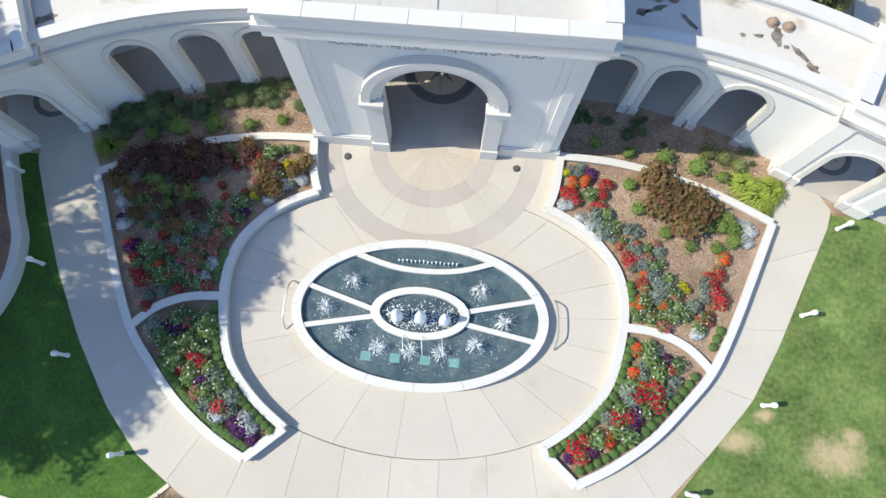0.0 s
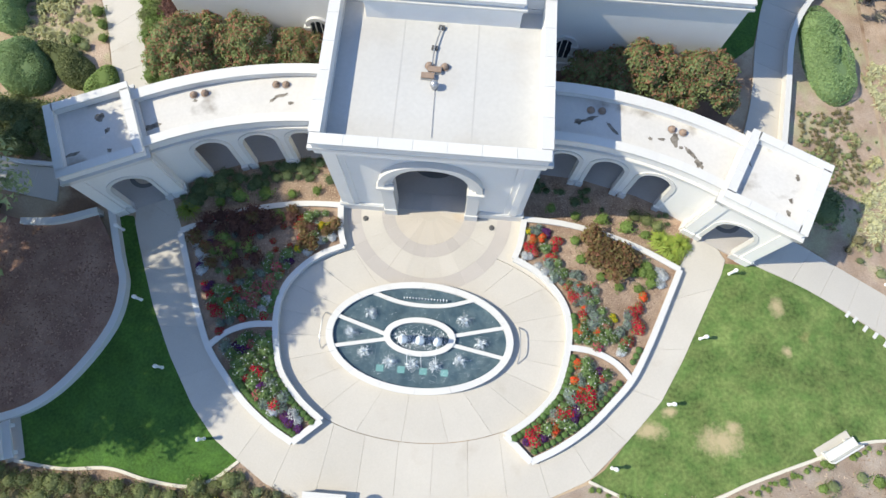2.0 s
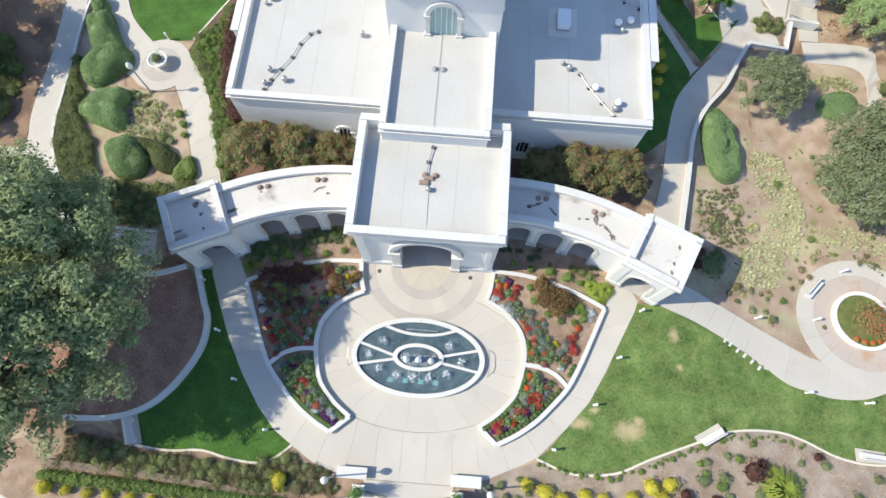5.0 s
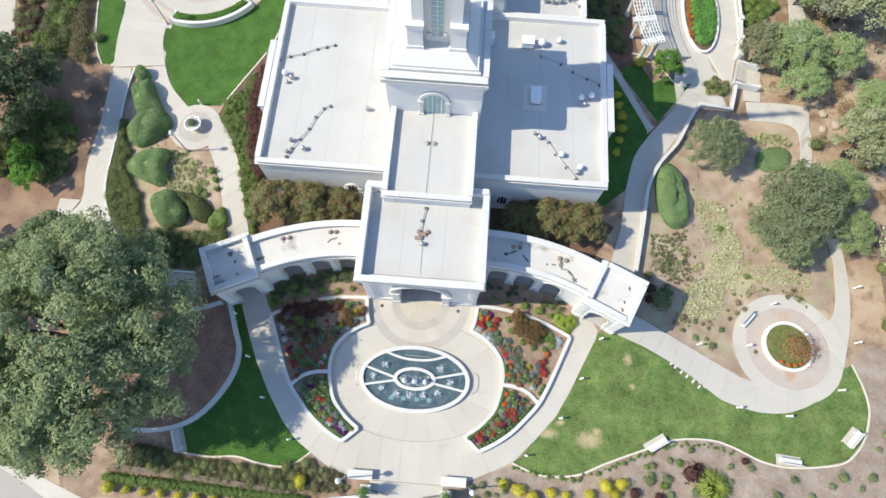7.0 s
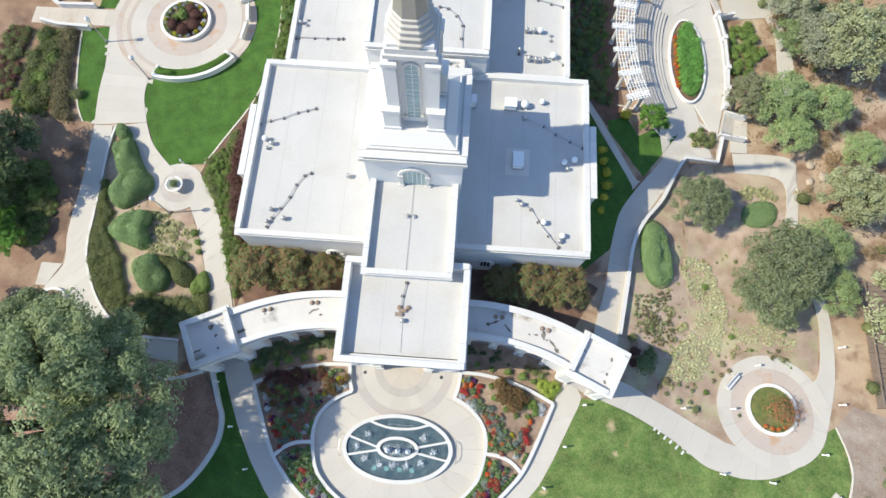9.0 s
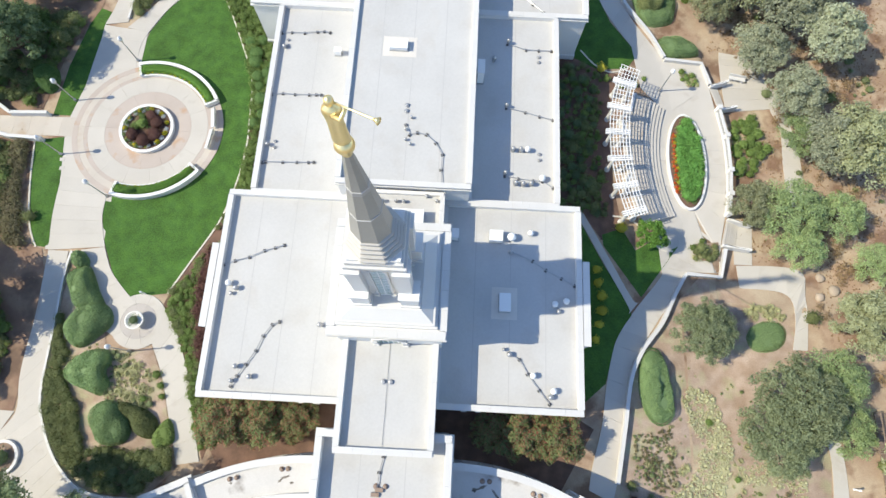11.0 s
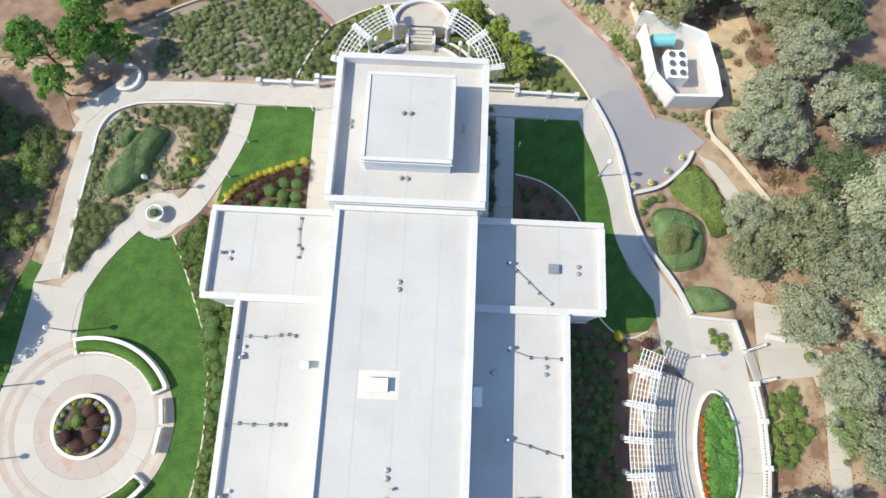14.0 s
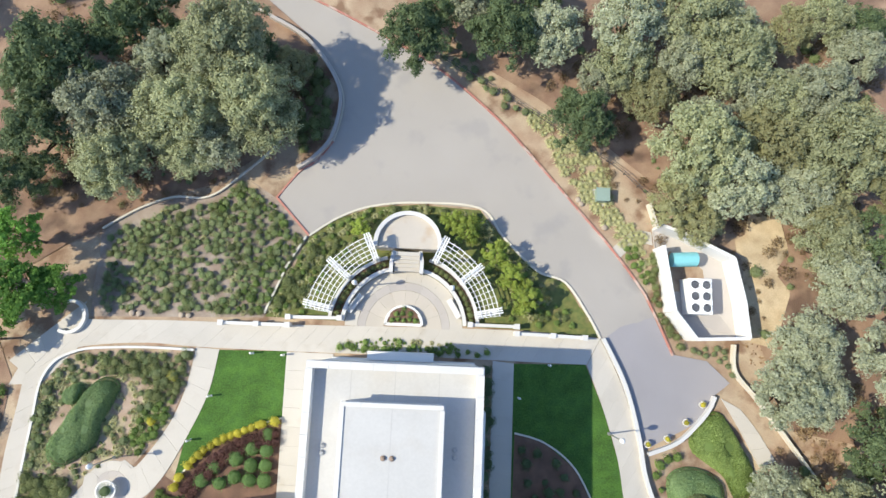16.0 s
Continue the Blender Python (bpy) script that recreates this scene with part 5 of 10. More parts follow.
def tree_kind(name, label, material, R, H, clumps, leaf, per, seed, stem=0.28, low=0.35, spread=1.0, slim=0.95, droop=0.62, hollow=0.0, limbs=11, gap=None, tips=None, ruffle=0.42, loose=0.1, size=(0.16, 0.27)):
    """A tree: tapered trunk with limbs and an uneven crown of leaf clumps."""
    rng = np.random.default_rng(seed)
    t = thing(name, label, "tree")
    V, T, g = [], [], Geo()
    base = H * low
    g.tube([(0, 0, -0.4), (0.05 * R, 0.02 * R, base * 0.5), (0.02 * R, 0.05 * R, base)], stem, 8, stem * 0.75)
    hubs = []
    for i in range(clumps):
        a = 2.4 * i + rng.uniform(-0.5, 0.5)
        q = math.sqrt((i + 0.5) / clumps) * rng.uniform(0.8, 1.05)
        if q < hollow:
            continue
        x, y = R * 0.82 * q * math.cos(a) * spread, R * 0.82 * q * math.sin(a)
        bare = gap and math.hypot(x - gap[0], y - gap[1]) < gap[2] and i % 6
        top = base + (H - base) * (1 - droop * q * q)
        z = rng.uniform(0.62, 1.0) * (top - base) + base
        r = R * rng.uniform(*size)
        hubs.append((x, y, z - r * 0.4))
        for j in range(6):
            w = unit(rng.normal(0, 1, (1, 3)))[0]
            sub = (x + 0.75 * r * w[0], y + 0.75 * r * w[1], z - r * 0.3 + 0.6 * r * abs(w[2]) * (1 if j else -1))
            p, d = shell(rng, sub, r * rng.uniform(0.38, 0.62), per // 6, -0.7, 0.8)
            q4 = leaves(rng, p + rng.normal(0, loose * r, p.shape), d + 0.4 * w + np.array([0, 0, 0.45]), leaf, slim, ruffle)[:, :3]
            if not bare:
                V.append(q4)
            if tips and j:
                p, d = shell(rng, sub, r * 0.64, 12, 0.1, 1.0)
                T.append(leaves(rng, p, d + np.array([0, 0, 0.6]), leaf * 0.8, 0.9, 0.4)[:, :3])
    for i in rng.choice(len(hubs), min(len(hubs), limbs), replace=False):
        x, y, z = hubs[i]
        k = base * rng.uniform(0.7, 1.0)
        g.tube([(0.02 * R, 0.04 * R, k), (x * 0.45 + rng.uniform(-.3, .3), y * 0.45, k + (z - k) * 0.6), (x, y, z)], stem * 0.5, 6, stem * 0.12)
    g.ob("trunk", BARK, t, smoothed=True)
    quads_ob("crown", np.concatenate(V), material, t)
    if tips:
        quads_ob("blossoms", np.concatenate(T), tips, t)
    return t


def shrub_kind(name, label, material, r, h, n, leaf, seed, category="shrub", lumps=7, slim=1.0, tilt=0.45, core=0.62):
    """A shrub as one mesh: lumpy leaf skin over a dense heart."""
    rng = np.random.default_rng(seed)
    V = []
    for i in range(lumps):
        a, q = 2.4 * i + seed, math.sqrt(i / max(1, lumps))
        c = (r * 0.55 * q * math.cos(a), r * 0.55 * q * math.sin(a), h * 0.5 * rng.uniform(0.75, 1.05))
        rr = r * rng.uniform(0.5, 0.66) if lumps > 1 else r
        p, d = shell(rng, c, rr, n // lumps, -0.2, h * 0.55 / rr)
        p[:, 2] = np.maximum(p[:, 2], 0.04)
        V.append(leaves(rng, np.array(c) + (p - np.array(c)) * rng.uniform(0.75, 1.22, (len(p), 1)), d + np.array([0, 0, 0.45]), leaf, slim, tilt)[:, :3])
    o = quads_ob(name, np.concatenate(V), material, core=blob((0, 0, h * 0.42), r * core, h * 0.46, rng=rng, rough=0.08) if core else None)
    return tagged(o, label, category)


def tuft_kind(name, label, material, r, h, n, seed, width=0.03):
    """Arching grass blades from one root."""
    rng = np.random.default_rng(seed)
    a, lean = rng.uniform(0, 2 * math.pi, n), rng.uniform(0.35, 1.0, n)
    V = []
    d = np.stack([np.cos(a), np.sin(a), np.zeros(n)], axis=1)
    s = np.stack([-np.sin(a), np.cos(a), np.zeros(n)], axis=1) * width
    root = d * rng.uniform(0, r * 0.25, (n, 1))
    up = np.array([0, 0, 1.0])
    mid = root + d * (r * 0.5 * lean)[:, None] + up * (h * rng.uniform(0.7, 1.0, n) * (0.95 - 0.45 * lean))[:, None]
    tip = root + d * (r * lean)[:, None] + up * (h * (0.9 - 0.75 * lean))[:, None]
    V.append(np.stack([root - s, root + s, mid + s * 0.8, mid - s * 0.8], axis=1))
    V.append(np.stack([mid - s * 0.8, mid + s * 0.8, tip + s * 0.15, tip - s * 0.15], axis=1))
    return tagged(quads_ob(name, np.concatenate(V), material), label, "grass clump")


def flower_kind(label, foliage, petals, r, h, seed, n=120, blooms=66, bloom=0.11, leaf=0.12, name="bedding_plant"):
    """A bedding plant: mound of leaves with blossoms above."""
    rng = np.random.default_rng(seed)
    t = thing(name, label, "flower")
    p, d = shell(rng, (0, 0, h * 0.35), r, n, 0.0, h * 0.6 / r)
    quads_ob("foliage", leaves(rng, p, d, leaf, 0.55), foliage, t, blob((0, 0, h * 0.25), r * 0.75, h * 0.4, 8, 5))
    if blooms:
        p, d = shell(rng, (0, 0, h * 0.42), r * 0.98, blooms, 0.15, h * 0.68 / r)
        quads_ob("blossoms", leaves(rng, p, d + np.array([0, 0, 0.6]), bloom, 0.9, 0.35), petals, t)
    return t


RNG = np.random.default_rng(11)


def put(kind, spots, smin=0.85, smax=1.2, sink=0.0, base=None, group="", flat=1.0):
    """Set out copies of a plant at places (x, y[, size])."""
    for i, s in enumerate(spots):
        k = s[2] if len(s) > 2 else 1.0
        k *= RNG.uniform(smin, smax)
        z = ground_z(s[0], s[1]) - sink + (base or 0.0)
        m = Matrix.Translation((s[0], s[1], z)) @ Matrix.Rotation(RNG.uniform(0, 6.28), 4, "Z") @ Matrix.Diagonal((k, k * RNG.uniform(0.9, 1.1), k * flat * RNG.uniform(0.88, 1.12), 1))
        if i == 0 and not kind.get("used"):
            kind.matrix_basis = m
            kind["used"] = 1
            if group:
                kind["group"] = group
        else:
            keep = kind.scale.copy()
            kind.scale = (1, 1, 1)
            o = copy_thing(kind, m)
            kind.scale = keep
            if group:
                o["group"] = group


def mass(name, label, kind, spots, smin=0.7, smax=1.1, base=0.0):
    """Many small plants of one kind that nobody would count, joined."""
    src = np.empty(len(kind.data.vertices) * 3, dtype=np.float32)
    kind.data.vertices.foreach_get("co", src)
    src = src.reshape(-1, 3)
    polys = [tuple(p.vertices) for p in kind.data.polygons]
    V, F = [], []
    for i, s in enumerate(spots):
        k, a = RNG.uniform(smin, smax) * (s[2] if len(s) > 2 else 1.0), RNG.uniform(0, 6.28)
        R = np.array([[math.cos(a), -math.sin(a), 0], [math.sin(a), math.cos(a), 0], [0, 0, 1]]) * k
        V.append(src @ R.T + np.array([s[0], s[1], ground_z(s[0], s[1]) + base]))
        F += [tuple(v + i * len(src) for v in p) for p in polys]
    me = bpy.data.meshes.new(name)
    me.from_pydata(np.concatenate(V).tolist(), [], F)
    me.materials.append(kind.data.materials[0])
    tagged(new(name, me), label, "planting", kind="stuff")


def scatter(poly, n, gap, avoid=()):
    xs, ys = [p[0] for p in poly], [p[1] for p in poly]
    out = []
    for _ in range(n * 40):
        p = (RNG.uniform(min(xs), max(xs)), RNG.uniform(min(ys), max(ys)))
        if inside(p, poly) and all(math.dist(p, q[:2]) > gap for q in out) and not any(inside(p, a) for a in avoid):
            out.append(p)
            if len(out) >= n:
                break
    return out


def hedge_form(label, material, outline, h, seed, leaf=0.13, per=230, name="clipped_hedge", edge=4.0, lumpy=0.1):
    """A hedge clipped to a rounded mass over an outline on the ground."""
    rng = np.random.default_rng(seed)
    line = np.array(resample(spline(list(outline), 6, True), 48))[:48]
    mid = line.mean(axis=0)
    gz = np.array([ground_z(p[0], p[1]) for p in line])

    def top(s):
        return h * np.power(np.maximum(0.0, 1 - np.power(s, edge)), 0.5)

    ss = [1.0, 0.985, 0.94, 0.85, 0.7, 0.45]
    core = Geo()
    vs = [(mid[0] + (p[0] - mid[0]) * s * 0.93, mid[1] + (p[1] - mid[1]) * s * 0.93, z + float(top(np.array(s))) * 0.86 - (0.1 if s == 1.0 else 0)) for s in ss for p, z in zip(line, gz)]
    fs = [(i * 48 + j, i * 48 + (j + 1) % 48, (i + 1) * 48 + (j + 1) % 48, (i + 1) * 48 + j) for i in range(5) for j in range(48)]
    core.add(vs, fs + [tuple(range(240, 288))])
    size = np.ptp(line, axis=0)
    n = int(per * (size[0] * size[1] * 0.8 + 2 * h * size.sum()))
    u, s = rng.uniform(0, 48, n), np.sqrt(rng.uniform(0, 1, n))
    side = rng.uniform(0, 1, n) < 0.28
    s[side] = 1 - rng.uniform(0, 0.03, side.sum())
    i, f = u.astype(int) % 48, (u % 1)[:, None]
    rim = line[i] * (1 - f) + line[(i + 1) % 48] * f
    xy = mid + (rim - mid) * s[:, None]
    wob = 1 + lumpy * (np.sin(xy[:, 0] * 3.1 + seed) + np.sin(xy[:, 1] * 2.7 + 1.3 * seed))
    z = gz[i] + top(s) * wob * rng.uniform(0.93, 1.03, n)
    z[side] = gz[i][side] + top(s[side]) * rng.uniform(0, 1, side.sum())
    out = np.concatenate([(rim - mid) * (s[:, None] ** 6) * 0.8, np.full((n, 1), 1.0)], axis=1)
    V = leaves(rng, np.concatenate([xy, z[:, None]], axis=1), unit(out), leaf, 0.95, 0.38)[:, :3]
    return tagged(quads_ob(name, V, material, core=core), label, "hedge")


def drift(poly, n, gap=0.3, seed=0.0, thr=0.1, small=0.35, large=1.15):
    """Places in loose irregular drifts, with sizes from seedling to full grown."""
    xs, ys = [p[0] for p in poly], [p[1] for p in poly]
    out = []
    for _ in range(n * 30):
        p = (RNG.uniform(min(xs), max(xs)), RNG.uniform(min(ys), max(ys)))
        v = math.sin(0.9 * p[0] + 0.5 * p[1] + seed) + math.sin(0.7 * p[1] - 0.6 * p[0] + 2 * seed) + 0.6 * math.sin(2.1 * p[0] + 1.7 * p[1] + seed)
        if v + RNG.uniform(-0.7, 0.7) < thr or not inside(p, poly):
            continue
        k = small + (large - small) * RNG.uniform() ** 1.7
        if all(math.dist(p, q[:2]) > gap * (0.6 + k) for q in out):
            out.append((p[0], p[1], k))
            if len(out) >= n:
                break
    return out


OAK = leaf_mat("oak_leaves", (0.305, 0.33, 0.18), (0.405, 0.425, 0.255))
OAK_G = leaf_mat("grey_oak_leaves", (0.34, 0.375, 0.245), (0.45, 0.47, 0.33))
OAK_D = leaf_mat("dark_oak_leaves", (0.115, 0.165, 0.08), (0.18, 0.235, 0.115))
OAK_Y = leaf_mat("yellowing_oak_leaves", (0.37, 0.355, 0.18), (0.29, 0.305, 0.165))
LIVEOAK = leaf_mat("live_oak_leaves", (0.215, 0.28, 0.13), (0.32, 0.375, 0.20), glow=0.36)
FEATHER = leaf_mat("feathery_light_green_leaves", (0.27, 0.36, 0.165), (0.37, 0.45, 0.22))
BRUSH = leaf_mat("dry_brush_leaves", (0.34, 0.26, 0.15), (0.22, 0.15, 0.085))
LUSH = leaf_mat("lush_green_leaves", (0.15, 0.34, 0.075), (0.22, 0.43, 0.12))
SHRUBG = leaf_mat("mid_green_shrub_leaves", (0.165, 0.25, 0.065), (0.24, 0.325, 0.105))
BRIGHT = leaf_mat("bright_green_leaves", (0.131, 0.271, 0.052), (0.201, 0.376, 0.079))
LIME = leaf_mat("yellow_green_leaves", (0.40, 0.46, 0.10), (0.26, 0.36, 0.075))
MYRTLE = leaf_mat("olive_and_rust_leaves", (0.20, 0.265, 0.11), (0.27, 0.31, 0.14))
RUST_P = leaf_mat("faded_rust_blooms", (0.38, 0.16, 0.11), (0.33, 0.20, 0.12), 0.1)
CLIPPED = leaf_mat("clipped_hedge_leaves", (0.11, 0.20, 0.06), (0.175, 0.28, 0.10), 0.08)
HEDGE_L = leaf_mat("smooth_hedge_leaves", (0.225, 0.335, 0.15), (0.285, 0.395, 0.185), 0.08)
FRESH = leaf_mat("fresh_green_leaves", (0.20, 0.29, 0.085), (0.28, 0.36, 0.12))
SHRUB_O = leaf_mat("olive_shrub_leaves", (0.15, 0.19, 0.075), (0.25, 0.275, 0.12))
SAGE = leaf_mat("grey_green_leaves", (0.28, 0.32, 0.17), (0.19, 0.25, 0.10))
YELLOW = leaf_mat("golden_leaves", (0.62, 0.53, 0.07), (0.45, 0.43, 0.07))
PLUM = leaf_mat("plum_leaves", (0.114, 0.056, 0.052), (0.193, 0.105, 0.079))
EVERG = leaf_mat("evergreen_oak_leaves", (0.24, 0.29, 0.155), (0.325, 0.37, 0.215))
MEADOW = leaf_mat("pale_meadow_blades", (0.70, 0.68, 0.46), (0.58, 0.58, 0.36))
CHIPS = leaf_mat("bark_chips", (0.20, 0.13, 0.09), (0.47, 0.37, 0.28), 0.0, 0.05)
CHIPS_R = leaf_mat("reddish_bark_chips", (0.22, 0.12, 0.085), (0.46, 0.28, 0.20), 0.0, 0.05)
STRAW = leaf_mat("dry_grass_blades", (0.52, 0.50, 0.29), (0.38, 0.39, 0.20))
COLEUS = leaf_mat("brown_coleus_leaves", (0.22, 0.21, 0.08), (0.19, 0.08, 0.055))
BEDLEAF = leaf_mat("bedding_plant_leaves", (0.17, 0.265, 0.10), (0.25, 0.34, 0.14), 0.25)
SILVER = leaf_mat("silver_leaves", (0.66, 0.69, 0.70), (0.50, 0.54, 0.57))
LAVEND = leaf_mat("blue_grey_leaves", (0.265, 0.345, 0.260), (0.350, 0.40, 0.38))
RED_P = leaf_mat("red_petals", (0.56, 0.01, 0.03), (0.45, 0.012, 0.06), 0.1, 0.25)
ORANGE_P = leaf_mat("orange_petals", (0.68, 0.14, 0.03), (0.60, 0.05, 0.025), 0.1, 0.25)
YELLOW_P = leaf_mat("yellow_petals", (0.65, 0.52, 0.02), (0.55, 0.45, 0.05), 0.1)
WHITE_P = leaf_mat("white_petals", (0.78, 0.78, 0.76), (0.68, 0.66, 0.68), 0.05)
PINK_P = leaf_mat("pink_petals", (0.56, 0.04, 0.11), (0.62, 0.16, 0.2), 0.1, 0.25)
PURPLE_P = leaf_mat("purple_petals", (0.16, 0.05, 0.22), (0.10, 0.03, 0.13), 0.1)

# trees
oak_a = tree_kind("oak_tree", "broad live oak with dull olive-green leaves and twisting limbs", OAK, 4.6, 7.5, 46, 0.32, 270, 1)
oak_b = tree_kind("oak_tree", "rounded live oak with grey-green leaves", OAK_G, 4.2, 7.0, 42, 0.31, 270, 2)
oak_c = tree_kind("oak_tree", "dense oak with dark green leaves in shade", OAK_D, 4.4, 8.0, 42, 0.33, 250, 3)
oak_d = tree_kind("oak_tree", "thin oak with yellowing dry leaves", OAK_Y, 3.8, 6.5, 34, 0.29, 230, 4)
big_oak = tree_kind("oak_tree", "great spreading live oak shading the lawn and path", LIVEOAK, 11.2, 18.0, 215, 0.3, 560, 5, 0.6, 0.25, droop=0.5, hollow=0.24, limbs=46, ruffle=0.34, loose=0.08, size=(0.085, 0.155))
bright = tree_kind("shade_tree", "young leafy tree with fresh bright green leaves", BRIGHT, 2.6, 5.5, 26, 0.27, 230, 6, 0.14)
lime = tree_kind("ornamental_tree", "small ornamental tree with yellow-green leaves", LIME, 1.7, 3.6, 17, 0.2, 190, 7, 0.09)
myrtle = tree_kind("crape_myrtle", "crape myrtle with olive leaves and faded rust-red blooms", MYRTLE, 2.4, 3.7, 34, 0.19, 220, 8, 0.08, 0.3, tips=RUST_P)
put(big_oak, [(-26.4, 5.9)], 1, 1)
side_oak = tree_kind("oak_tree", "smaller live oak growing into the great one", LIVEOAK, 5.4, 12.5, 76, 0.3, 420, 15, 0.3, 0.35, ruffle=0.34, loose=0.08, size=(0.13, 0.22))
put(side_oak, [(-29.0, -0.6), (-32.5, 12.5, .9), (-25.6, 11.0, .8)], 1, 1)
feather = tree_kind("feathery_tree", "small spreading tree with feathery light green leaves", FEATHER, 3.6, 5.5, 46, 0.2, 260, 9, 0.16, loose=0.2, size=(0.12, 0.22))
put(oak_d, [(-41, 9)], 1, 1)
put(feather, [(39.8, 44.8), (44.8, 44.6, .9), (40.6, 41.0, .8), (42.4, 54.0, .9), (48.6, 39.8, .7), (41.5, 27.5, 1.05), (42.6, 23.2, .8), (47.5, 34.6, .6)], 0.95, 1.1, group="feathery trees")
put(myrtle, [(-15.2, 20.9), (-12.0, 21.5), (-8.8, 21.4, .85), (8.9, 21.5, .7), (11.9, 21.3), (15.2, 21.0)], 1.16, 1.28, group="crape myrtles behind the arcade")
put(bright, [(24.9, 41.2, .75), (-34.5, 89, 1.35), (-32.0, 89.5), (-36, 94, 1.3), (-37.5, 84.6, .75), (-39.5, 88, 1.1), (-42.2, 24.4, .75), (-41.4, 22.4, .6), (-46, 24.5, .9)])
put(lime, [(-5.1, 96.9, .8), (5.4, 97.0, 1.1), (8.2, 94.6, 1.15), (11.0, 90.4, 1.2), (4.0, 97.8, .9), (9.7, 92.4, 1.05)])
put(oak_a, [(47.4, 52), (45, 33), (36.5, 45.5, .6), (33.5, 70, .6), (38.3, 72),
            (-21.5, 113.5), (-29, 101.7), (-14.6, 106.6, .85), (-22.3, 103.7, .9), (20.5, 115, .9), (27.2, 105.5), (40.2, 96.8, .9), (41.5, 106), (31, 116)], group="oak woods")
put(oak_b, [(42, 69.5), (46, 65.8), (42, 58.8, .9), (45, 52.3), (33.8, 73.6, .8), (38.8, 64.5, .9), (37.5, 83), (34.7, 82.6, .8), (37, 87), (41, 93), (38, 101.8), (33.5, 112.4), (26.7, 115.5), (39.8, 112), (30.9, 102.6, .9),
            (-31, 107.5), (-25.5, 112.8), (-19, 110.3), (46, 76), (44, 86)], group="oak woods")
oak_e = tree_kind("oak_tree", "dense rounded evergreen oak with dull green leaves", EVERG, 4.6, 6.6, 78, 0.24, 260, 14, size=(0.13, 0.21))
put(oak_e, [(29.6, 31.8, .76), (37.6, 25.4, 1.08), (35.5, 22.0, .9)], 1, 1, group="oak woods")
put(oak_c, [(43.6, 71), (43, 78.8), (-35, 111), (-36, 104.5), (-18, 114.3), (16.3, 108.6, .85), (-0.6, 116, .9), (8.3, 117, .9), (47, 88), (45, 97), (-43.6, 30.6, 1.22), (-44, 58.8), (-47, 66, .9), (-46.5, 72, .85), (-47, 80, .85), (-49.5, 57, .9), (-45, 14)], group="oak woods")
put(oak_d, [(-31, 103, .9), (28, 98.8, .7), (25.5, 100.4, .8), (23.6, 112), (35, 107), (40.3, 99), (-13.5, 113.4, .8), (45.5, 104)], group="oak woods")
put(oak_a, [(48 + 9 * (i % 3), 20 + 11 * i) for i in range(0, 9, 4)], 1, 1.3, group="oak woods")
put(oak_c, [(-56 - 8 * (i % 3), -2 + 10 * i) for i in range(0, 14, 6)], 1, 1.3, group="oak woods")
put(oak_b, [(-44 + 9 * i, 124 + 7 * (i % 3)) for i in range(0, 12, 4)], 1, 1.25, group="oak woods")

put(oak_b, [(20.8, 118.3, 1.03), (29.1, 108.8, 0.8), (45.0, 117.0, 0.85), (31.9, 119.7, 0.8), (-36.4, 108.4, 0.89), (-19.4, 104.6, 0.7)], group="oak woods")
put(oak_a, [(27.5, 119.5, 0.85), (36.1, 111.2, 0.84), (38.2, 107.3, 0.68), (41.8, 121.1, 0.71), (-25.3, 107.0, 0.81)], group="oak woods")
put(oak_d, [(34.5, 118.2, 0.83), (38.6, 120.1, 0.84), (43.3, 109.2, 0.81), (-28.5, 105.6, 0.58), (30.1, 114.6, 0.6)], group="oak woods")
put(oak_c, [(46.1, 120.5, 0.72), (42.8, 113.6, 0.62), (-29.8, 115.3, 0.78), (-38.9, 114.4, 0.69), (-40.0, 110.2, 0.68), (-28.2, 117.9, 0.7), (-38.4, 99.7, 0.67), (-24.4, 115.1, 0.7)], group="oak woods")
# oaks added mostly out of view, to throw shade over the west path
put(oak_c, [(-49.5, 29, .85), (-47.5, 34.2, .62), (-50.5, 61, .8), (-51, 74, .8), (-50, 82, .8)], 1.2, 1.35, group="oak woods")

put(oak_b, [(13.2, 117.8, .9), (18.4, 113.4, .75), (4.6, 121.5, .9)], group="oak woods")
put(oak_c, [(11.0, 122.2, .9), (1.6, 119.4, .7)], group="oak woods")
oak_tall = tree_kind("oak_tree", "tall live oak leaning over the drive", OAK, 4.4, 12.5, 46, 0.31, 270, 12, 0.3, 0.45)
put(oak_tall, [(-15.4, 108.6, .95), (-17.4, 112.6, 1.0), (-21.5, 107.0, .85)], 1, 1, group="oak woods")

# shrubs
clip_big = shrub_kind("clipped_shrub", "large clipped evergreen mound, smooth mid-green", CLIPPED, 1.5, 1.5, 1500, 0.13, 20, lumps=5)
box_ball = shrub_kind("box_ball", "small clipped round box shrub", CLIPPED, 0.45, 0.6, 220, 0.09, 21, lumps=1, core=0.88)
mound = shrub_kind("sage_shrub", "low loose shrub with grey-green leaves", SAGE, 0.6, 0.55, 200, 0.13, 22, lumps=5)
olive = shrub_kind("olive_shrub", "dense rounded shrub with olive-green leaves", SHRUB_O, 0.85, 0.9, 380, 0.15, 23)
green = shrub_kind("leafy_shrub", "leafy shrub with mid-green foliage", SHRUBG, 0.6, 0.6, 240, 0.14, 24, lumps=5)
gold = shrub_kind("golden_shrub", "clipped shrub with bright golden leaves", YELLOW, 0.6, 0.75, 300, 0.1, 25, lumps=3)
plum = shrub_kind("plum_shrub", "dark plum-brown leafy shrub", PLUM, 0.7, 0.8, 320, 0.14, 26)
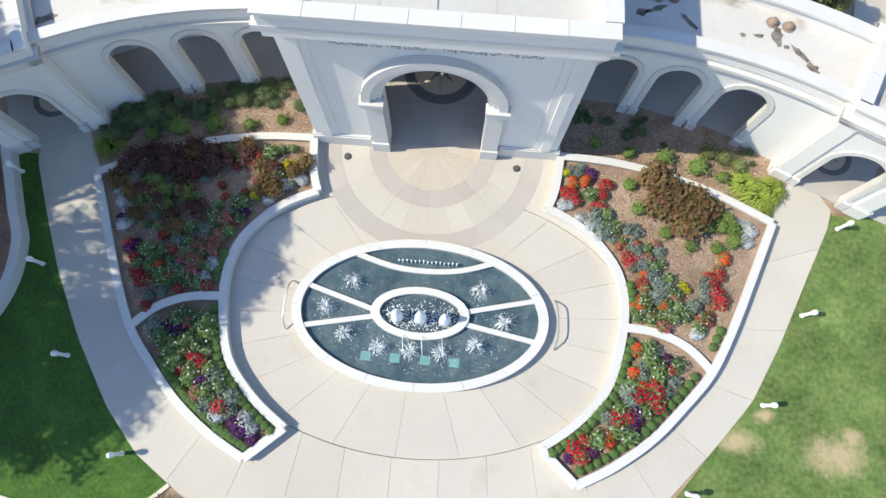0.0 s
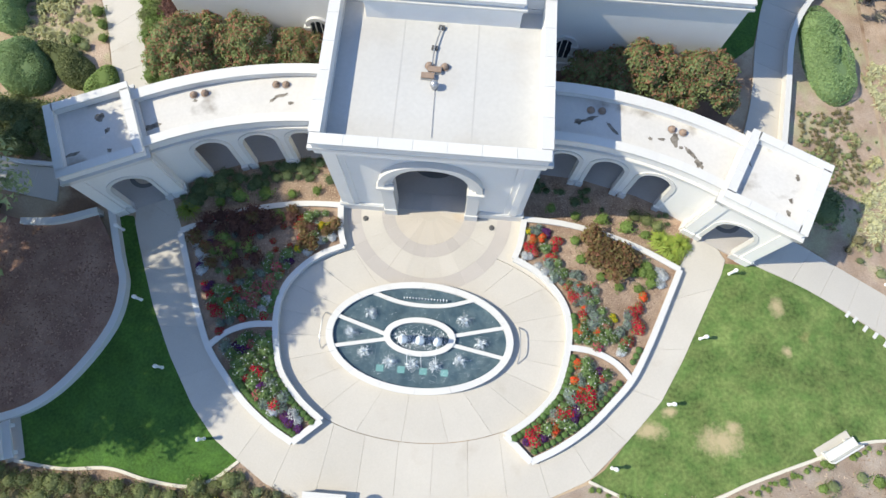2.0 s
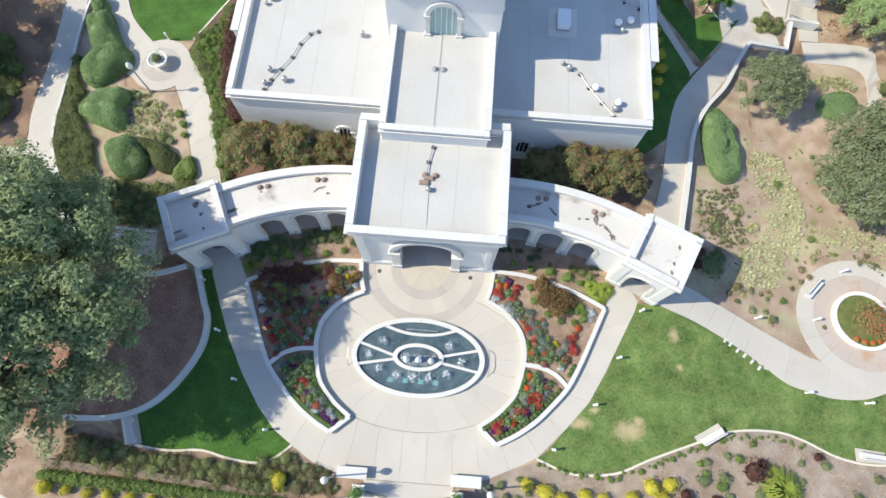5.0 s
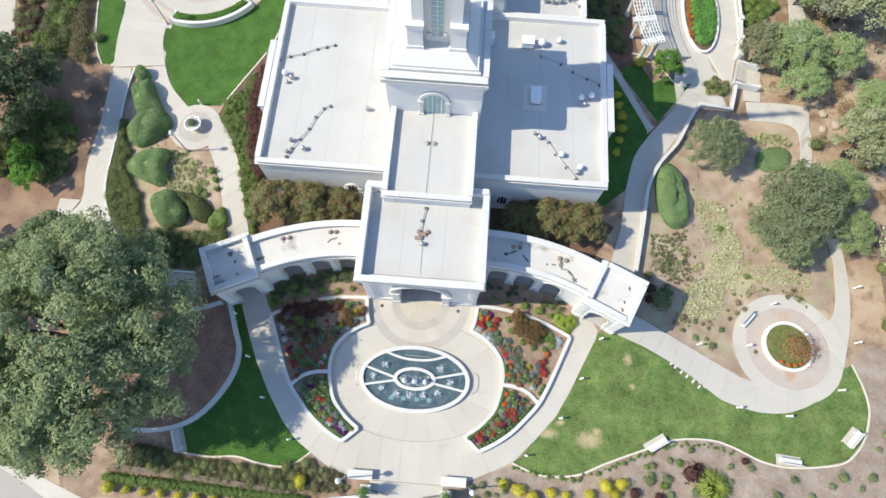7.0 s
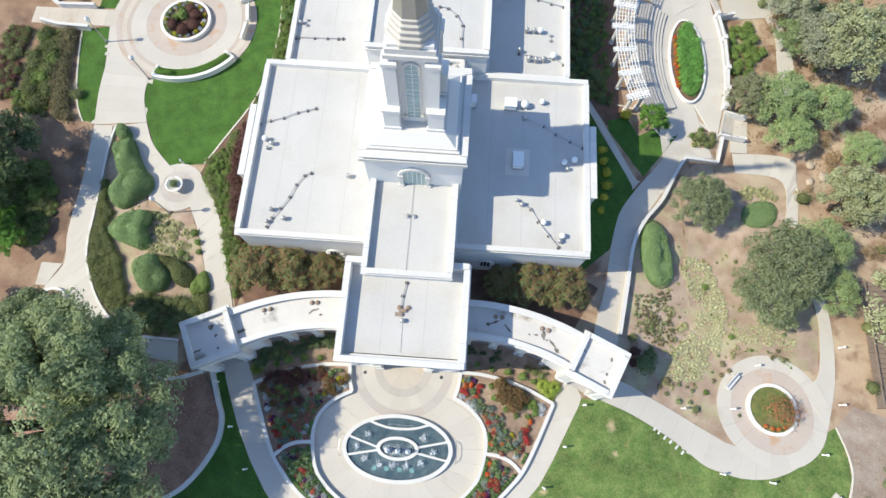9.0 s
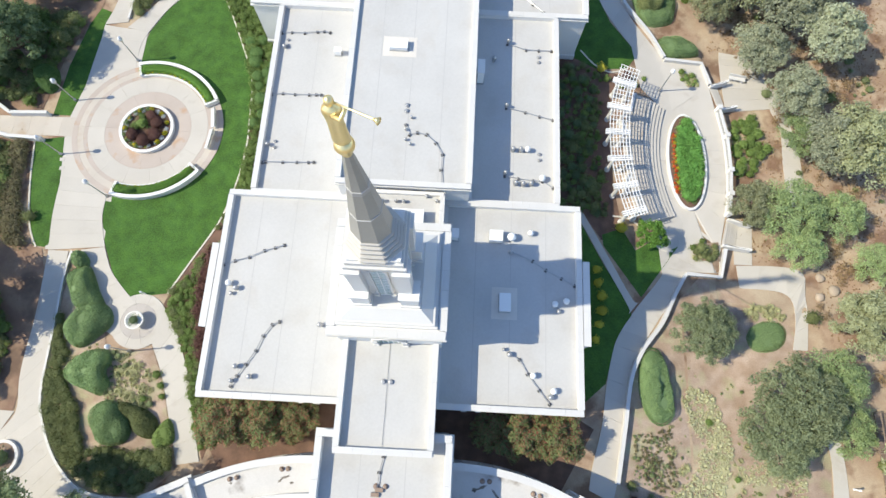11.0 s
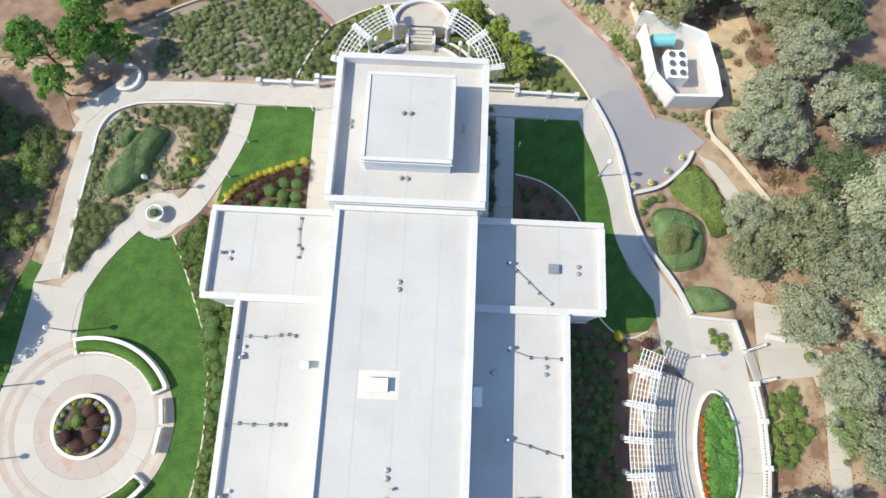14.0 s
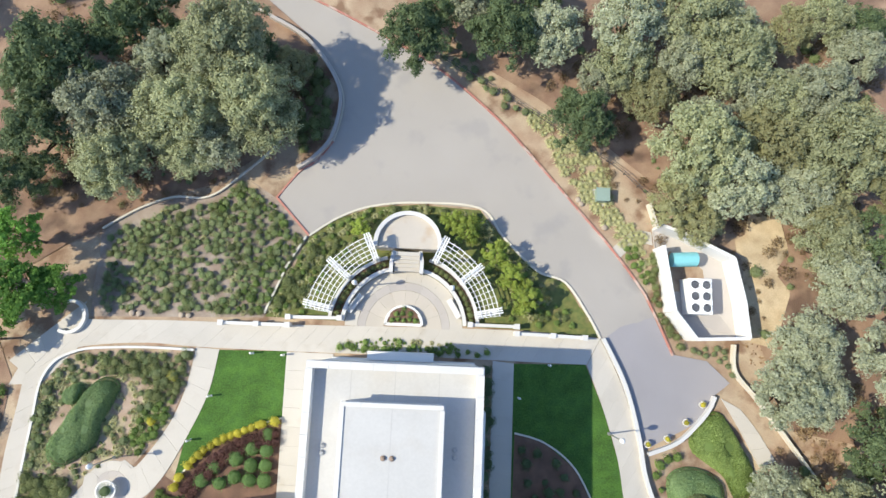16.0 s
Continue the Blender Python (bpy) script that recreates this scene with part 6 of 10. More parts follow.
straw = tuft_kind("grass_tuft", "dry straw-coloured ornamental grass clump", STRAW, 0.6, 0.42, 40, 27, 0.07)
spiky = tuft_kind("flax_clump", "large spiky yellow-green flax clump", LIME, 1.5, 1.3, 220, 28, 0.06)
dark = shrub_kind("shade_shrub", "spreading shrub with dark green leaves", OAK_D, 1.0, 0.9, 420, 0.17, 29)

HEDGE = "cloud-clipped evergreen hedge, smooth mid-green"
for k, (line, h) in enumerate((
        ([(-33.8, 34.4), (-32.8, 35.2), (-31.9, 35.1), (-30.6, 32.8), (-29.8, 31.3), (-31.2, 30.5), (-32.6, 31.1), (-33.2, 32.2), (-33.7, 33.3)], 1.5),
        ([(-33.3, 28.9), (-33.1, 29.9), (-32.0, 31.0), (-30.5, 31.7), (-29.0, 31.0), (-28.5, 29.6), (-29.5, 28.4), (-31.2, 27.1), (-32.6, 27.7)], 1.5),
        ([(-32.3, 24.7), (-31.6, 25.9), (-30.1, 26.9), (-28.4, 27.0), (-27.8, 25.9), (-28.2, 25.0), (-27.5, 23.7), (-28.0, 22.7), (-29.2, 23.0), (-31.3, 23.7)], 1.4),
        ([(-28.6, 21.4), (-27.8, 22.2), (-26.5, 22.2), (-25.1, 20.9), (-24.6, 19.6), (-25.2, 18.5), (-27.0, 18.4), (-28.3, 19.9)], 1.5),
        ([(-34.0, 36.3), (-33.3, 36.8), (-32.6, 36.3), (-32.2, 35.4), (-33.0, 35.0), (-33.8, 35.4)], 1.2),
        ([(-32.0, 74.5), (-31.6, 75.8), (-30.7, 77.5), (-29.7, 79.1), (-28.4, 81.1), (-27.2, 81.5), (-26.2, 80.7), (-26.8, 78.9), (-27.5, 77.3), (-27.7, 75.7), (-28.9, 74.4), (-30.6, 73.4), (-31.6, 73.8)], 1.5),
        ([(-31.2, 80.0), (-30.0, 80.9), (-29.4, 80.3), (-29.9, 79.2), (-30.9, 78.9)], 1.0),
        ([(23.9, 29.0), (24.6, 30.0), (25.7, 30.0), (26.4, 28.8), (26.9, 26.1), (27.0, 23.6), (25.8, 22.6), (24.5, 23.3), (23.7, 25.6)], 1.4),
        ([(24.9, 74.4), (26.4, 75.4), (28.6, 75.2), (30.2, 74.1), (30.5, 72.4), (30.2, 70.1), (29.4, 69.1), (27.2, 68.6), (26.0, 69.5), (25.2, 71.9)], 1.1),
        ([(28.0, 66.7), (29.4, 67.2), (31.1, 67.0), (32.6, 65.9), (32.6, 64.9), (29.3, 64.6), (28.2, 65.6)], 1.1))):
    tagged(hedge_form(HEDGE, HEDGE_L, line, h, 100 + k), group="clipped hedges")
hedge_form("loose olive-green mound rising from a clipped hedge", SHRUB_O, [(25.9, 72.7), (27.2, 73.6), (29.0, 72.9), (29.0, 71.4), (28.0, 70.3), (26.2, 70.1), (25.5, 71.2)], 2.0, 121, 0.17, 260, "olive_mound", 2.6, 0.12)
hedge_form("low spreading mat of light green ground cover", HEDGE_L, [(35.5, 32.5), (36.9, 33.4), (38.6, 33.5), (39.3, 32.6), (38.9, 31.2), (37.6, 30.4), (35.9, 30.4), (35.2, 31.3)], 0.35, 122, 0.12, 260, "ground_cover_mat", 3.0)
hedge_form("broad yellow-green shrub mass beside the drive", FRESH, [(27.3, 78.3), (28.7, 80.1), (30.3, 80.5), (31.6, 78.6), (33.2, 75.6), (33.4, 73.6), (31.7, 72.5), (30.6, 74.6), (28.8, 75.9), (27.5, 76.9)], 1.15, 123, 0.17, 260, "shrub_mass", 3.0, 0.14)
hedge_form("spreading olive-green shrub mass beside the path", SHRUB_O, [(-26.3, 22.1), (-24.5, 22.0), (-22.4, 20.8), (-22.3, 19.2), (-23.7, 19.3), (-25.0, 20.6)], 1.0, 125, 0.16, 260, "shrub_mass", 2.6, 0.14)
hedge_form("rounded light green shrub mass beside the path", FRESH, [(-22.4, 19.3), (-21.4, 20.9), (-20.7, 20.2), (-20.5, 18.9), (-21.9, 18.3)], 0.9, 127, 0.15, 260, "shrub_mass", 2.6, 0.14)
hedge_form("round clipped dark green shrub at the lawn's edge", CLIPPED, [(-42.8, 57.4), (-41.6, 58.2), (-40.6, 57.4), (-40.3, 55.6), (-41.0, 54.8), (-42.3, 55.5)], 1.7, 126, 0.13, 260, "clipped_shrub", 2.6)
put(green, [(24.2, 75.6, 1.0), (25.0, 76.1, 1.2), (25.9, 76.3, .9), (23.8, 74.7, .8), (24.3, 73.4, .7)])
mass("edging_shrubs", "dense olive shrubs filling the bed inside the edging", olive, scatter([(-34.1, 30.4), (-33.5, 27.8), (-32.4, 26.8), (-33.0, 25.1), (-31.6, 23.1), (-30.4, 21.6), (-29.6, 19.6), (-28.9, 17.6), (-28.6, 15.4), (-30.7, 17.1), (-32.3, 19.3), (-33.3, 21.5), (-33.8, 24), (-33.9, 27)], 120, 0.4), 0.55, 0.85)
mass("edging_shrubs", "mixed olive and brown-green shrubs before the pavilion", olive, scatter([(-28.6, 18.0), (-28.2, 15.2), (-25.8, 14.5), (-22.8, 14.5), (-20.4, 16.7), (-20.7, 18.0), (-24.0, 17.6)], 46, 0.6), 0.6, 0.95)
put(dark, [(-21.6, 16.6, .9), (-23.4, 15.4, .8), (-25.4, 16.0, .9), (-27.2, 16.4, .8), (-33.4, 34.6, .7)], 0.9, 1.1)
put(green, [(-22.6, 23.9, .9), (-23.2, 24.9, .9), (-22.3, 22.9, .8), (-24.0, 22.6, .8)], 0.9, 1.1)
ISLE = [(-25, 26.8), (-23.5, 25), (-22.0, 21.8), (-24.6, 21.6), (-27.6, 22), (-28.0, 27.0)]
put(straw, drift(ISLE, 60, 0.3, 0.4, -0.3), group="dry grass clumps")
put(mound, drift(ISLE, 26, 0.4, 2.0, 0.2, 0.3, 0.8))
put(straw, drift([(-33.2, 26.4), (-32.8, 25.4), (-29, 27.2), (-30, 28.0), (-31, 26.2)], 14, 0.3, 1.0, -1), 0.6, 0.9)
put(olive, scatter([(-33.7, 65.6), (-32.8, 66.4), (-30.6, 69.8), (-29.6, 71.6), (-31.2, 72.6), (-33.8, 72.4)], 34, 0.62), 0.65, 1.0, group="olive shrubs")
put(straw, drift([(-33.7, 73), (-32.4, 73.4), (-32.2, 76), (-30.6, 80.6), (-32.4, 82), (-33.6, 80)], 40, 0.3, 0.3, -0.5), 0.8, 1.1, group="dry grass clumps")
put(mound, drift([(-33.6, 73), (-33.4, 80), (-32, 82.6), (-28, 83.8), (-20, 84), (-20.5, 81), (-24, 82), (-29, 82.2), (-32, 79), (-32.8, 74)], 80, 0.42, 1.0, -1.2, 0.4, 1.2), group="low grey-green shrubs")
put(olive, scatter([(-31, 83.2), (-20, 84), (-20.6, 80.8), (-22, 81.6), (-27, 82)], 26, 0.8), 0.6, 0.85)
put(straw, drift([(-27.4, 74.6), (-24.4, 74.6), (-23.2, 77.6), (-23.6, 80.4), (-25.8, 80.6), (-26.6, 78)], 34, 0.3, 1.4, -0.4), group="dry grass clumps")
NWISLE = [(-33.8, 66.2), (-32.6, 67), (-30.4, 70.2), (-28, 73), (-25.4, 74.8), (-22, 78), (-20.6, 81), (-20.2, 83.8), (-29, 83.6), (-32.4, 82), (-33.6, 79), (-33.8, 72)]
mass("island_grass", "pale grass and grey-green tufts between the shrubs", straw, drift(NWISLE, 170, 0.26, 2.6, -1.2, 0.4, 1.0), 0.8, 1.1)
mass("island_shrubs", "low grey-green shrubs filling the sandy island", mound, drift(NWISLE, 130, 0.36, 0.9, -0.9, 0.4, 1.2), 0.8, 1.1)
put(green, drift([(-24.0, 74.6), (-22.0, 77.2), (-21.2, 79.6), (-23.2, 79.4), (-24.6, 76.6)], 22, 0.4, 1, -2, 0.7, 1.2))
put(olive, drift([(-24.2, 81.6), (-20.8, 81.4), (-21.2, 79.6), (-23.6, 79.8)], 14, 0.5, 1, -2, 0.5, 0.9))
put(gold, [(-21.4, 81.9, 1.05), (-22.9, 77.7, .95)] + [(-12.6 - 0.2, 77.9), (-13.7, 77.55), (-14.9, 77.0), (-16.1, 76.5), (-17.2, 75.8), (-18.2, 75.0), (-19.1, 74.0), (-19.8, 73.0), (-20.1, 72.1), (-11.6, 78.2, 1.1)] + [(-15.5, 76.75, .9), (-16.7, 76.2, .9), (-14.3, 77.3, .9), (-13.1, 77.8, .9), (-17.8, 75.4, .9), (-18.7, 74.5, .9)]
    + [(-9.3, -4.3, 1.25), (-25.9, -6.0, 1.3), (-24.4, -6.1), (-22.9, -6.2), (-21.4, -6.2), (-19.8, -6.3), (-18.2, -6.3), (-16.6, -6.4), (-15.0, -6.5), (-13.4, -6.5), (-11.8, -6.6)]
    + [(8.6, -3.3, 1.3), (9.9, -3.7, 1.5), (11.2, -4.2, 1.4), (12.8, -3.7, 1.2), (14.1, -3.8, 1.0), (16.2, -3.6, 1.3), (17.6, -2.8, 1.3), (19.0, -2.5, 1.4), (18.4, -3.4, 1.2)]
    + [(19.6, 37.7, 1.2), (19.7, 36.3, 1.15), (20.0, 34.9, 1.3), (20.0, 33.4, 1.2), (19.7, 32.0, 1.1), (19.3, 30.5, 1.1), (22.4, 42.4, 1.3), (20.8, 61.6, 1.2)], 0.9, 1.1, group="golden shrubs")
put(box_ball, [(-12.1 + dx, 77 - dy) for dx, dy in ((0, 0), (0, 1.4), (0, 2.7), (0, 4.0), (-1.3, 1.3), (-1.3, 2.7), (-1.3, 4.0), (-2.7, 2.2), (-2.7, 3.8), (-4.6, 3.0), (-5.6, 4.2), (-4.0, 4.4))], 1.45, 1.65, group="round box shrubs behind the wing")
for off in (0.0, 0.75):
    put(plum, offset_line(resample(spline([(-19.2, 71.9), (-18.0, 73.6), (-16.2, 75.2), (-14.0, 76.5), (-11.5, 77.1)], 6), 17), -off), 0.8, 1.0, group="plum shrubs")
put(plum, scatter([(-17.7, 24), (-18.8, 26), (-20.4, 31), (-20.0, 37.5), (-18.0, 38.5), (-17.5, 30)], 40, 0.7), 1.25, 1.6, group="plum shrubs")
mass("foundation_shrubs", "leafy green foundation shrubs beside the path", green, drift([(-23.4, 31), (-21.9, 29), (-20.2, 25.4), (-19.2, 22), (-17.8, 18.2), (-17.2, 22.8), (-18.6, 26), (-19.4, 34), (-21, 36.5), (-23, 33.2)], 170, 0.28, 0.4, -2.5, 0.7, 1.3))
put(box_ball, scatter([(-17.8, 52), (-18.3, 58), (-20, 62.4), (-18.4, 63), (-15.4, 61.5), (-15.6, 52)], 18, 1.0), 1.4, 2.0, group="foundation shrubs")
mass("foundation_shrubs", "dense green foundation planting along the wing", green, drift([(-18.3, 44), (-18.0, 50), (-18.5, 57), (-20.2, 62), (-23.4, 68.6), (-21.6, 71.6), (-18.2, 70.4), (-17.8, 63), (-15.2, 62.4), (-15.2, 44)], 380, 0.3, 0.8, -2.5, 0.9, 1.5))
mass("foundation_shrubs", "dense olive foundation planting along the wing", olive, drift([(-23.4, 31.4), (-21.9, 29), (-20.2, 25.4), (-19.2, 22), (-17.8, 18.2), (-16.6, 22.8), (-16.6, 40), (-18.6, 43.6), (-21, 36.5), (-23.2, 33.2)], 90, 0.4, 2.2, -1.4, 0.4, 0.95))
mass("shade_planting", "dark shrubs between the pergola and the wing", olive, drift([(19.8, 44), (21.6, 43.4), (20.6, 47), (20.2, 52), (20.6, 57), (21.8, 60.4), (18.4, 62), (15.2, 62), (15.2, 44)], 90, 0.5, 0.3, -1.0, 0.4, 1.1))
mass("shade_planting", "green shrubs between the pergola and the wing", green, drift([(19.8, 44), (21.6, 43.4), (20.6, 47), (20.2, 52), (20.6, 57), (21.8, 60.4), (18.4, 62), (15.2, 62), (15.2, 44)], 110, 0.4, 1.7, -1.6, 0.6, 1.4))
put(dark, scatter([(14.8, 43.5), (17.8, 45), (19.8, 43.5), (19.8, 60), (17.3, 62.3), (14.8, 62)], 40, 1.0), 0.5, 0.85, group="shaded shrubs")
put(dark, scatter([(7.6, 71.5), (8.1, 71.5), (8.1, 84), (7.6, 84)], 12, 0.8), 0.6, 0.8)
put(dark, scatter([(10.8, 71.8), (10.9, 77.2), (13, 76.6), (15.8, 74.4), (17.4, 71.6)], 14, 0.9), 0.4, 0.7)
put(green, [(-4 + 0.9 * i, 84.9 + 0.3 * (i % 2)) for i in range(14) if not 1 <= i <= 6] + [(-3.8, 85.2), (-5, 85.1)], 0.6, 0.9)
mass("rear_planting", "ragged green plants behind the rear block", green, drift([(-6.6, 84.9), (5.4, 85.0), (5.0, 86.0), (1.5, 85.5), (-1.2, 86.2), (-6.0, 85.6)], 50, 0.28, 1.2, -2.5, 0.35, 0.8))
mass("dry_grass", "straw-coloured grasses behind the rear block", straw, drift([(-6.4, 85.0), (4.8, 85.0), (4.4, 86.0), (-5.6, 85.8)], 22, 0.3, 0.2, -2.5, 0.4, 0.8))
# slope north of the walk
mass("slope_shrubs", "low grey-green shrubs dotted over the slope", mound, scatter([(-29, 87.6), (-14, 88), (-13, 90.5), (-11, 95.4), (-14.6, 99.2), (-18, 101.4), (-21, 98.8), (-25, 98.6), (-30, 95)], 300, 0.5), 0.55, 1.05)
SLOPE = [(-29, 87.6), (-14, 88), (-13, 90.5), (-11, 95.4), (-14.6, 99.2), (-18, 101.4), (-21, 98.8), (-25, 98.6), (-30, 95)]
mass("slope_shrubs", "low olive shrubs in drifts over the slope", olive, drift(SLOPE, 70, 0.38, 0.6, -0.2, 0.3, 0.75), 0.8, 1.1)
mass("slope_shrubs", "fresh green shrubs at the edge of the slope", green, drift([(-18, 88), (-13.6, 88.2), (-12.6, 91), (-10.8, 95.6), (-14.6, 99.4), (-18, 101.4), (-20.6, 99.2), (-16, 96), (-15.4, 91)], 70, 0.4, 1.9, -0.9, 0.5, 1.2))
mass("dry_grass", "dry grass between the shrubs of the slope", straw, drift(SLOPE, 120, 0.3, 2.0, -0.2, 0.4, 1.0), 0.8, 1.1)
put(olive, scatter([(-29, 87.6), (-14, 88), (-13, 90.5), (-11, 95.4), (-14.6, 99.2), (-18, 101.4), (-21, 98.8), (-25, 98.6)], 26, 1.5), 0.5, 0.8, group="low shrubs of the slope")
put(green, scatter([(-13, 88), (-9.4, 88.3), (-7.6, 92), (-5, 96.4), (-2, 98.8), (-4.2, 99.2), (-7.6, 97.8), (-10.2, 95.4), (-12.4, 90.6)], 40, 0.8), 0.5, 0.8)
mass("dry_grass", "dry grass tufts on the bank", straw, scatter([(-13, 88), (-9.4, 88.3), (-7.6, 92), (-5, 96.4), (-2, 98.8), (-4.2, 99.2), (-7.6, 97.8), (-10.2, 95.4), (-12.4, 90.6)], 36, 0.8), 0.5, 0.8)
put(green, scatter([(9.3, 88.3), (12, 88), (16.5, 88), (14, 91.5), (10.5, 93.4), (8, 96), (4.5, 98.8), (5, 96)], 26, 0.9), 0.5, 0.9)
HEMI = [(-13, 88.4), (-10.2, 88.6), (-9.0, 92), (-6.4, 95.6), (-3.6, 98.2), (-0.3, 98.9), (3.4, 98.6), (6.4, 96.4), (9.4, 92.2), (10.2, 88.6), (15.5, 88.4), (12.6, 92.6), (9.2, 96), (6.6, 99), (0.3, 99.4), (-4.2, 99), (-7.6, 97.6), (-10.2, 95.4), (-12.6, 90.4)]
mass("bank_shrubs", "ragged olive and straw shrubs on the bank", olive, drift(HEMI, 110, 0.35, 0.2, -1.0, 0.4, 0.95))
mass("dry_grass", "dry grass on the bank round the hemicycle", straw, drift(HEMI, 90, 0.3, 1.6, -0.6, 0.5, 1.2))
# banks east of the drive
mass("dry_grass", "pale dry grass tufts along the bank", straw, scatter([(16, 103.5), (20.5, 97.6), (23.6, 93), (24, 97), (21, 99.5), (20, 105), (14, 110), (11, 111)], 90, 0.5), 0.7, 1.3)
put(olive, scatter([(23.8, 90.6), (26.2, 86.5), (27, 86.6), (24.6, 89.4), (24.2, 96)], 22, 0.55), 0.5, 0.75)
put(green, scatter([(21.2, 96), (23.6, 92), (24, 93), (22.6, 96.4)], 12, 0.6), 0.6, 0.9)
put(mound, scatter([(26.6, 86.4), (31, 86.6), (31.8, 84), (30, 85.6)], 22, 0.6), 0.5, 0.8)
put(mound, scatter([(-3, 119.5), (3, 116), (9, 111), (12, 110.4), (4, 118), (-2, 122)], 30, 0.9), 0.7, 1.2)
put(olive, scatter([(-12, 116), (-10, 113), (-9.6, 108), (-12, 105), (-14, 109)], 22, 1.0), 0.8, 1.2)
# east garden
put(green, scatter([(36.2, 57), (38.4, 57.6), (40, 53), (38.4, 50), (36.2, 50)], 26, 0.7), 1.0, 1.7, group="leafy shrubs by the balustrade")
put(green, [(30.6, 62.6, .8), (31.2, 61.8, .7), (30.4, 41.0, .9), (31.4, 41.8, .8), (23.3, 59.9, 1.2), (25.0, 60.2, .9), (26, 61.2, .7)])
put(plum, [(23.8, 61.0, 1.3)])
EAST = [(22.4, 17.6), (24, 13.4), (29, 11.6), (31.4, 13.6), (34.4, 17.4), (38.6, 17), (41, 22), (36, 24), (34, 27), (31, 27.6), (28, 30.5), (27.5, 24), (24.4, 21.6)]
heath = leaf_mat("brown_heath_leaves", (0.29, 0.245, 0.15), (0.215, 0.21, 0.105))
heather = shrub_kind("heath_shrub", "low tangled brown-green heath", heath, 0.7, 0.6, 260, 0.13, 42, core=0.5)
meadow = tuft_kind("meadow_tuft", "pale green meadow grass tuft", MEADOW, 0.5, 0.42, 40, 30, 0.045)
mass("dry_grass", "thin pale dry grass tufts over bare soil", straw, drift(EAST, 110, 0.35, 0.75, -0.2, 0.25, 0.7))
mass("weeds", "low green and grey weeds dotted in dry soil", mound, drift(EAST, 50, 0.4, 2.2, 0.1, 0.2, 0.55))
mass("meadow_grass", "pale straw-green meadow grass in a broad drift", meadow, drift([(26.6, 15.7), (29.3, 19.0), (29.5, 21.4), (28.4, 24.4), (28.8, 26.6), (31.4, 25.6), (32.8, 21.3), (32.2, 19.2), (31.5, 16.2), (29.7, 13.5), (26.8, 13.2)], 330, 0.2, 0.5, -0.7, 0.45, 1.15))
mass("meadow_grass", "pale straw-green meadow grass beside the oaks", meadow, drift([(33.1, 19.3), (36.3, 19.7), (39.6, 18.0), (39.4, 16.6), (36.4, 17.7), (33.0, 17.9)], 80, 0.24, 1.5, -0.6, 0.4, 1.0))
mass("heath_patch", "low brown-green heath spreading over dry soil", heather, drift([(22.9, 21.6), (26.8, 22.4), (27.2, 17.4), (25.6, 16.6), (22.7, 17.4)], 120, 0.24, 0.4, -1.2, 0.2, 0.45))
mass("heath_patch", "low grey-green herbs spreading over dry soil", mound, drift([(22.9, 21.6), (26.8, 22.4), (27.2, 17.4), (25.6, 16.6), (22.7, 17.4)], 70, 0.3, 1.4, -1.2, 0.25, 0.6))
mass("ground_cover", "thin mossy green ground cover by the plaza", green, drift([(33.1, 16.1), (34.5, 17.1), (36.6, 16.8), (38.9, 15.3), (38.8, 16.2), (36.4, 17.0), (33.4, 16.6)], 60, 0.2, 1.2, -1.5, 0.15, 0.3))
bpy.data.objects.remove(meadow)
put(dark, [(23.5, 14.7, 1.3), (24.2, 15.6, .9)], 0.95, 1.05)
put(plum, [(22.6, 15.8, 1.2), (22.4, 14.7, .9)], 0.95, 1.05)
put(heather, [(25.3, 14.2, 1.2), (25.9, 13.3, .8), (25.1, 12.6, .5), (26.5, 12.9, .4), (27.2, 13.2, .4), (28.0, 12.8, .4), (28.7, 13.1, .4), (32.4, 14.7, .6), (31.8, 15.3, .6), (31.6, 14.2, .5), (30.8, 13.6, .5), (36.9, 16.3, .5), (37.6, 17.0, .5), (38.2, 16.2, .5)], 0.9, 1.1, group="heath clumps")
put(straw, [(28.0, 18.9, .9), (27.5, 18.5, .8), (26.9, 20.2, .8), (26.4, 20.6, .7), (26.9, 17.4, .8), (26.8, 15.9, .9), (27.1, 16.3, .8)], 0.9, 1.1, group="dry grass clumps")
put(mound, [(28.7, 10.7, .8), (27.0, 11.3, .7), (28.2, 11.3, .5), (25.8, 12.0, .5), (33.0, 10.4, .4)], 0.9, 1.1, group="low grey-green shrubs")
put(green, [(32.9, 18.1, .8), (30.6, 23.2, .9), (29.9, 12.4, .6)], 0.9, 1.1)
put(straw, drift([(35.2, 34.6), (38.6, 35.4), (39.6, 33.8), (36, 33.6)], 16, 0.3, 0.1, -1, 0.5, 1.2))
put(olive, [(22.4, 17.2, .7), (38.4, 20.4, 1.2), (47, 20), (46.5, 14), (33, 33, .9), (42, 34, 1.1)])
put(mound, scatter([(20, -1), (27, 1), (33, -0.8), (41, 0), (46, 6), (50, 12), (50, -6), (24, -6)], 60, 1.3), 0.6, 1.1, group="low grey-green shrubs")
put(plum, [(25.2, -1.2, 1.4), (26.0, -0.6, .9), (30.4, 0.2, .7), (22.4, -3.4), (20.2, -3.2), (37, -3)], 0.9, 1.1)
put(spiky, [(27.2, -2.2, 1.1)], 1, 1)
mass("kerb_greenery", "low green plants spilling along the lawn kerb", green, [(x + RNG.uniform(-.2, .2), y - 0.45 + RNG.uniform(-.2, .2), RNG.uniform(0.25, 0.5)) for x, y in resample([(9.4, -1.6), (15, -2.1), (17.7, -.95), (20.9, .35), (24.1, 1.55), (27.4, 1.8), (29.5, 1.35)], 60)])
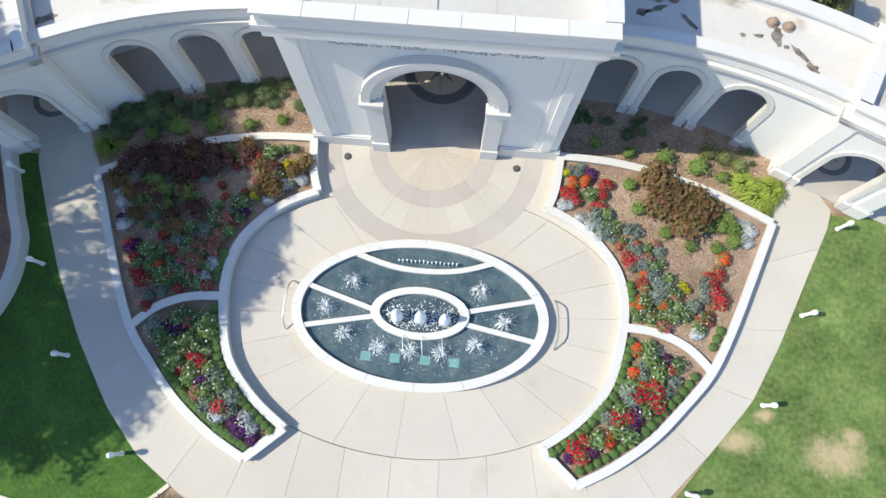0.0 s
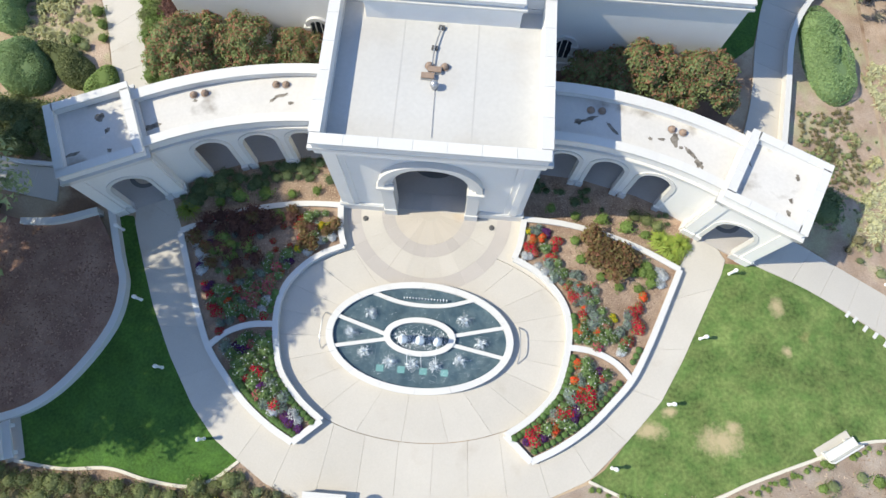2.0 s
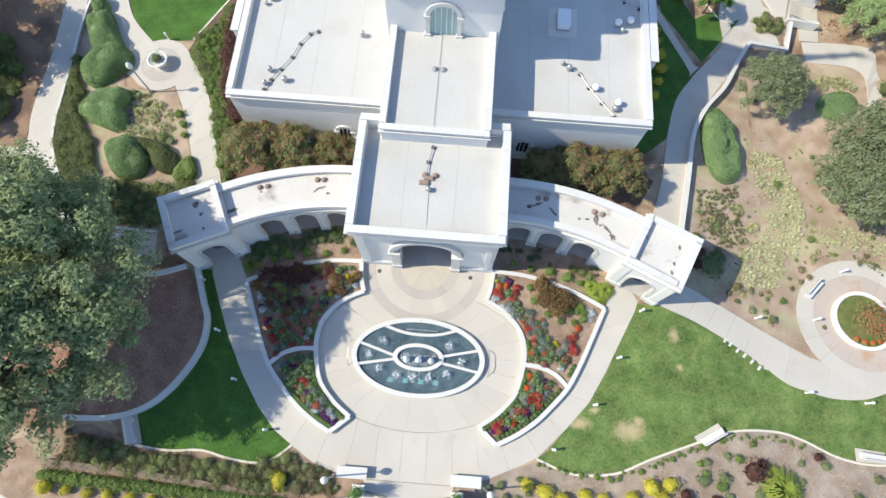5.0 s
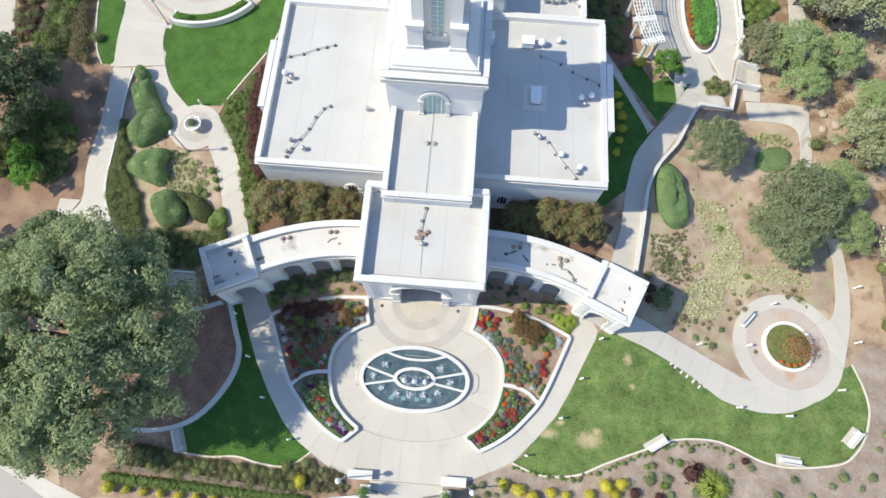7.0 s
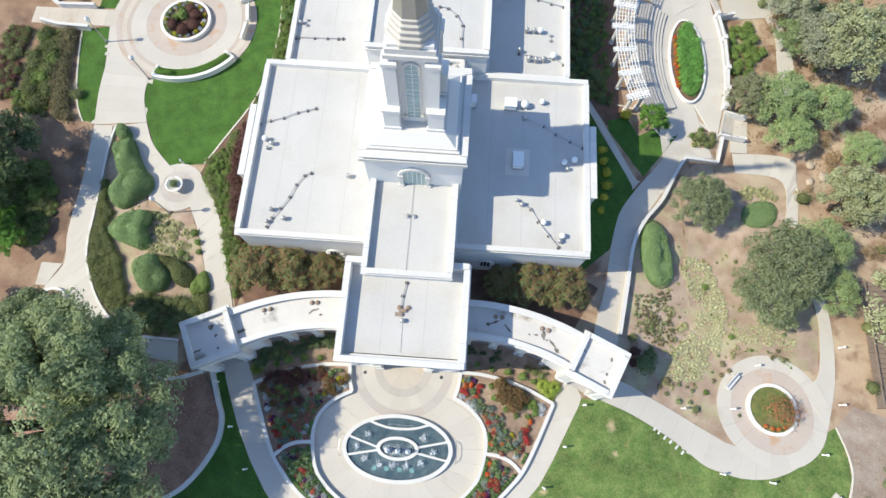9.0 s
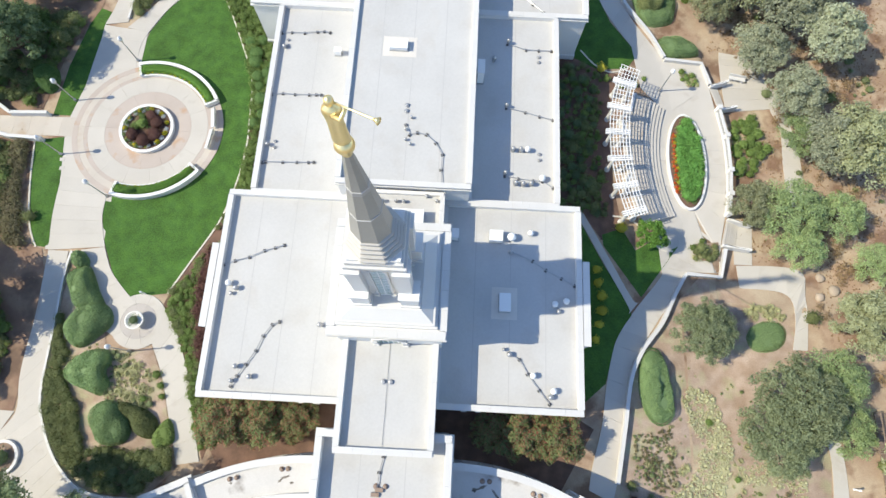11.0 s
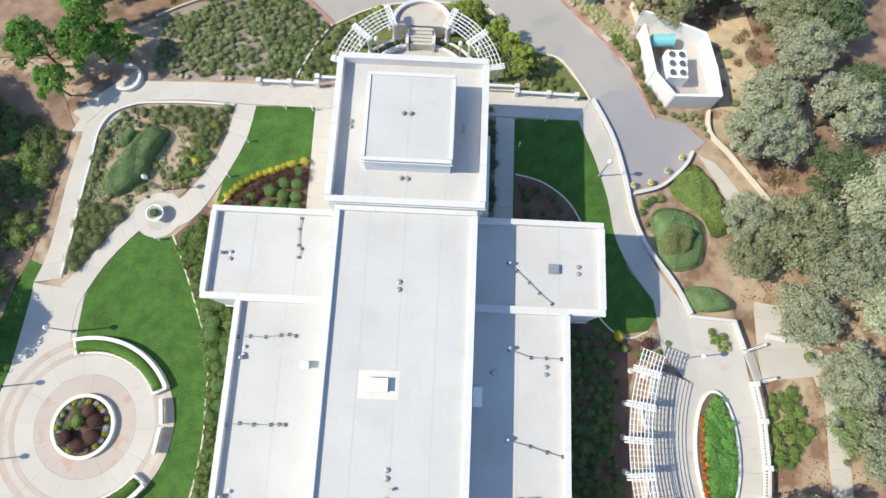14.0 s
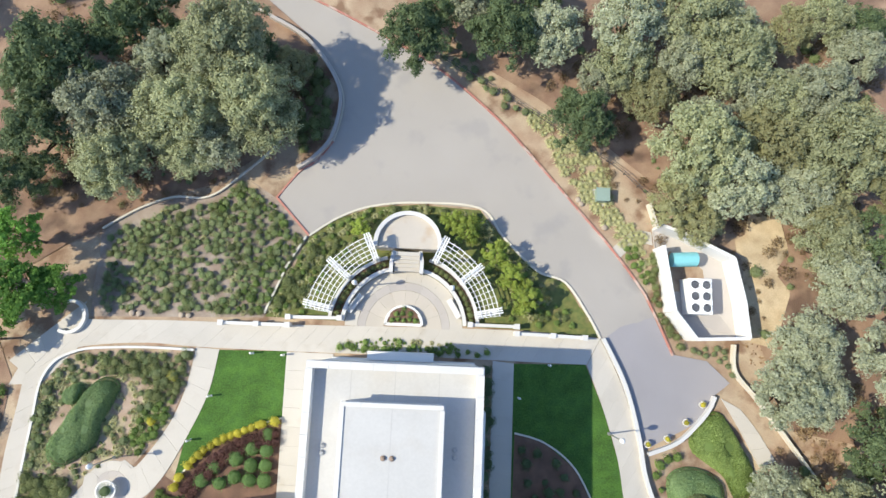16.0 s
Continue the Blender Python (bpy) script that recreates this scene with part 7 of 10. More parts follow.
put(green, [(22.9, -2.4, 1.1), (21.8, -1.6, .8), (24.4, -0.4, .8), (21.4, -0.9, .7), (25.6, 0.8, .7)])
put(clip_big, [(17.6, -4.6, .6), (19.3, -4.7, .6), (21.0, -4.8, .65), (22.8, -4.7, .7), (24.6, -4.6, .7)], 0.95, 1.05)
# front strip
mass("front_heath", "tangled brown-green shrubs along the front", heather, drift([(-25.6, -1.9), (-20.8, -3.1), (-12, -3.7), (-9.4, -3.0), (-8.6, -2.6), (-5.6, -4.0), (-5.6, -4.9), (-10, -5.0), (-25.6, -4.5)], 190, 0.3, 1.0, -1.6, 0.5, 1.1))
mass("front_hedge", "leafy green hedge row along the front", green, [(-26.4 + 0.5 * i, -5.25 - 0.018 * i) for i in range(36)], 0.95, 1.2)
put(olive, scatter([(-24, -2.4), (-20, -3.2), (-12, -3.7), (-9, -2.6), (-10, -5), (-24, -4.4)], 48, 0.7), 0.45, 0.8, group="front shrubs")
put(mound, scatter([(-8.6, -2.4), (-5.4, -3.9), (-4.4, -4.6), (-9, -5)], 12, 0.7), 0.5, 0.8)
put(mound, scatter([(5.6, -3.6), (9, -2.4), (9, -5), (6, -5)], 9, 0.7), 0.5, 0.8)
put(clip_big, [(-9.4, -6.0, .55), (-10.6, -6.0, .5)], 1, 1)
# left boundary
brush = shrub_kind("dry_brush", "low tangled dry brown brush", BRUSH, 0.8, 0.7, 170, 0.17, 41, core=0)
WEST = [[(-47, 31), (-41, 32), (-38.6, 27), (-39.6, 22.6), (-47, 22.6)], [(-46.2, 38), (-45.6, 43), (-45.2, 48.4), (-43.2, 48.4), (-42.8, 42), (-42.6, 37.4)],
        [(-48, 53.4), (-42.4, 53.4), (-41, 58.4), (-39.4, 64.6), (-48, 66)], [(-47, 68), (-37.8, 67.4), (-37.6, 74), (-37, 80), (-46, 84)]]
mass("boundary_row", "clipped rusty brown and green shrubs along the drive", plum, scatter([(-48.6, 39.4), (-49.2, 42.4), (-49.6, 45), (-49.4, 48.4), (-47.2, 48.4), (-46.9, 39.4)], 26, 0.8), 0.8, 1.1)
mass("boundary_row", "clipped olive shrubs along the drive", olive, scatter([(-48.6, 39.4), (-49.2, 42.4), (-49.6, 45), (-49.4, 48.4), (-47.2, 48.4), (-46.9, 39.4)], 30, 0.7), 0.7, 1.0)
mass("boundary_row", "brown-green shrubs in a row beside the lawn", heather, scatter([(-39.8, 37.4), (-40.8, 40), (-41.6, 44), (-42, 48.6), (-43.2, 48.6), (-42.8, 43), (-41.2, 37.4)], 60, 0.5), 1.1, 1.6)
for k, zone in enumerate(WEST):
    mass("boundary_shrubs", "dense mixed olive and green shrubs along the boundary", olive, drift(zone, 90, 0.42, k, -1.2, 0.6, 1.5), 0.9, 1.2)
    mass("boundary_shrubs", "fresh green shrubs along the shaded boundary", green, drift(zone, 110, 0.38, k + 2.5, -1.2, 0.6, 1.9), 0.9, 1.2)
    mass("dry_brush", "dry brown brush and twigs on the wood floor", brush, drift(zone, 18, 0.6, k + 4, 0.2, 0.4, 1.1), 0.8, 1.1)
WOODS = [[(14, 112), (24, 97), (32, 97), (33, 88), (48, 86), (50, 122), (10, 122)], [(-42, 98), (-31, 97.5), (-20, 101.5), (-12.5, 107.5), (-12, 117), (-42, 122)],
         [(36, 84), (34.5, 66), (41, 60), (43, 34), (52, 20), (54, 84)]]
for k, zone in enumerate(WOODS):
    mass("dry_brush", "dry brown brush under the oaks", brush, drift(zone, 190, 0.6, k + 0.5, -0.5, 0.4, 1.6), 0.8, 1.2)
    mass("undergrowth", "grey-green undergrowth under the oaks", mound, drift(zone, 55, 0.6, k + 3, -0.2, 0.4, 1.5), 0.8, 1.3)
bpy.data.objects.remove(brush)
bpy.data.objects.remove(heather)
put(olive, [(-39.4, 40.2, 1.2)])
# beds before the arcade
STRIP = [(5.8, 14.2), (8.4, 13.9), (11.4, 13.1), (14.2, 11.7), (15.2, 12.6), (14.6, 13.3), (11.8, 14.4), (8.6, 15.2), (5.8, 15.4)]
for s in (-1, 1):
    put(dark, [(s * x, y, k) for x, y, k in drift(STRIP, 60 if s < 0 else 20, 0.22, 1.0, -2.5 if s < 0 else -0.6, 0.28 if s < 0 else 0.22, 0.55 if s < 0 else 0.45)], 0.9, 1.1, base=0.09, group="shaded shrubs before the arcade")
    put(green, [(s * x, y, k) for x, y, k in ((8.4, 13.05, .75), (9.98, 12.95, .95), (11.4, 12.6, 1.05), (12.5, 12.2, .8), (7.0, 13.4, .7))], 0.85, 1.05, base=0.09, group="leafy shrubs before the arcade")
    put(olive, [(s * x, y, k) for x, y, k in ((11.9, 13.3, .55), (12.6, 13.1, .6), (13.2, 12.8, .6))], 0.9, 1.1, base=0.09, group="olive shrubs before the arcade")
put(spiky, [(13.4, 11.9, .5), (13.9, 11.4, .55), (14.5, 11.7, .5), (14.1, 10.75, .35), (-14.3, 11.6, .5)], 1, 1, base=0.1)

# ---- flower beds ----
soil_top = 0.30
red = flower_kind("bedding plant with bright red flowers over green leaves", BEDLEAF, RED_P, 0.34, 0.45, 31, name="red_geranium")
orange = flower_kind("marigold-like plant with orange flowers", BEDLEAF, ORANGE_P, 0.32, 0.4, 32, name="orange_marigold")
yellow_f = flower_kind("plant with small yellow flowers", BRIGHT, YELLOW_P, 0.33, 0.45, 33, name="yellow_daisy")
white_f = flower_kind("silvery white-leaved bedding plant in a row", SILVER, WHITE_P, 0.33, 0.35, 34, 130, 40, 0.08, name="dusty_miller")
pink = flower_kind("plant with crimson-pink flowers over green leaves", BEDLEAF, PINK_P, 0.36, 0.5, 35, 120, 45, name="pink_vinca")
purple = flower_kind("low dark plant with purple flowers", PLUM, PURPLE_P, 0.34, 0.35, 36, 90, 80, name="purple_petunia")
laven = flower_kind("blue-grey lavender-like plant in the bed", LAVEND, PURPLE_P, 0.36, 0.5, 37, 150, 12, 0.06, name="lavender")
leafy = flower_kind("leafy green bedding plant with a few pale flowers", BEDLEAF, WHITE_P, 0.38, 0.55, 38, 150, 8, 0.08, name="leafy_bedding_plant")
coleus = shrub_kind("coleus", "tall bronze-brown coleus with large leaves", COLEUS, 0.75, 1.0, 300, 0.26, 39, "plant", core=0.6)

coleus_d = shrub_kind("coleus", "tall dark plum-brown coleus with large leaves", PLUM, 0.75, 1.0, 300, 0.24, 43, "plant", core=0.6)

BED_IN = [(4.9, 10.1), (6.1, 9.5), (7.05, 8.7), (7.85, 7.55), (8.12, 6.2), (7.95, 4.6), (7.4, 2.85), (6.2, 1.45), (4.85, .45)]
BED_OUT = [(14.4, 10.2), (13.4, 7.8), (12.45, 5.6), (11.5, 3.78), (10.4, 2.45), (9.1, 1.1), (7.6, 0), (6.2, -0.75)]
BED_TOP = [(5.4, 12.55), (7.6, 12.45), (10.0, 12.0), (12.15, 11.28), (14.4, 10.2)]
BED_DIV = [(11.5, 3.8), (10.6, 4.65), (9.4, 5.15), (8.1, 5.28)]
UPPER = [(5.7, 12.1), (7.6, 12.1), (10, 11.6), (12, 10.9), (13.9, 9.9), (13.0, 7.8), (12.0, 5.6), (11.1, 4.6), (9.5, 5.5), (8.45, 5.7), (8.5, 6.5), (8.1, 7.8), (7.2, 9.1), (6.2, 9.9), (5.3, 10.4)]
LOWER = [(8.4, 5.0), (9.4, 4.85), (10.5, 4.3), (11.0, 3.7), (10.0, 2.4), (8.8, 1.3), (7.4, 0.35), (6.2, -.35), (5.4, .5), (6.5, 1.4), (7.8, 2.7), (8.35, 4.5)]


def near(poly_line, lo, hi, n, gap, region):
    """Places inside a region between two distances from a line."""
    out = []
    for p in scatter(region, n * 8, 0.1):
        d = min(math.dist(p, q) for q in poly_line)
        if lo < d < hi and all(math.dist(p, q) > gap for q in out):
            out.append(p)
        if len(out) >= n:
            break
    return out


UPPER_EAST = (
    (red, 0.75, 3, 0.16, [(5.6, 10.85), (6.1, 10.5), (7.5, 11.35), (7.25, 10.85), (6.8, 10.2), (7.9, 8.65), (8.25, 8.3), (8.35, 7.85), (8.75, 7.15), (12.0, 7.65), (11.65, 7.35), (12.0, 6.5), (11.5, 6.0), (11.8, 7.0)]),
    (orange, 0.7, 3, 0.2, [(8.75, 6.45), (8.85, 6.05), (8.45, 6.2), (12.25, 8.35), (5.95, 11.45), (6.5, 11.4)]),
    (yellow_f, 0.6, 2, 0.15, [(5.7, 11.8), (10.5, 7.2)]),
    (purple, 0.65, 2, 0.2, [(6.65, 11.95), (6.8, 11.65), (9.3, 7.9)]),
    (laven, 0.8, 3, 0.22, [(6.2, 11.8), (7.05, 9.7), (7.3, 9.45), (8.3, 9.4), (8.65, 8.6), (8.9, 8.0), (9.25, 7.65), (9.45, 7.2), (9.55, 6.75), (11.35, 7.3), (11.3, 6.7), (10.9, 6.3)]),
    (white_f, 0.8, 2, 0.14, [(5.55, 10.3), (6.3, 9.8), (6.7, 9.45), (7.05, 9.0), (13.3, 9.95), (13.2, 9.2), (13.15, 9.55), (13.45, 9.75), (10.9, 5.2)]),
    (leafy, 0.8, 3, 0.22, [(6.55, 10.9), (7.4, 9.95), (7.65, 9.4), (8.85, 6.25), (10.5, 5.9), (9.75, 6.3), (10.2, 6.8), (10.0, 5.8), (11.0, 5.6), (9.2, 5.9)]),
    (coleus, 0.85, 2, 0.2, [(9.35, 11.75), (9.7, 11.15), (9.45, 10.4), (10.15, 11.05), (10.4, 10.45), (10.9, 10.95), (11.2, 10.6), (10.9, 10.0), (10.55, 9.65)]),
    (green, 0.75, 1, 0.1, [(12.0, 10.1), (12.5, 10.2), (11.65, 9.8), (12.7, 9.75), (12.65, 9.25), (11.95, 8.85), (10.9, 8.9), (9.85, 9.4), (8.7, 10.35), (8.35, 11.45), (12.25, 9.8)]))
UPPER_WEST = (
    (coleus_d, 0.62, 2, 0.25, [(-13.2, 10.5), (-12.9, 11.0), (-12.2, 11.2), (-11.5, 11.3), (-10.8, 11.4), (-10.35, 11.7), (-9.8, 11.4), (-10.6, 10.6), (-11.3, 10.8), (-9.85, 10.7), (-9.45, 10.95)]),
    (red, 0.75, 2, 0.15, [(-12.8, 11.0), (-11.75, 11.3), (-10.65, 10.9), (-10.3, 10.5), (-9.85, 11.3), (-9.5, 10.8), (-7.7, 11.4), (-7.25, 11.1), (-7.0, 10.85), (-7.4, 10.3), (-12.35, 7.2), (-11.95, 6.6), (-11.8, 6.0), (-11.5, 5.6)]),
    (pink, 0.75, 3, 0.2, [(-8.5, 8.4), (-8.65, 7.9), (-9.0, 7.4), (-9.35, 6.8), (-9.45, 6.2)]),
    (green, 0.85, 1, 0.1, [(-11.9, 9.95), (-11.3, 9.5), (-12.2, 9.2), (-11.1, 8.9), (-8.8, 11.45), (-10.4, 9.5), (-11.6, 9.2)]),
    (white_f, 0.8, 2, 0.14, [(-13.6, 9.95), (-13.4, 9.5), (-13.1, 9.1), (-12.8, 8.6), (-12.6, 8.1), (-7.0, 9.6), (-6.6, 9.9), (-6.15, 10.3), (-5.75, 10.6), (-8.75, 6.6), (-9.0, 6.0), (-9.1, 5.8)]),
    (yellow_f, 0.75, 2, 0.15, [(-6.3, 11.15), (-5.95, 11.2), (-7.5, 9.7)]),
    (leafy, 0.85, 3, 0.22, [(-7.1, 11.7), (-6.7, 10.7), (-8.2, 9.3), (-8.95, 8.3), (-9.9, 7.1), (-11.4, 6.95), (-11.3, 6.3), (-10.1, 6.1), (-9.6, 5.8), (-10.7, 5.7)]),
    (purple, 0.7, 3, 0.2, [(-12.8, 8.3), (-12.2, 6.9), (-12.5, 9.6), (-7.8, 8.9)]),
    (orange, 0.7, 2, 0.15, [(-11.2, 6.75), (-10.95, 6.3)]))
for s in (-1, 1):
    f = (lambda pts: [(s * p[0], p[1], *p[2:]) for p in pts])
    fine_in, fine_out = resample(BED_IN, 60), resample(BED_OUT, 60)
    kw = dict(base=soil_top, group="bedding plants")
    walls = resample(BED_IN, 90) + resample(BED_OUT, 90)
    low = [p for p in scatter(LOWER, 150, 0.34) if min(math.dist(p, q) for q in walls + resample(BED_DIV, 30)) > 0.6]
    sets = [red, red, orange if s > 0 else leafy, leafy, laven, leafy, leafy, red if s > 0 else pink, purple, white_f if s < 0 else red]
    picks = {}
    for p in low:
        t = min(1.0, max(0.0, (p[1] + 0.4) / 5.2))
        q = 0.55 * math.sin(2.1 * p[0] + 1.7 * p[1]) + 0.45 * math.sin(3.7 * p[1] - 1.3 * p[0]) + RNG.uniform(-0.35, 0.35)
        k = 8 if t < 0.2 and q < 0 else 9 if t < 0.22 else int(min(9, max(0, (q + 1) * 4.4)))
        picks.setdefault(k, []).append(p)
    for k, pts in picks.items():
        put(sets[k], f(pts), 0.8, 1.15, **kw)
    # planting of the upper bed
    plan = UPPER_EAST if s > 0 else UPPER_WEST
    for kind, size, many, spread, spots in plan:
        out = []
        for x, y in spots:
            for i in range(many):
                p = (x + RNG.normal(0, spread), y + RNG.normal(0, spread)) if i else (x, y)
                if i == 0 or inside((abs(p[0]), p[1]), UPPER):
                    out.append(p)
        put(kind, out, size * 0.85, size * 1.15, **kw)
    fill = [p for p in near(fine_in, 0.6, 2.1 if s > 0 else 3.2, 60 if s > 0 else 110, 0.36, UPPER) if p[1] < (9.0 if s > 0 else 8.2)]
    for j, kind in enumerate((leafy, laven, red if s < 0 else orange, leafy, pink)):
        put(kind, f(fill[j::5]), 0.6, 0.85, **kw)
    if s < 0:
        bare = [p for p in scatter(UPPER, 90, 0.42) if p[1] > 7.6 and min(math.dist(p, q) for q in walls) > 0.6]
        for j, kind in enumerate((coleus, laven, coleus_d, leafy, red)):
            put(kind, f(bare[j::5]), 0.5, 0.7, **kw)
    edge_l, edge_o = offset_line(resample(BED_IN[3:], 27), 0.38), offset_line(resample(BED_OUT[2 if s > 0 else 4:], 24), -0.38)
    put(box_ball, f([p for p in edge_l if min(math.dist(p, q) for q in resample(BED_DIV, 20)) > 0.45][2:-1]), 0.42, 0.5, base=soil_top, group="box edging")
    put(box_ball, f([p for p in edge_o if min(math.dist(p, q) for q in resample(BED_DIV, 20)) > 0.45][1:-1]), 0.42, 0.5, base=soil_top, group="box edging")
    # bed walls and soil
    bed = thing("planter_bed", "raised flower bed edged with low white concrete walls", "planter", "planter beds")
    for i, pts in enumerate((BED_IN, BED_OUT, BED_TOP, BED_DIV, [BED_IN[0], (5.2, 11.0), BED_TOP[0]], [BED_IN[-1], BED_OUT[-1]])):
        strip_wall(spline(f(pts), 6), 0.26, -0.1, 0.45 + 0.004 * i, cap=0.03 + 0.002 * i).ob("edge_wall", COPING, bed)
    for poly in ([*BED_TOP, *BED_OUT[1:4], *BED_DIV[1:], *BED_IN[5:0:-1][1:], BED_IN[0], (5.2, 11.0)], [*BED_DIV, *BED_IN[5:], *BED_OUT[:2:-1]]):
        drape(f(poly) if s > 0 else f(poly)[::-1], 0.28, 0.8).ob("soil", MULCH, bed)

# ---- fountain ----
fountain = thing("fountain", "oval white-rimmed fountain pool with foaming jets", "fountain")
fx, fy = FC


def oval_ring(g, cx, cy, a0, b0, a1, b1, z0, z1, s=0.0, e=360.0, n=10):
    vs, full = [], e - s >= 359.9
    for i in range(n + 1):
        t = radians(s + (e - s) * i / n)
        for a, b in ((a0, b0), (a1, b1)):
            for z in (z0, z1):
                vs.append((cx + a * math.cos(t), cy + b * math.sin(t), z))
    fs = []
    for i in range(n):
        o, p = 4 * i, 4 * i + 4
        fs += [(o, p, p + 1, o + 1), (o + 2, o + 3, p + 3, p + 2), (o + 1, p + 1, p + 3, o + 3), (o, o + 2, p + 2, p)]
    if not full:
        fs += [(0, 1, 3, 2), (4 * n, 4 * n + 2, 4 * n + 3, 4 * n + 1)]
    return g.add(vs, fs)


for i in range(16):
    oval_ring(Geo(), fx, fy, 4.78, 2.72, 5.16, 3.07, -0.1, 0.45, 22.5 * i + 0.06, 22.5 * i + 22.44, 6).ob("rim_stone", COPING, fountain)
Geo().add([(fx + 4.85 * math.cos(radians(a)), fy + 2.8 * math.sin(radians(a)), 0.02) for a in range(0, 360, 6)], [tuple(range(60))]).ob("basin", ENAMEL, fountain)
gw = Geo()
rows = 22
pts = [(fx, fy, 0.27)]
for i in range(1, rows + 1):
    for k in range(60):
        t = 2 * math.pi * k / 60
        pts.append((fx + 4.83 * i / rows * math.cos(t), fy + 2.77 * i / rows * math.sin(t), 0.27 + 0.012 * math.sin(9 * i + 5 * k) * math.sin(3.1 * k)))
fs = [(0, 1 + k, 1 + (k + 1) % 60) for k in range(60)]
for i in range(rows - 1):
    fs += [(1 + i * 60 + k, 1 + (i + 1) * 60 + k, 1 + (i + 1) * 60 + (k + 1) % 60, 1 + i * 60 + (k + 1) % 60) for k in range(60)]
gw.add(pts, fs).ob("water", WATER, fountain, "dark blue-green rippled water", True)
oval_ring(Geo(), fx, fy, 1.62, 0.78, 1.98, 1.06, 0.0, 0.5, 0, 360, 40).ob("inner_rim", COPING, fountain)
for a, b in (((-4.73, 6.05), (-1.9, 5.2)), ((-4.71, 4.38), (-1.95, 4.95)), ((1.75, 5.4), (4.5, 6.06)), ((1.75, 4.9), (4.6, 4.39))):
    strip_wall([a, b], 0.2, 0, 0.42).ob("divider_wall", COPING, fountain)
strip_wall(spline([(-2.95, 7.5), (-1.4, 7.06), (0.0, 6.95), (1.4, 7.08), (2.75, 7.5)], 6), 0.22, 0, 0.42).ob("divider_wall", COPING, fountain)
for x in (-2.1, -0.95, 0.25, 1.4):
    Geo().prism([(x - .2, 3.2), (x + .2, 3.2), (x + .2, 3.56), (x - .2, 3.56)], 0.275, 0.284).ob("underwater_light", TEAL, fountain)


def plume(x, y, h, r, seed):
    """A foaming column of water, ragged and broken at its edges."""
    rng = np.random.default_rng(seed)
    V = []
    for z, q, n in ((0.0, 1.0, 90), (0.25, 0.85, 90), (0.5, 0.72, 90), (0.75, 0.55, 70), (0.95, 0.34, 50)):
        p, dd = shell(rng, (x, y, 0.3 + h * z), r * q, n, -0.9, 1.2)
        V.append(leaves(rng, p, dd, 0.09, 0.9, 0.5))
    p = np.stack([x + rng.normal(0, 1.35 * r, 260), y + rng.normal(0, 1.1 * r, 260), 0.29 + np.abs(rng.normal(0, 0.05, 260))], axis=1)
    V.append(leaves(rng, p, np.tile([0, 0, 1.0], (260, 1)), 0.055, 0.8, 0.4))
    core = Geo().lathe(x, y, [(r * q, 0.27 + h * z) for q, z in ((0.95, 0.0), (0.9, 0.3), (0.72, 0.6), (0.45, 0.88), (0.15, 1.05))], 12)
    tagged(quads_ob("water_jet", np.concatenate(V), FOAM, fountain, core), "foaming white column of water", kind="stuff")


def spray(x, y, r, seed, n=46):
    """A starburst of thin arcs of water round one nozzle."""
    rng = np.random.default_rng(seed)
    V = []
    for i in range(n):
        a, k, h = rng.uniform(0, 6.28), r * rng.uniform(0.45, 1.1), rng.uniform(0.25, 0.5)
        u = np.array([math.cos(a), math.sin(a), 0.0])
        s = np.array([-math.sin(a), math.cos(a), 0.0]) * 0.007
        pts = [np.array([x, y, 0.29]) + u * k * t + np.array([0, 0, 4 * h * t * (1 - t)]) for t in (0, 0.25, 0.5, 0.75, 1.0)]
        for p, q in zip(pts, pts[1:]):
            if rng.uniform() < 0.8:
                V.append(np.stack([p - s, p + s, q + s, q - s]))
    p = np.stack([x + rng.normal(0, r * 0.45, 130), y + rng.normal(0, r * 0.45, 130), 0.285 + np.abs(rng.normal(0, 0.03, 130))], axis=1)
    o = quads_ob("spray", np.concatenate([np.array(V), leaves(rng, p, np.tile([0, 0, 1.0], (130, 1)), 0.035, 0.8, 0.4)]), FOAM, fountain)
    tagged(o, "fine starburst spray of white water", kind="stuff")


for i, (x, h) in enumerate(((-1.0, 1.15), (-0.05, 1.45), (0.9, 1.0))):
    plume(x, 5.0, h, 0.26, 50 + i)
for i, (x, y) in enumerate(((-2.9, 6.3), (-3.9, 5.2), (-3.0, 4.2), (-1.6, 3.75), (-0.35, 3.7), (0.85, 3.7), (2.2, 4.1), (3.3, 5.1), (2.3, 6.3))):
    spray(x, y, 0.42, 60 + i)
for i in range(15):
    g = Geo().tube([(-1.15 + 0.17 * i, 7.3, 0.27), (-1.15 + 0.17 * i, 7.32, 0.5 + 0.12 * math.sin(2.3 * i) ** 2)], 0.022, 5, 0.035)
    g.ob("thin_jet", FOAM, fountain)
rng = np.random.default_rng(77)
n = 1500
t, q = rng.uniform(0, 6.28, n), np.sqrt(rng.uniform(0, 1, n))
p = np.stack([fx + 4.5 * q * np.cos(t), fy + 2.5 * q * np.sin(t), np.full(n, 0.292)], axis=1)
p = p[(p[:, 1] < fy + 0.6) | (rng.uniform(0, 1, n) < 0.25)]
ripples = quads_ob("foam_fleck", leaves(rng, p, np.tile([0, 0, 1.0], (len(p), 1)), 0.03, 0.5, 0.12), FOAM, fountain)
tagged(ripples, "white flecks of foam on the water", kind="stuff")
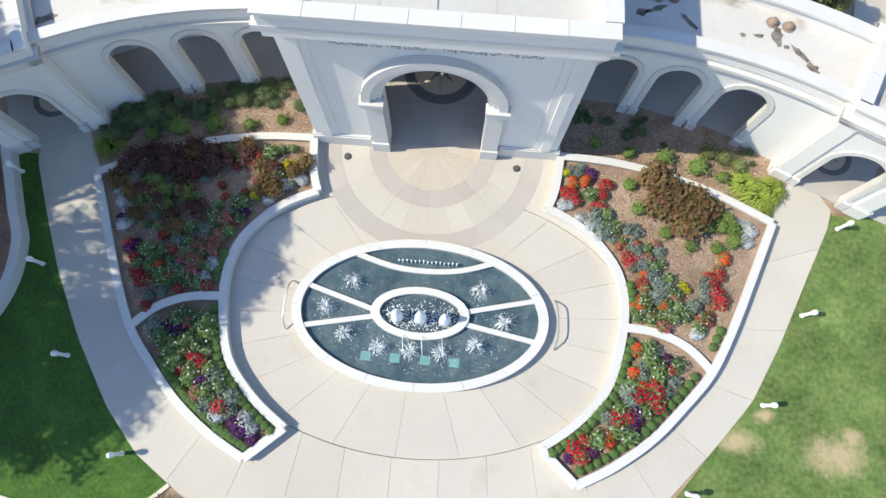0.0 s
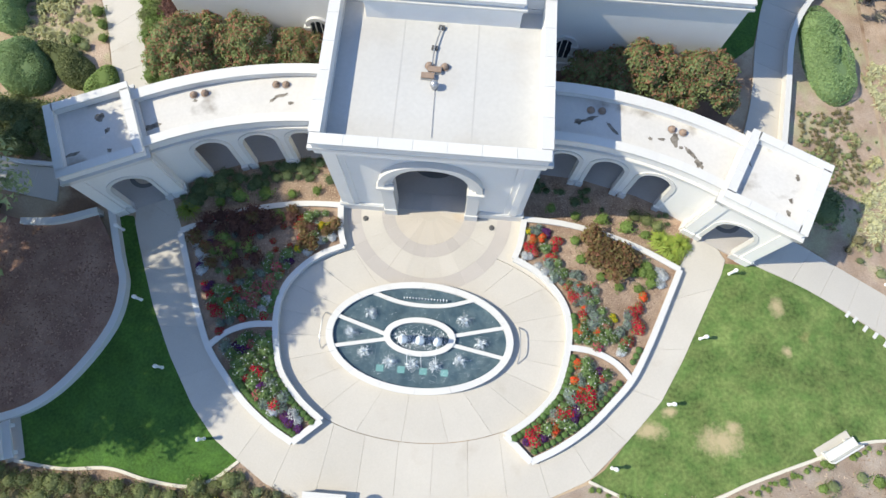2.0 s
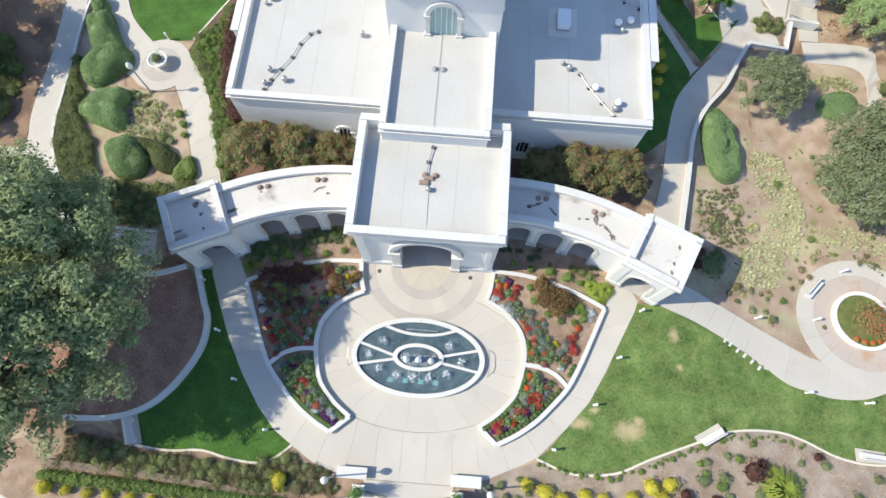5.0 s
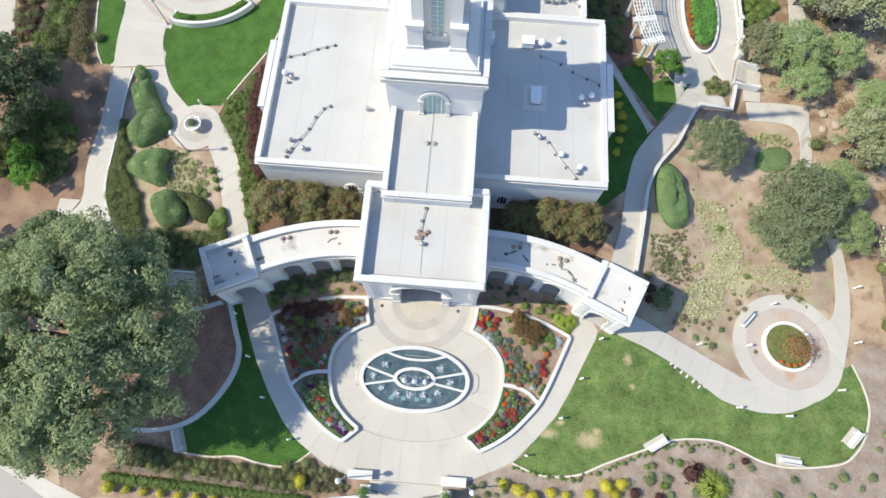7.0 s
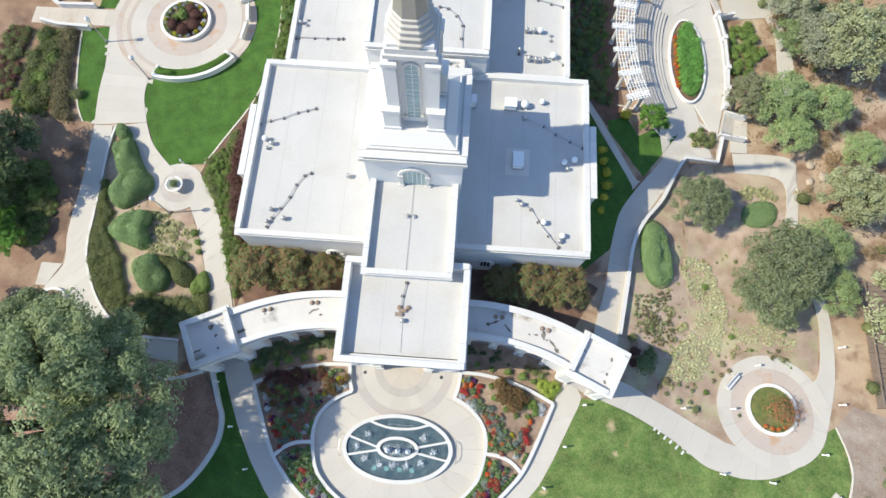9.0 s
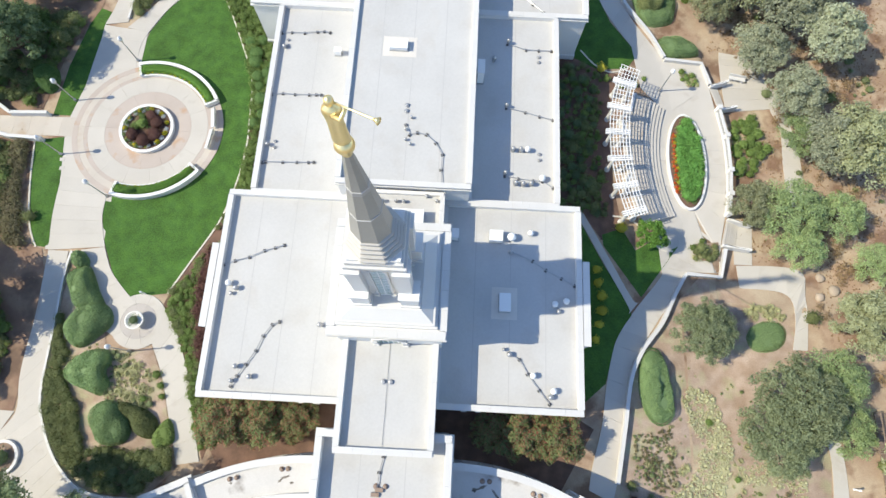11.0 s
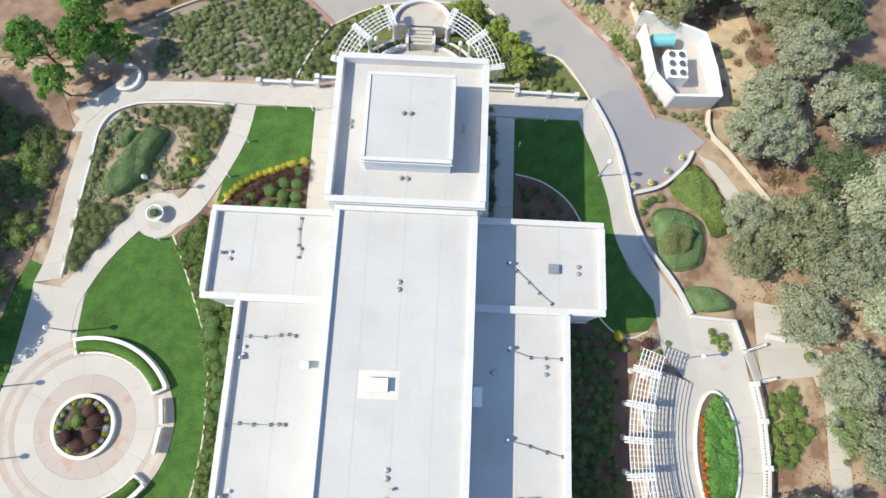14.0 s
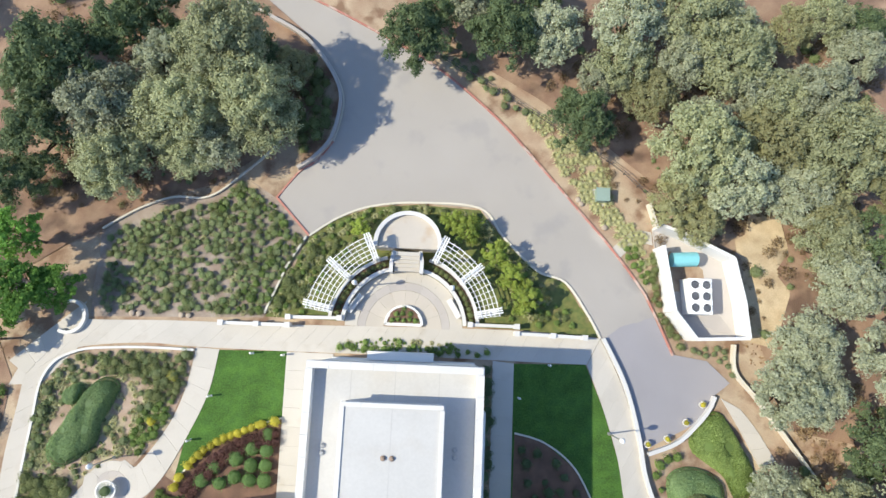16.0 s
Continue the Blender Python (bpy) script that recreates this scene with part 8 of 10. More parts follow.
for i, x in enumerate((-0.7, 0.05, 0.85)):
    g = Geo().tube([(x, 4.3, 0.5), (x + 0.03, 4.0, 0.85), (x + 0.06, 3.75, 0.75), (x + 0.08, 3.55, 0.3)], 0.014, 5)
    g.ob("arching_jet", FOAM, fountain)
for s, x in ((1, 5.35), (-1, -5.45)):
    cable = thing("handrail", "thin curved grey metal rail beside the pool rim", "rail", "pool rails")
    Geo().tube(spline([(x, 4.2, 0.1), (x + s * 0.06, 4.6, 0.5), (x + s * 0.08, 5.2, 0.55), (x + s * 0.04, 5.9, 0.5), (x, 6.2, 0.1)], 5), 0.03).ob("rail", METAL_G, cable)

# ---- statue ----
g = Geo()
tx, ty = TX - 0.03, TY
g.lathe(tx, ty, [(0.34, 36.62), (0.36, 36.8), (0.33, 37.4), (0.31, 38.0), (0.33, 38.4), (0.37, 38.75), (0.30, 38.98), (0.13, 39.05), (0.11, 39.12)], 14, 1.0, 0.72)
g.lathe(tx, ty, [(0.05, 39.08), (0.15, 39.16), (0.18, 39.3), (0.16, 39.44), (0.06, 39.52)], 12)
g.tube([(tx + 0.05, ty - 0.22, 38.75), (tx + 0.35, ty - 0.42, 38.85), (tx + 0.55, ty - 0.2, 39.2)], 0.11, 8, 0.07)
g.tube([(tx - 0.05, ty + 0.24, 38.75), (tx - 0.12, ty + 0.42, 38.3), (tx + 0.05, ty + 0.5, 37.95)], 0.11, 8, 0.07)
g.tube([(tx + 0.16, ty - 0.03, 39.28), (tx + 0.9, ty - 0.35, 39.36), (tx + 1.5, ty - 0.62, 39.42), (tx + 1.62, ty - 0.67, 39.43)], 0.03, 8, 0.055)
g.tube([(tx + 1.56, ty - 0.645, 39.43), (tx + 1.72, ty - 0.72, 39.44)], 0.055, 10, 0.15)
tagged(g.ob("statue", GOLD, smoothed=True), "gilded robed statue blowing a long trumpet on the spire", "statue")

# ---- lettering over the arch ----
for text, x0, x1 in (("HOLINESS TO THE LORD", -3.5, -0.35), ("THE HOUSE OF THE LORD", 0.15, 3.45)):
    cu = bpy.data.curves.new("lettering", "FONT")
    cu.body, cu.size, cu.extrude, cu.align_x = text, 0.30, 0.012, "CENTER"
    cu.materials.append(LETTER)
    o = new("inscription", cu)
    o.matrix_world = pose((x0 + x1) / 2, PY0 + 0.285, 7.06, 90, 0, 0)
    o.parent = temple
    bpy.context.view_layer.update()
    o.scale = (1, 1, 1)
    w = o.dimensions.x
    o.scale.x = (x1 - x0) / max(w, 0.01)
    tagged(o, "grey carved capital letters")

# ---- roof equipment ----
def vent_pair(x, y, z, dx=0.6, dy=0.0, r=0.175, old=True):
    for k in (-0.5, 0.5):
        v = thing("roof_drain", "round rusty roof drain strainer" if old else "round grey roof drain strainer", "roof drain", "roof drains")
        Geo().lathe(x + k * dx, y + k * dy, [(r * 1.2, z - 0.02), (r * 1.25, z + 0.03), (r, z + 0.04), (r * 0.9, z + 0.16), (r * 0.5, z + 0.24)], 12).ob("dome", RUST if old else METAL_G, v)
        Geo().lathe(x + k * dx, y + k * dy, [(r * 1.45, z - 0.02), (r * 1.45, z + 0.02)], 14).ob("flange", METAL_G, v)


def pipe_run(pts, z, blocks=True):
    p = thing("roof_pipe", "grey conduit run on small rubber support blocks", "pipe", "roof pipes")
    q = [(x, y, z + (0.16 if blocks else 0.04)) for x, y in pts]
    Geo().tube(q, 0.035 if blocks else 0.012, 6).ob("conduit", METAL_G, p)
    if blocks:
        for i, (x, y) in enumerate(pts):
            a, b = pts[max(0, i - 1)], pts[min(len(pts) - 1, i + 1)]
            m = Matrix.Translation((x, y, z)) @ Matrix.Rotation(math.atan2(b[1] - a[1], b[0] - a[0]), 4, "Z")
            Geo().box(-0.11, 0.11, -0.15, 0.15, -0.02, 0.12, m).ob("support_block", METAL_D, p)


def hood(x, y, z, r=0.28, h=0.6):
    r *= 0.82
    v = thing("roof_vent", "white metal mushroom vent on the roof" if r > 0.26 else "grey metal pipe vent on the roof", "vent", "roof vents")
    Geo().lathe(x, y, [(r * 0.7, z - 0.02), (r * 0.62, z + h * 0.5)], 12).ob("pipe", METAL_G, v)
    Geo().lathe(x, y, [(r * 0.9, z + h * 0.45), (r, z + h * 0.55), (r * 0.9, z + h * 0.8), (r * 0.4, z + h)], 14).ob("cap", METAL_W if r > 0.26 else METAL_G, v, smoothed=True)


def unit_box(x, y, z, w, d, h, label="white metal roof unit on a low curb", mt=None):
    v = thing("roof_unit", label, "roof unit", "roof units")
    Geo().box(x - w / 2 - 0.06, x + w / 2 + 0.06, y - d / 2 - 0.06, y + d / 2 + 0.06, z - 0.02, z + 0.12).ob("curb", METAL_G, v)
    Geo().box(x - w / 2, x + w / 2, y - d / 2, y + d / 2, z + 0.12, z + h - 0.05).ob("casing", mt or METAL_W, v)
    Geo().box(x - w / 2 - 0.04, x + w / 2 + 0.04, y - d / 2 - 0.04, y + d / 2 + 0.04, z + h - 0.05, z + h).ob("lid", mt or METAL_W, v)


WR, CRZ, PRZ, LRZ = 6.48, 9.9, PT - 0.95, 9.35
vent_pair(-0.1, 24.95, LRZ, old=False)
vent_pair(-12.85, 16.6, 4.72, 0.58, 0.15)
vent_pair(-8.6, 17.55, 4.72, 0.52, 0.05)
vent_pair(8.45, 17.42, 4.72, 0.6, 0.0)
vent_pair(12.75, 16.55, 4.72, 0.58, -0.15)
vent_pair(-0.1, 17.0, PRZ, 0.75)
vent_pair(-0.3, 73.05, 10.3, 0.55, old=False)
vent_pair(-5.25, 77.85, 10.3, 0.0, 0.5, old=False)
vent_pair(4.58, 77.9, 10.3, 0.0, 0.5, old=False)
vent_pair(-0.2, 77.85, 12.7, 0.62, 0.0, 0.16)
vent_pair(-0.18, 63.9, CRZ, 0, 0.62, old=False)
vent_pair(-0.18, 49.45, CRZ, 0, 0.6, old=False)
for x, y in ((-12.97, 46.8), (-13.2, 58.3), (-15.5, 66.5), (15.4, 66.6), (12.52, 57.75), (12.6, 46.85)):
    vent_pair(x, y, WR - 0.02, 0, 0.62, 0.15, old=False)
pipe_run([(-0.05, 19.2), (-0.3, 18.0), (-0.35, 16.9)], PRZ)
pipe_run([(-0.12, 15.8), (-0.1, 14.5), (-0.07, 13.2)], PRZ, False)
hood(-0.15, 15.85, PRZ, 0.26, 0.5)
for x in (-0.3, 0.0):
    unit_box(-0.2 + x, 16.75 + x * 1.2, PRZ, 0.55, 0.22, 0.2, "small rusty metal conduit box", RUST)
pipe_run([(-0.1, 28.0), (-0.12, 24), (-0.15, 19.9)], LRZ, False)
for pts in ([(-15.9, 34.6), (-14.95, 35.0), (-13.7, 35.4), (-12.4, 36.1), (-11.5, 36.4), (-10.7, 36.7)], [(-13.6, 24.0), (-13.2, 24.9), (-12.6, 25.9), (-11.9, 27.1), (-11.45, 28.4), (-10.8, 29.4), (-10.2, 29.7)],
            [(10.0, 37.2), (12.0, 36.4), (13.2, 35.6), (14.6, 34.9), (15.8, 34.3)], [(10.0, 28.0), (10.9, 27.5), (11.6, 26.3), (12.6, 25.0), (13.5, 23.9)]):
    pipe_run(pts, WR)
for pts in ([(-13.9, 44.8), (-13.6, 44.9), (-11.95, 44.95), (-10.6, 45), (-9.5, 45.05), (-9.0, 45.1)], [(-14.0, 52.2), (-12.9, 52.35), (-11.7, 52.3), (-10.3, 52.35), (-9.6, 52.4), (-9.1, 52.4)],
            [(-13.9, 59.4), (-12.9, 59.5), (-11.6, 59.5), (-10.3, 59.7), (-9.6, 59.8), (-9.0, 59.7)], [(-9.6, 70.2), (-9.7, 69.2), (-9.6, 67.7), (-9.3, 67.4), (-9.5, 66.6)],
            [(9.1, 67.0), (9.9, 66.3), (11.0, 65.3), (11.9, 64.4), (13.0, 63.5)], [(9.3, 59.4), (11.2, 58.8), (12.5, 58.8), (13.8, 58.8)], [(9.3, 52), (11.2, 51.6), (12.6, 51.2), (13.9, 50.9)],
            [(9.3, 44.7), (10.6, 44.45), (12.0, 44.35), (12.9, 44.3), (13.9, 43.7)]):
    pipe_run(pts, WR - 0.02)
pipe_run([(-0.16, 47.7), (0.24, 46.7), (0.92, 46.95), (1.77, 46.8), (2.65, 46.0), (3.3, 44.9), (3.25, 43.4), (3.4, 42.1)], CRZ)
for x, y in ((0.3, 48.45), (-0.1, 46.2), (0.35, 45.75), (-0.15, 47.2)):
    hood(x, y, CRZ, 0.16, 0.4)
for x, y, r in ((10.0, 47.4, .3), (10.75, 47.42, .3), (11.4, 47.45, .34), (10.3, 43.9, .3), (11.0, 43.85, .3), (11.75, 43.95, .3), (12.8, 44.5, .4), (7.93, 57.4, .28), (9.2, 66.9, .24), (9.35, 59.5, .24), (9.3, 52.1, .24), (9.3, 44.9, .24)):
    hood(x, y, WR - 0.02, r, 0.8)
for x, y, r, h in ((10.0, 38.5, .5, .9), (11.75, 39.0, .34, .7), (9.95, 37.1, .26, .6), (13.95, 32.5, .36, .7), (14.95, 32.8, .36, .7), (14.3, 31.9, .25, .5), (13.8, 25.0, .35, .7), (13.55, 24.5, .3, .6), (12.05, 26.2, .34, .7), (9.99, 27.9, .3, .6), (9.5, 28.3, .2, .5),
                   (-15.1, 32.9, .34, .7), (-14.4, 32.5, .3, .6), (-14.8, 32.0, .22, .4), (-13.4, 25.7, .28, .6), (-12.1, 24.9, .3, .6), (-13.6, 24.5, .25, .5), (-6.6, 29.6, .28, .6), (-13.6, 46.7, .25, .5), (-13.4, 57.7, .25, .5), (-16.3, 66.7, .22, .5)):
    hood(x, y, WR, r, h)
unit_box(8.57, 38.5, WR, 1.15, 0.95, 0.8)
unit_box(9.5, 32.4, WR, 0.95, 1.55, 0.7, "low white rectangular skylight on a curb")
Geo().box(8.35, 10.65, 30.95, 33.85, WR - 0.1, WR + 0.012).ob("walk_pad", PAD, temple)
unit_box(-1.4, 56.0, CRZ, 1.65, 0.95, 0.55, "white roof hatch on the central roof")
Geo().box(-2.9, 0.3, 54.9, 57.1, CRZ - 0.1, CRZ + 0.012).ob("walk_pad", PAD, temple)
unit_box(6.6, 55.4, WR, 0.65, 1.5, 1.9, "tall white ladder housing against the wall")
unit_box(4.75, 38.4, WR, 0.75, 0.8, 1.2)
unit_box(-7.9, 57.3, WR, 0.6, 0.5, 0.7)
unit_box(13.1, 66.6, WR, 0.8, 0.75, 0.4, "grey slatted roof unit", METAL_G)
for i, x in enumerate((-2.25, -1.05, 0.15, 1.35)):
    unit_box(x, 38.6, 8.9, 1.16, 2.0, 1.0, "large white mechanical unit behind the tower")
for x, y in ((-0.6, 40.6), (0.1, 40.6), (-1.75, 40.55), (-2.6, 40.4), (3.0, 40.8), (2.1, 41.2)):
    hood(x, y, 8.9, 0.2, 0.5)
# dark ponding stains on the arcade roofs; western patches paint in tree shade
def stain_shade_patch(x, y, z, rx, ry, rot, seed):
    rng = np.random.default_rng(seed)
    pts = []
    for i in range(18):
        a = 2 * math.pi * i / 18
        k = rng.uniform(0.55, 1.15)
        u, v = rx * k * math.cos(a), ry * k * math.sin(a)
        pts.append((x + u * math.cos(rot) - v * math.sin(rot), y + u * math.sin(rot) + v * math.cos(rot), z))
    Geo().add(pts, [tuple(range(18))]).ob("stain", STAIN_SHADE, temple)


for i, (x, y, a, b, r) in enumerate(((7.5, 16.7, .35, .2, .3), (8.1, 16.9, .5, .14, .4), (9.3, 16.4, .55, .12, -.9), (11.3, 16.0, .14, .12, 0), (11.9, 16.0, .2, .14, 0), (12.6, 16.1, .22, .5, 0), (12.9, 15.6, .12, .1, 0), (13.4, 15.3, .5, .14, -.9), (13.8, 14.7, .22, .3, .4),
                                   (-8.5, 16.9, .5, .12, .4), (-7.9, 16.5, .18, .12, 0), (-8.9, 16.6, .25, .1, .8), (-14.9, 14.5, .5, .2, .5), (-13.0, 16.2, .14, .1, 0),
                                   (18.7, 14.2, .14, .2, 0), (18.2, 12.9, .12, .16, 0), (18.0, 12.2, .14, .18, .3), (17.8, 11.6, .12, .1, 0), (16.2, 15.0, .08, .4, .4), (-17.0, 13.9, .16, .2, 0), (-16.6, 12.8, .14, .12, 0), (-18.4, 12.4, .5, .12, .4), (-17.6, 14.6, .3, .3, 0))):
    stain_shade_patch(x, y, 4.727 if abs(x) < 15.2 else 5.028, a, b, r, 200 + i)

# ---- walls, rails and garden structures ----
def low_wall(name, pts, w, h, label, material=None, cap=0.03, n=6, category="wall"):
    return tagged(strip_wall(spline(pts, n) if n > 1 else pts, w, -0.3, h, cap=cap).ob(name, material or COPING), label, category, kind="structure")


low_wall("garden_wall", [(-18.7, 11.4), (-17.5, 8.4), (-16.85, 6.75), (-16.95, 4.5), (-18.3, 1.8), (-20.1, -.05), (-22.7, -1.0), (-26, -1.2)], 0.34, 0.55, "curved low white wall holding back a mulch mound")
low_wall("garden_wall", [(-23.5, 10.0), (-21.5, 10.2), (-19.3, 11.0)], 0.3, 0.7, "short curved white wall by the pavilion")
low_wall("path_wall", [(21.0, 17.3), (21.95, 22.4), (22.8, 27), (24.2, 29.9), (26.3, 32.6), (27.9, 35.7), (29.2, 37.9)], 0.3, 0.65, "white wall curving along the path")
low_wall("path_wall", [(29.25, 38.0), (33.15, 37.95), (33.75, 41.0)], 0.3, 0.65, "white angled wall at the garden plaza", n=1)
low_wall("path_wall", [(18.7, 87.0), (20.8, 82.8), (22.05, 78.3), (22.75, 74.4), (24.2, 71), (26.95, 67.4), (28.6, 64.3)], 0.28, 0.55, "white wall curving along the path")
low_wall("path_wall", [(28.6, 64.0), (33.0, 63.75), (33.75, 61.0)], 0.28, 0.55, "white angled wall at the garden plaza", n=1)
low_wall("path_edge", [(-22.6, 13.8), (-25.8, 13.9), (-28.4, 14.5), (-30.4, 16.0), (-31.75, 17.5), (-32.9, 19.35), (-33.85, 21.4), (-34.25, 23.5), (-34.4, 26.7), (-34.5, 30.3), (-34.6, 32.9), (-34.5, 35.4), (-34.3, 36.8)], 0.22, 0.3, "low white edging wall beside the path", cap=0.0)
low_wall("path_edge", [(-34.35, 65.1), (-34.15, 69.1), (-34.05, 72.9), (-33.8, 77.4), (-33.6, 80.7), (-32.6, 82.7), (-30.8, 83.7), (-28.9, 84.1), (-24.5, 84.35), (-19.8, 84.3)], 0.22, 0.3, "low white edging wall beside the path", cap=0.0)
low_wall("retaining_wall", [(-16.8, 120.2), (-12.9, 118), (-10.3, 115.2), (-8.6, 112.2), (-8.4, 109.6), (-9.1, 106.5), (-10.7, 104.4), (-12.3, 103.2)], 0.3, 0.75, "dark weathered retaining wall beside the drive", BAND)
low_wall("retaining_wall", [(-13.6, 88.0), (-12.8, 90.4), (-11.9, 93.1), (-10.6, 95.9)], 0.2, 0.25, "thin concrete edging down the slope", CURB, 0.0)
low_wall("retaining_wall", [(24.8, 98.2), (24.6, 99.4), (24.2, 101)], 0.25, 0.9, "short concrete wall by the equipment yard", CURB, 0.0)
low_wall("retaining_wall", [(31.9, 87), (31.9, 84.4), (33.9, 81.9), (36.8, 78), (39, 75)], 0.25, 0.6, "tan concrete retaining wall", CURB, 0.0)
low_wall("parking_wall", [(29.8, 82.0), (29.2, 80.8), (28.2, 79.6), (26, 77.7), (23.0, 76.6)], 0.28, 0.55, "curved white wall closing the turning bay")
low_wall("wood_edge", [(-30.9, 95.8), (-27.8, 98.1), (-24.6, 99.5), (-21.1, 99.7), (-18, 102.3), (-14.8, 105.6), (-13.0, 108.5), (-14.6, 110.3)], 0.18, 0.28, "thin pale wooden edging below the oaks", CURB, 0.0)
low_wall("tree_ring", arc(-31.8, 86.9, 1.5, -120, 110, 14), 0.26, 0.5, "round white wall about a tree", n=1)

benches = []


def bench(x, y, ang, w=1.9, label="plain white stone bench"):
    m = Matrix.Translation((x, y, ground_z(x, y))) @ Matrix.Rotation(radians(ang), 4, "Z")
    b = thing("bench", label, "bench", "white benches")
    Geo().box(-w / 2, w / 2, -0.24, 0.24, 0.42, 0.52, m).ob("seat", COPING, b)
    Geo().box(-w / 2, w / 2, 0.2, 0.28, 0.52, 0.9, m).ob("backrest", COPING, b)
    for u in (-w / 2 + 0.25, w / 2 - 0.25):
        Geo().box(u - 0.09, u + 0.09, -0.2, 0.2, -0.05, 0.42, m).ob("leg", WHITE, b)
    pad = Geo().box(-w / 2 - 0.15, w / 2 + 0.15, -0.5, 0.45, -0.15, 0.055, m).ob("bench_pad", CONCRETE)
    tagged(pad, "small concrete pad under a bench", "pavement", kind="structure")


for x, y, a in ((-20.8, -1.75, 113), (22.4, 1.1, -149), (34.5, 0.5, 175), (40.7, 2.9, -134), (32.5, 13.6, 48), (37.3, 62.3, -10), (23.1, 54.4, 98), (23.3, 47.6, 80)):
    bench(x, y, a)
for a in (50.0, 52.6):
    bench(-22.25, a + 0.0, -90 + (a - 51) * 6, 2.3)
bench(-5.0, 89.3, 55, 2.0)
bench(4.4, 89.2, -58, 2.0)


def bollard(x, y):
    z = ground_z(x, y)
    b = thing("path_light", "short white post light beside the path", "path light", "path lights")
    Geo().lathe(x, y, [(0.1, z - 0.1), (0.1, z + 0.05), (0.075, z + 0.08), (0.07, z + 0.72)], 10).ob("post", METAL_W, b)
    Geo().lathe(x, y, [(0.1, z + 0.72), (0.115, z + 0.76), (0.11, z + 0.9), (0.07, z + 0.97), (0.02, z + 1.0)], 10).ob("head", METAL_W, b, smoothed=True)


for x, y in ((17.4, 10.3), (15.5, 6.4), (13.6, 2.7), (10.5, -0.75), (27.3, 10.7), (32.3, 11.0), (35.2, 15.4), (30.5, 4.95), (35.1, 4.5), (40.6, 7.3), (43.2, 12.1), (44.0, 17.8),
             (-15.9, 6.1), (-17.9, 10.1), (-13.9, 2.5), (-10.9, -0.95), (-14.3, 84.25), (-17.8, 80.2), (-19.25, 76.2), (-11.4, 84.2), (13.6, 84.3), (10.8, 81.2), (-26, 32.75), (-25.4, 69.1)):
    bollard(x, y)


def lamp(x, y, h=3.9, z=None):
    z = ground_z(x, y) if z is None else z
    p = thing("lamp_post", "slender grey post topped by a white globe lantern", "lamp post", "garden lamps")
    Geo().lathe(x, y, [(0.16, z - 0.1), (0.16, z + 0.25), (0.07, z + 0.4), (0.05, z + h - 0.4)], 10).ob("post", METAL_G, p)
    Geo().lathe(x, y, [(0.1, z + h - 0.42), (0.14, z + h - 0.36), (0.23, z + h - 0.2), (0.25, z + h), (0.2, z + h + 0.16), (0.08, z + h + 0.24)], 14).ob("globe", POT, p, smoothed=True)
    Geo().lathe(x, y, [(0.14, z + h + 0.2), (0.16, z + h + 0.24), (0.05, z + h + 0.34)], 10).ob("cap", METAL_W, p)


for x, y in ((-38.05, 54.1), (-38.05, 47.5), (-32.2, 59.6), (-32.05, 42.95), (-26.3, 27.0), (-25.9, 74.4), (27.9, 59.9), (19.3, 78.3), (-4.75, 91.0), (4.1, 90.9), (-5.5, -3.75), (5.6, -3.85)):
    lamp(x, y)


PIERS = []


def balustrade(a, b, n_post=2, h=0.95):
    d = math.dist(a, b)
    ang = math.atan2(b[1] - a[1], b[0] - a[0])
    z = min(ground_z(*a), ground_z(*b))
    m = Matrix.Translation((a[0], a[1], z)) @ Matrix.Rotation(ang, 4, "Z")
    t = thing("balustrade", "white stone balustrade with turned balusters", "balustrade", "balustrades")
    Geo().box(0, d, -0.13, 0.13, -0.4, 0.16, m).ob("base_rail", WHITE, t)
    Geo().box(0, d, -0.15, 0.15, h - 0.14, h, m).ob("top_rail", COPING, t)
    n = max(2, int(d / 0.28))
    src = Geo().lathe(0, 0, [(0.07, 0.16), (0.09, 0.35), (0.05, 0.6), (0.07, h - 0.14)], 8).ob("baluster", COPING, t)
    src.matrix_basis = m @ Matrix.Translation((0.2, 0, 0))
    for i in range(1, n):
        o = src.copy()
        scene.collection.objects.link(o)
        o.matrix_basis = m @ Matrix.Translation((0.2 + (d - 0.4) * i / (n - 1), 0, 0))
    for k in range(n_post):
        u = d * k / max(1, n_post - 1)
        spot = (round(a[0] + (b[0] - a[0]) * k / max(1, n_post - 1), 1), round(a[1] + (b[1] - a[1]) * k / max(1, n_post - 1), 1))
        if spot in PIERS:
            continue
        PIERS.append(spot)
        Geo().box(u - 0.2, u + 0.2, -0.2, 0.2, -0.4, h + 0.08, m).ob("pier", WHITE, t)
        Geo().box(u - 0.25, u + 0.25, -0.25, 0.25, h + 0.08, h + 0.2, m).ob("pier_cap", COPING, t)


for a, b in (((-17.3, 86.95), (-14.0, 86.97)), ((-14.0, 86.97), (-11.1, 87.0)), ((-11.1, 87.75), (-6.3, 87.85)), ((6.0, 87.75), (10.4, 87.75)), ((10.4, 87.1), (13.8, 87.05)), ((13.8, 87.05), (16.8, 87.0))):
    balustrade(a, b)
EBAL = [(34.35, 57.7), (34.9, 54.2), (34.95, 50.0), (34.7, 47.2), (34.3, 44.9)]
for a, b in zip(EBAL, EBAL[1:]):
    balustrade(a, b)


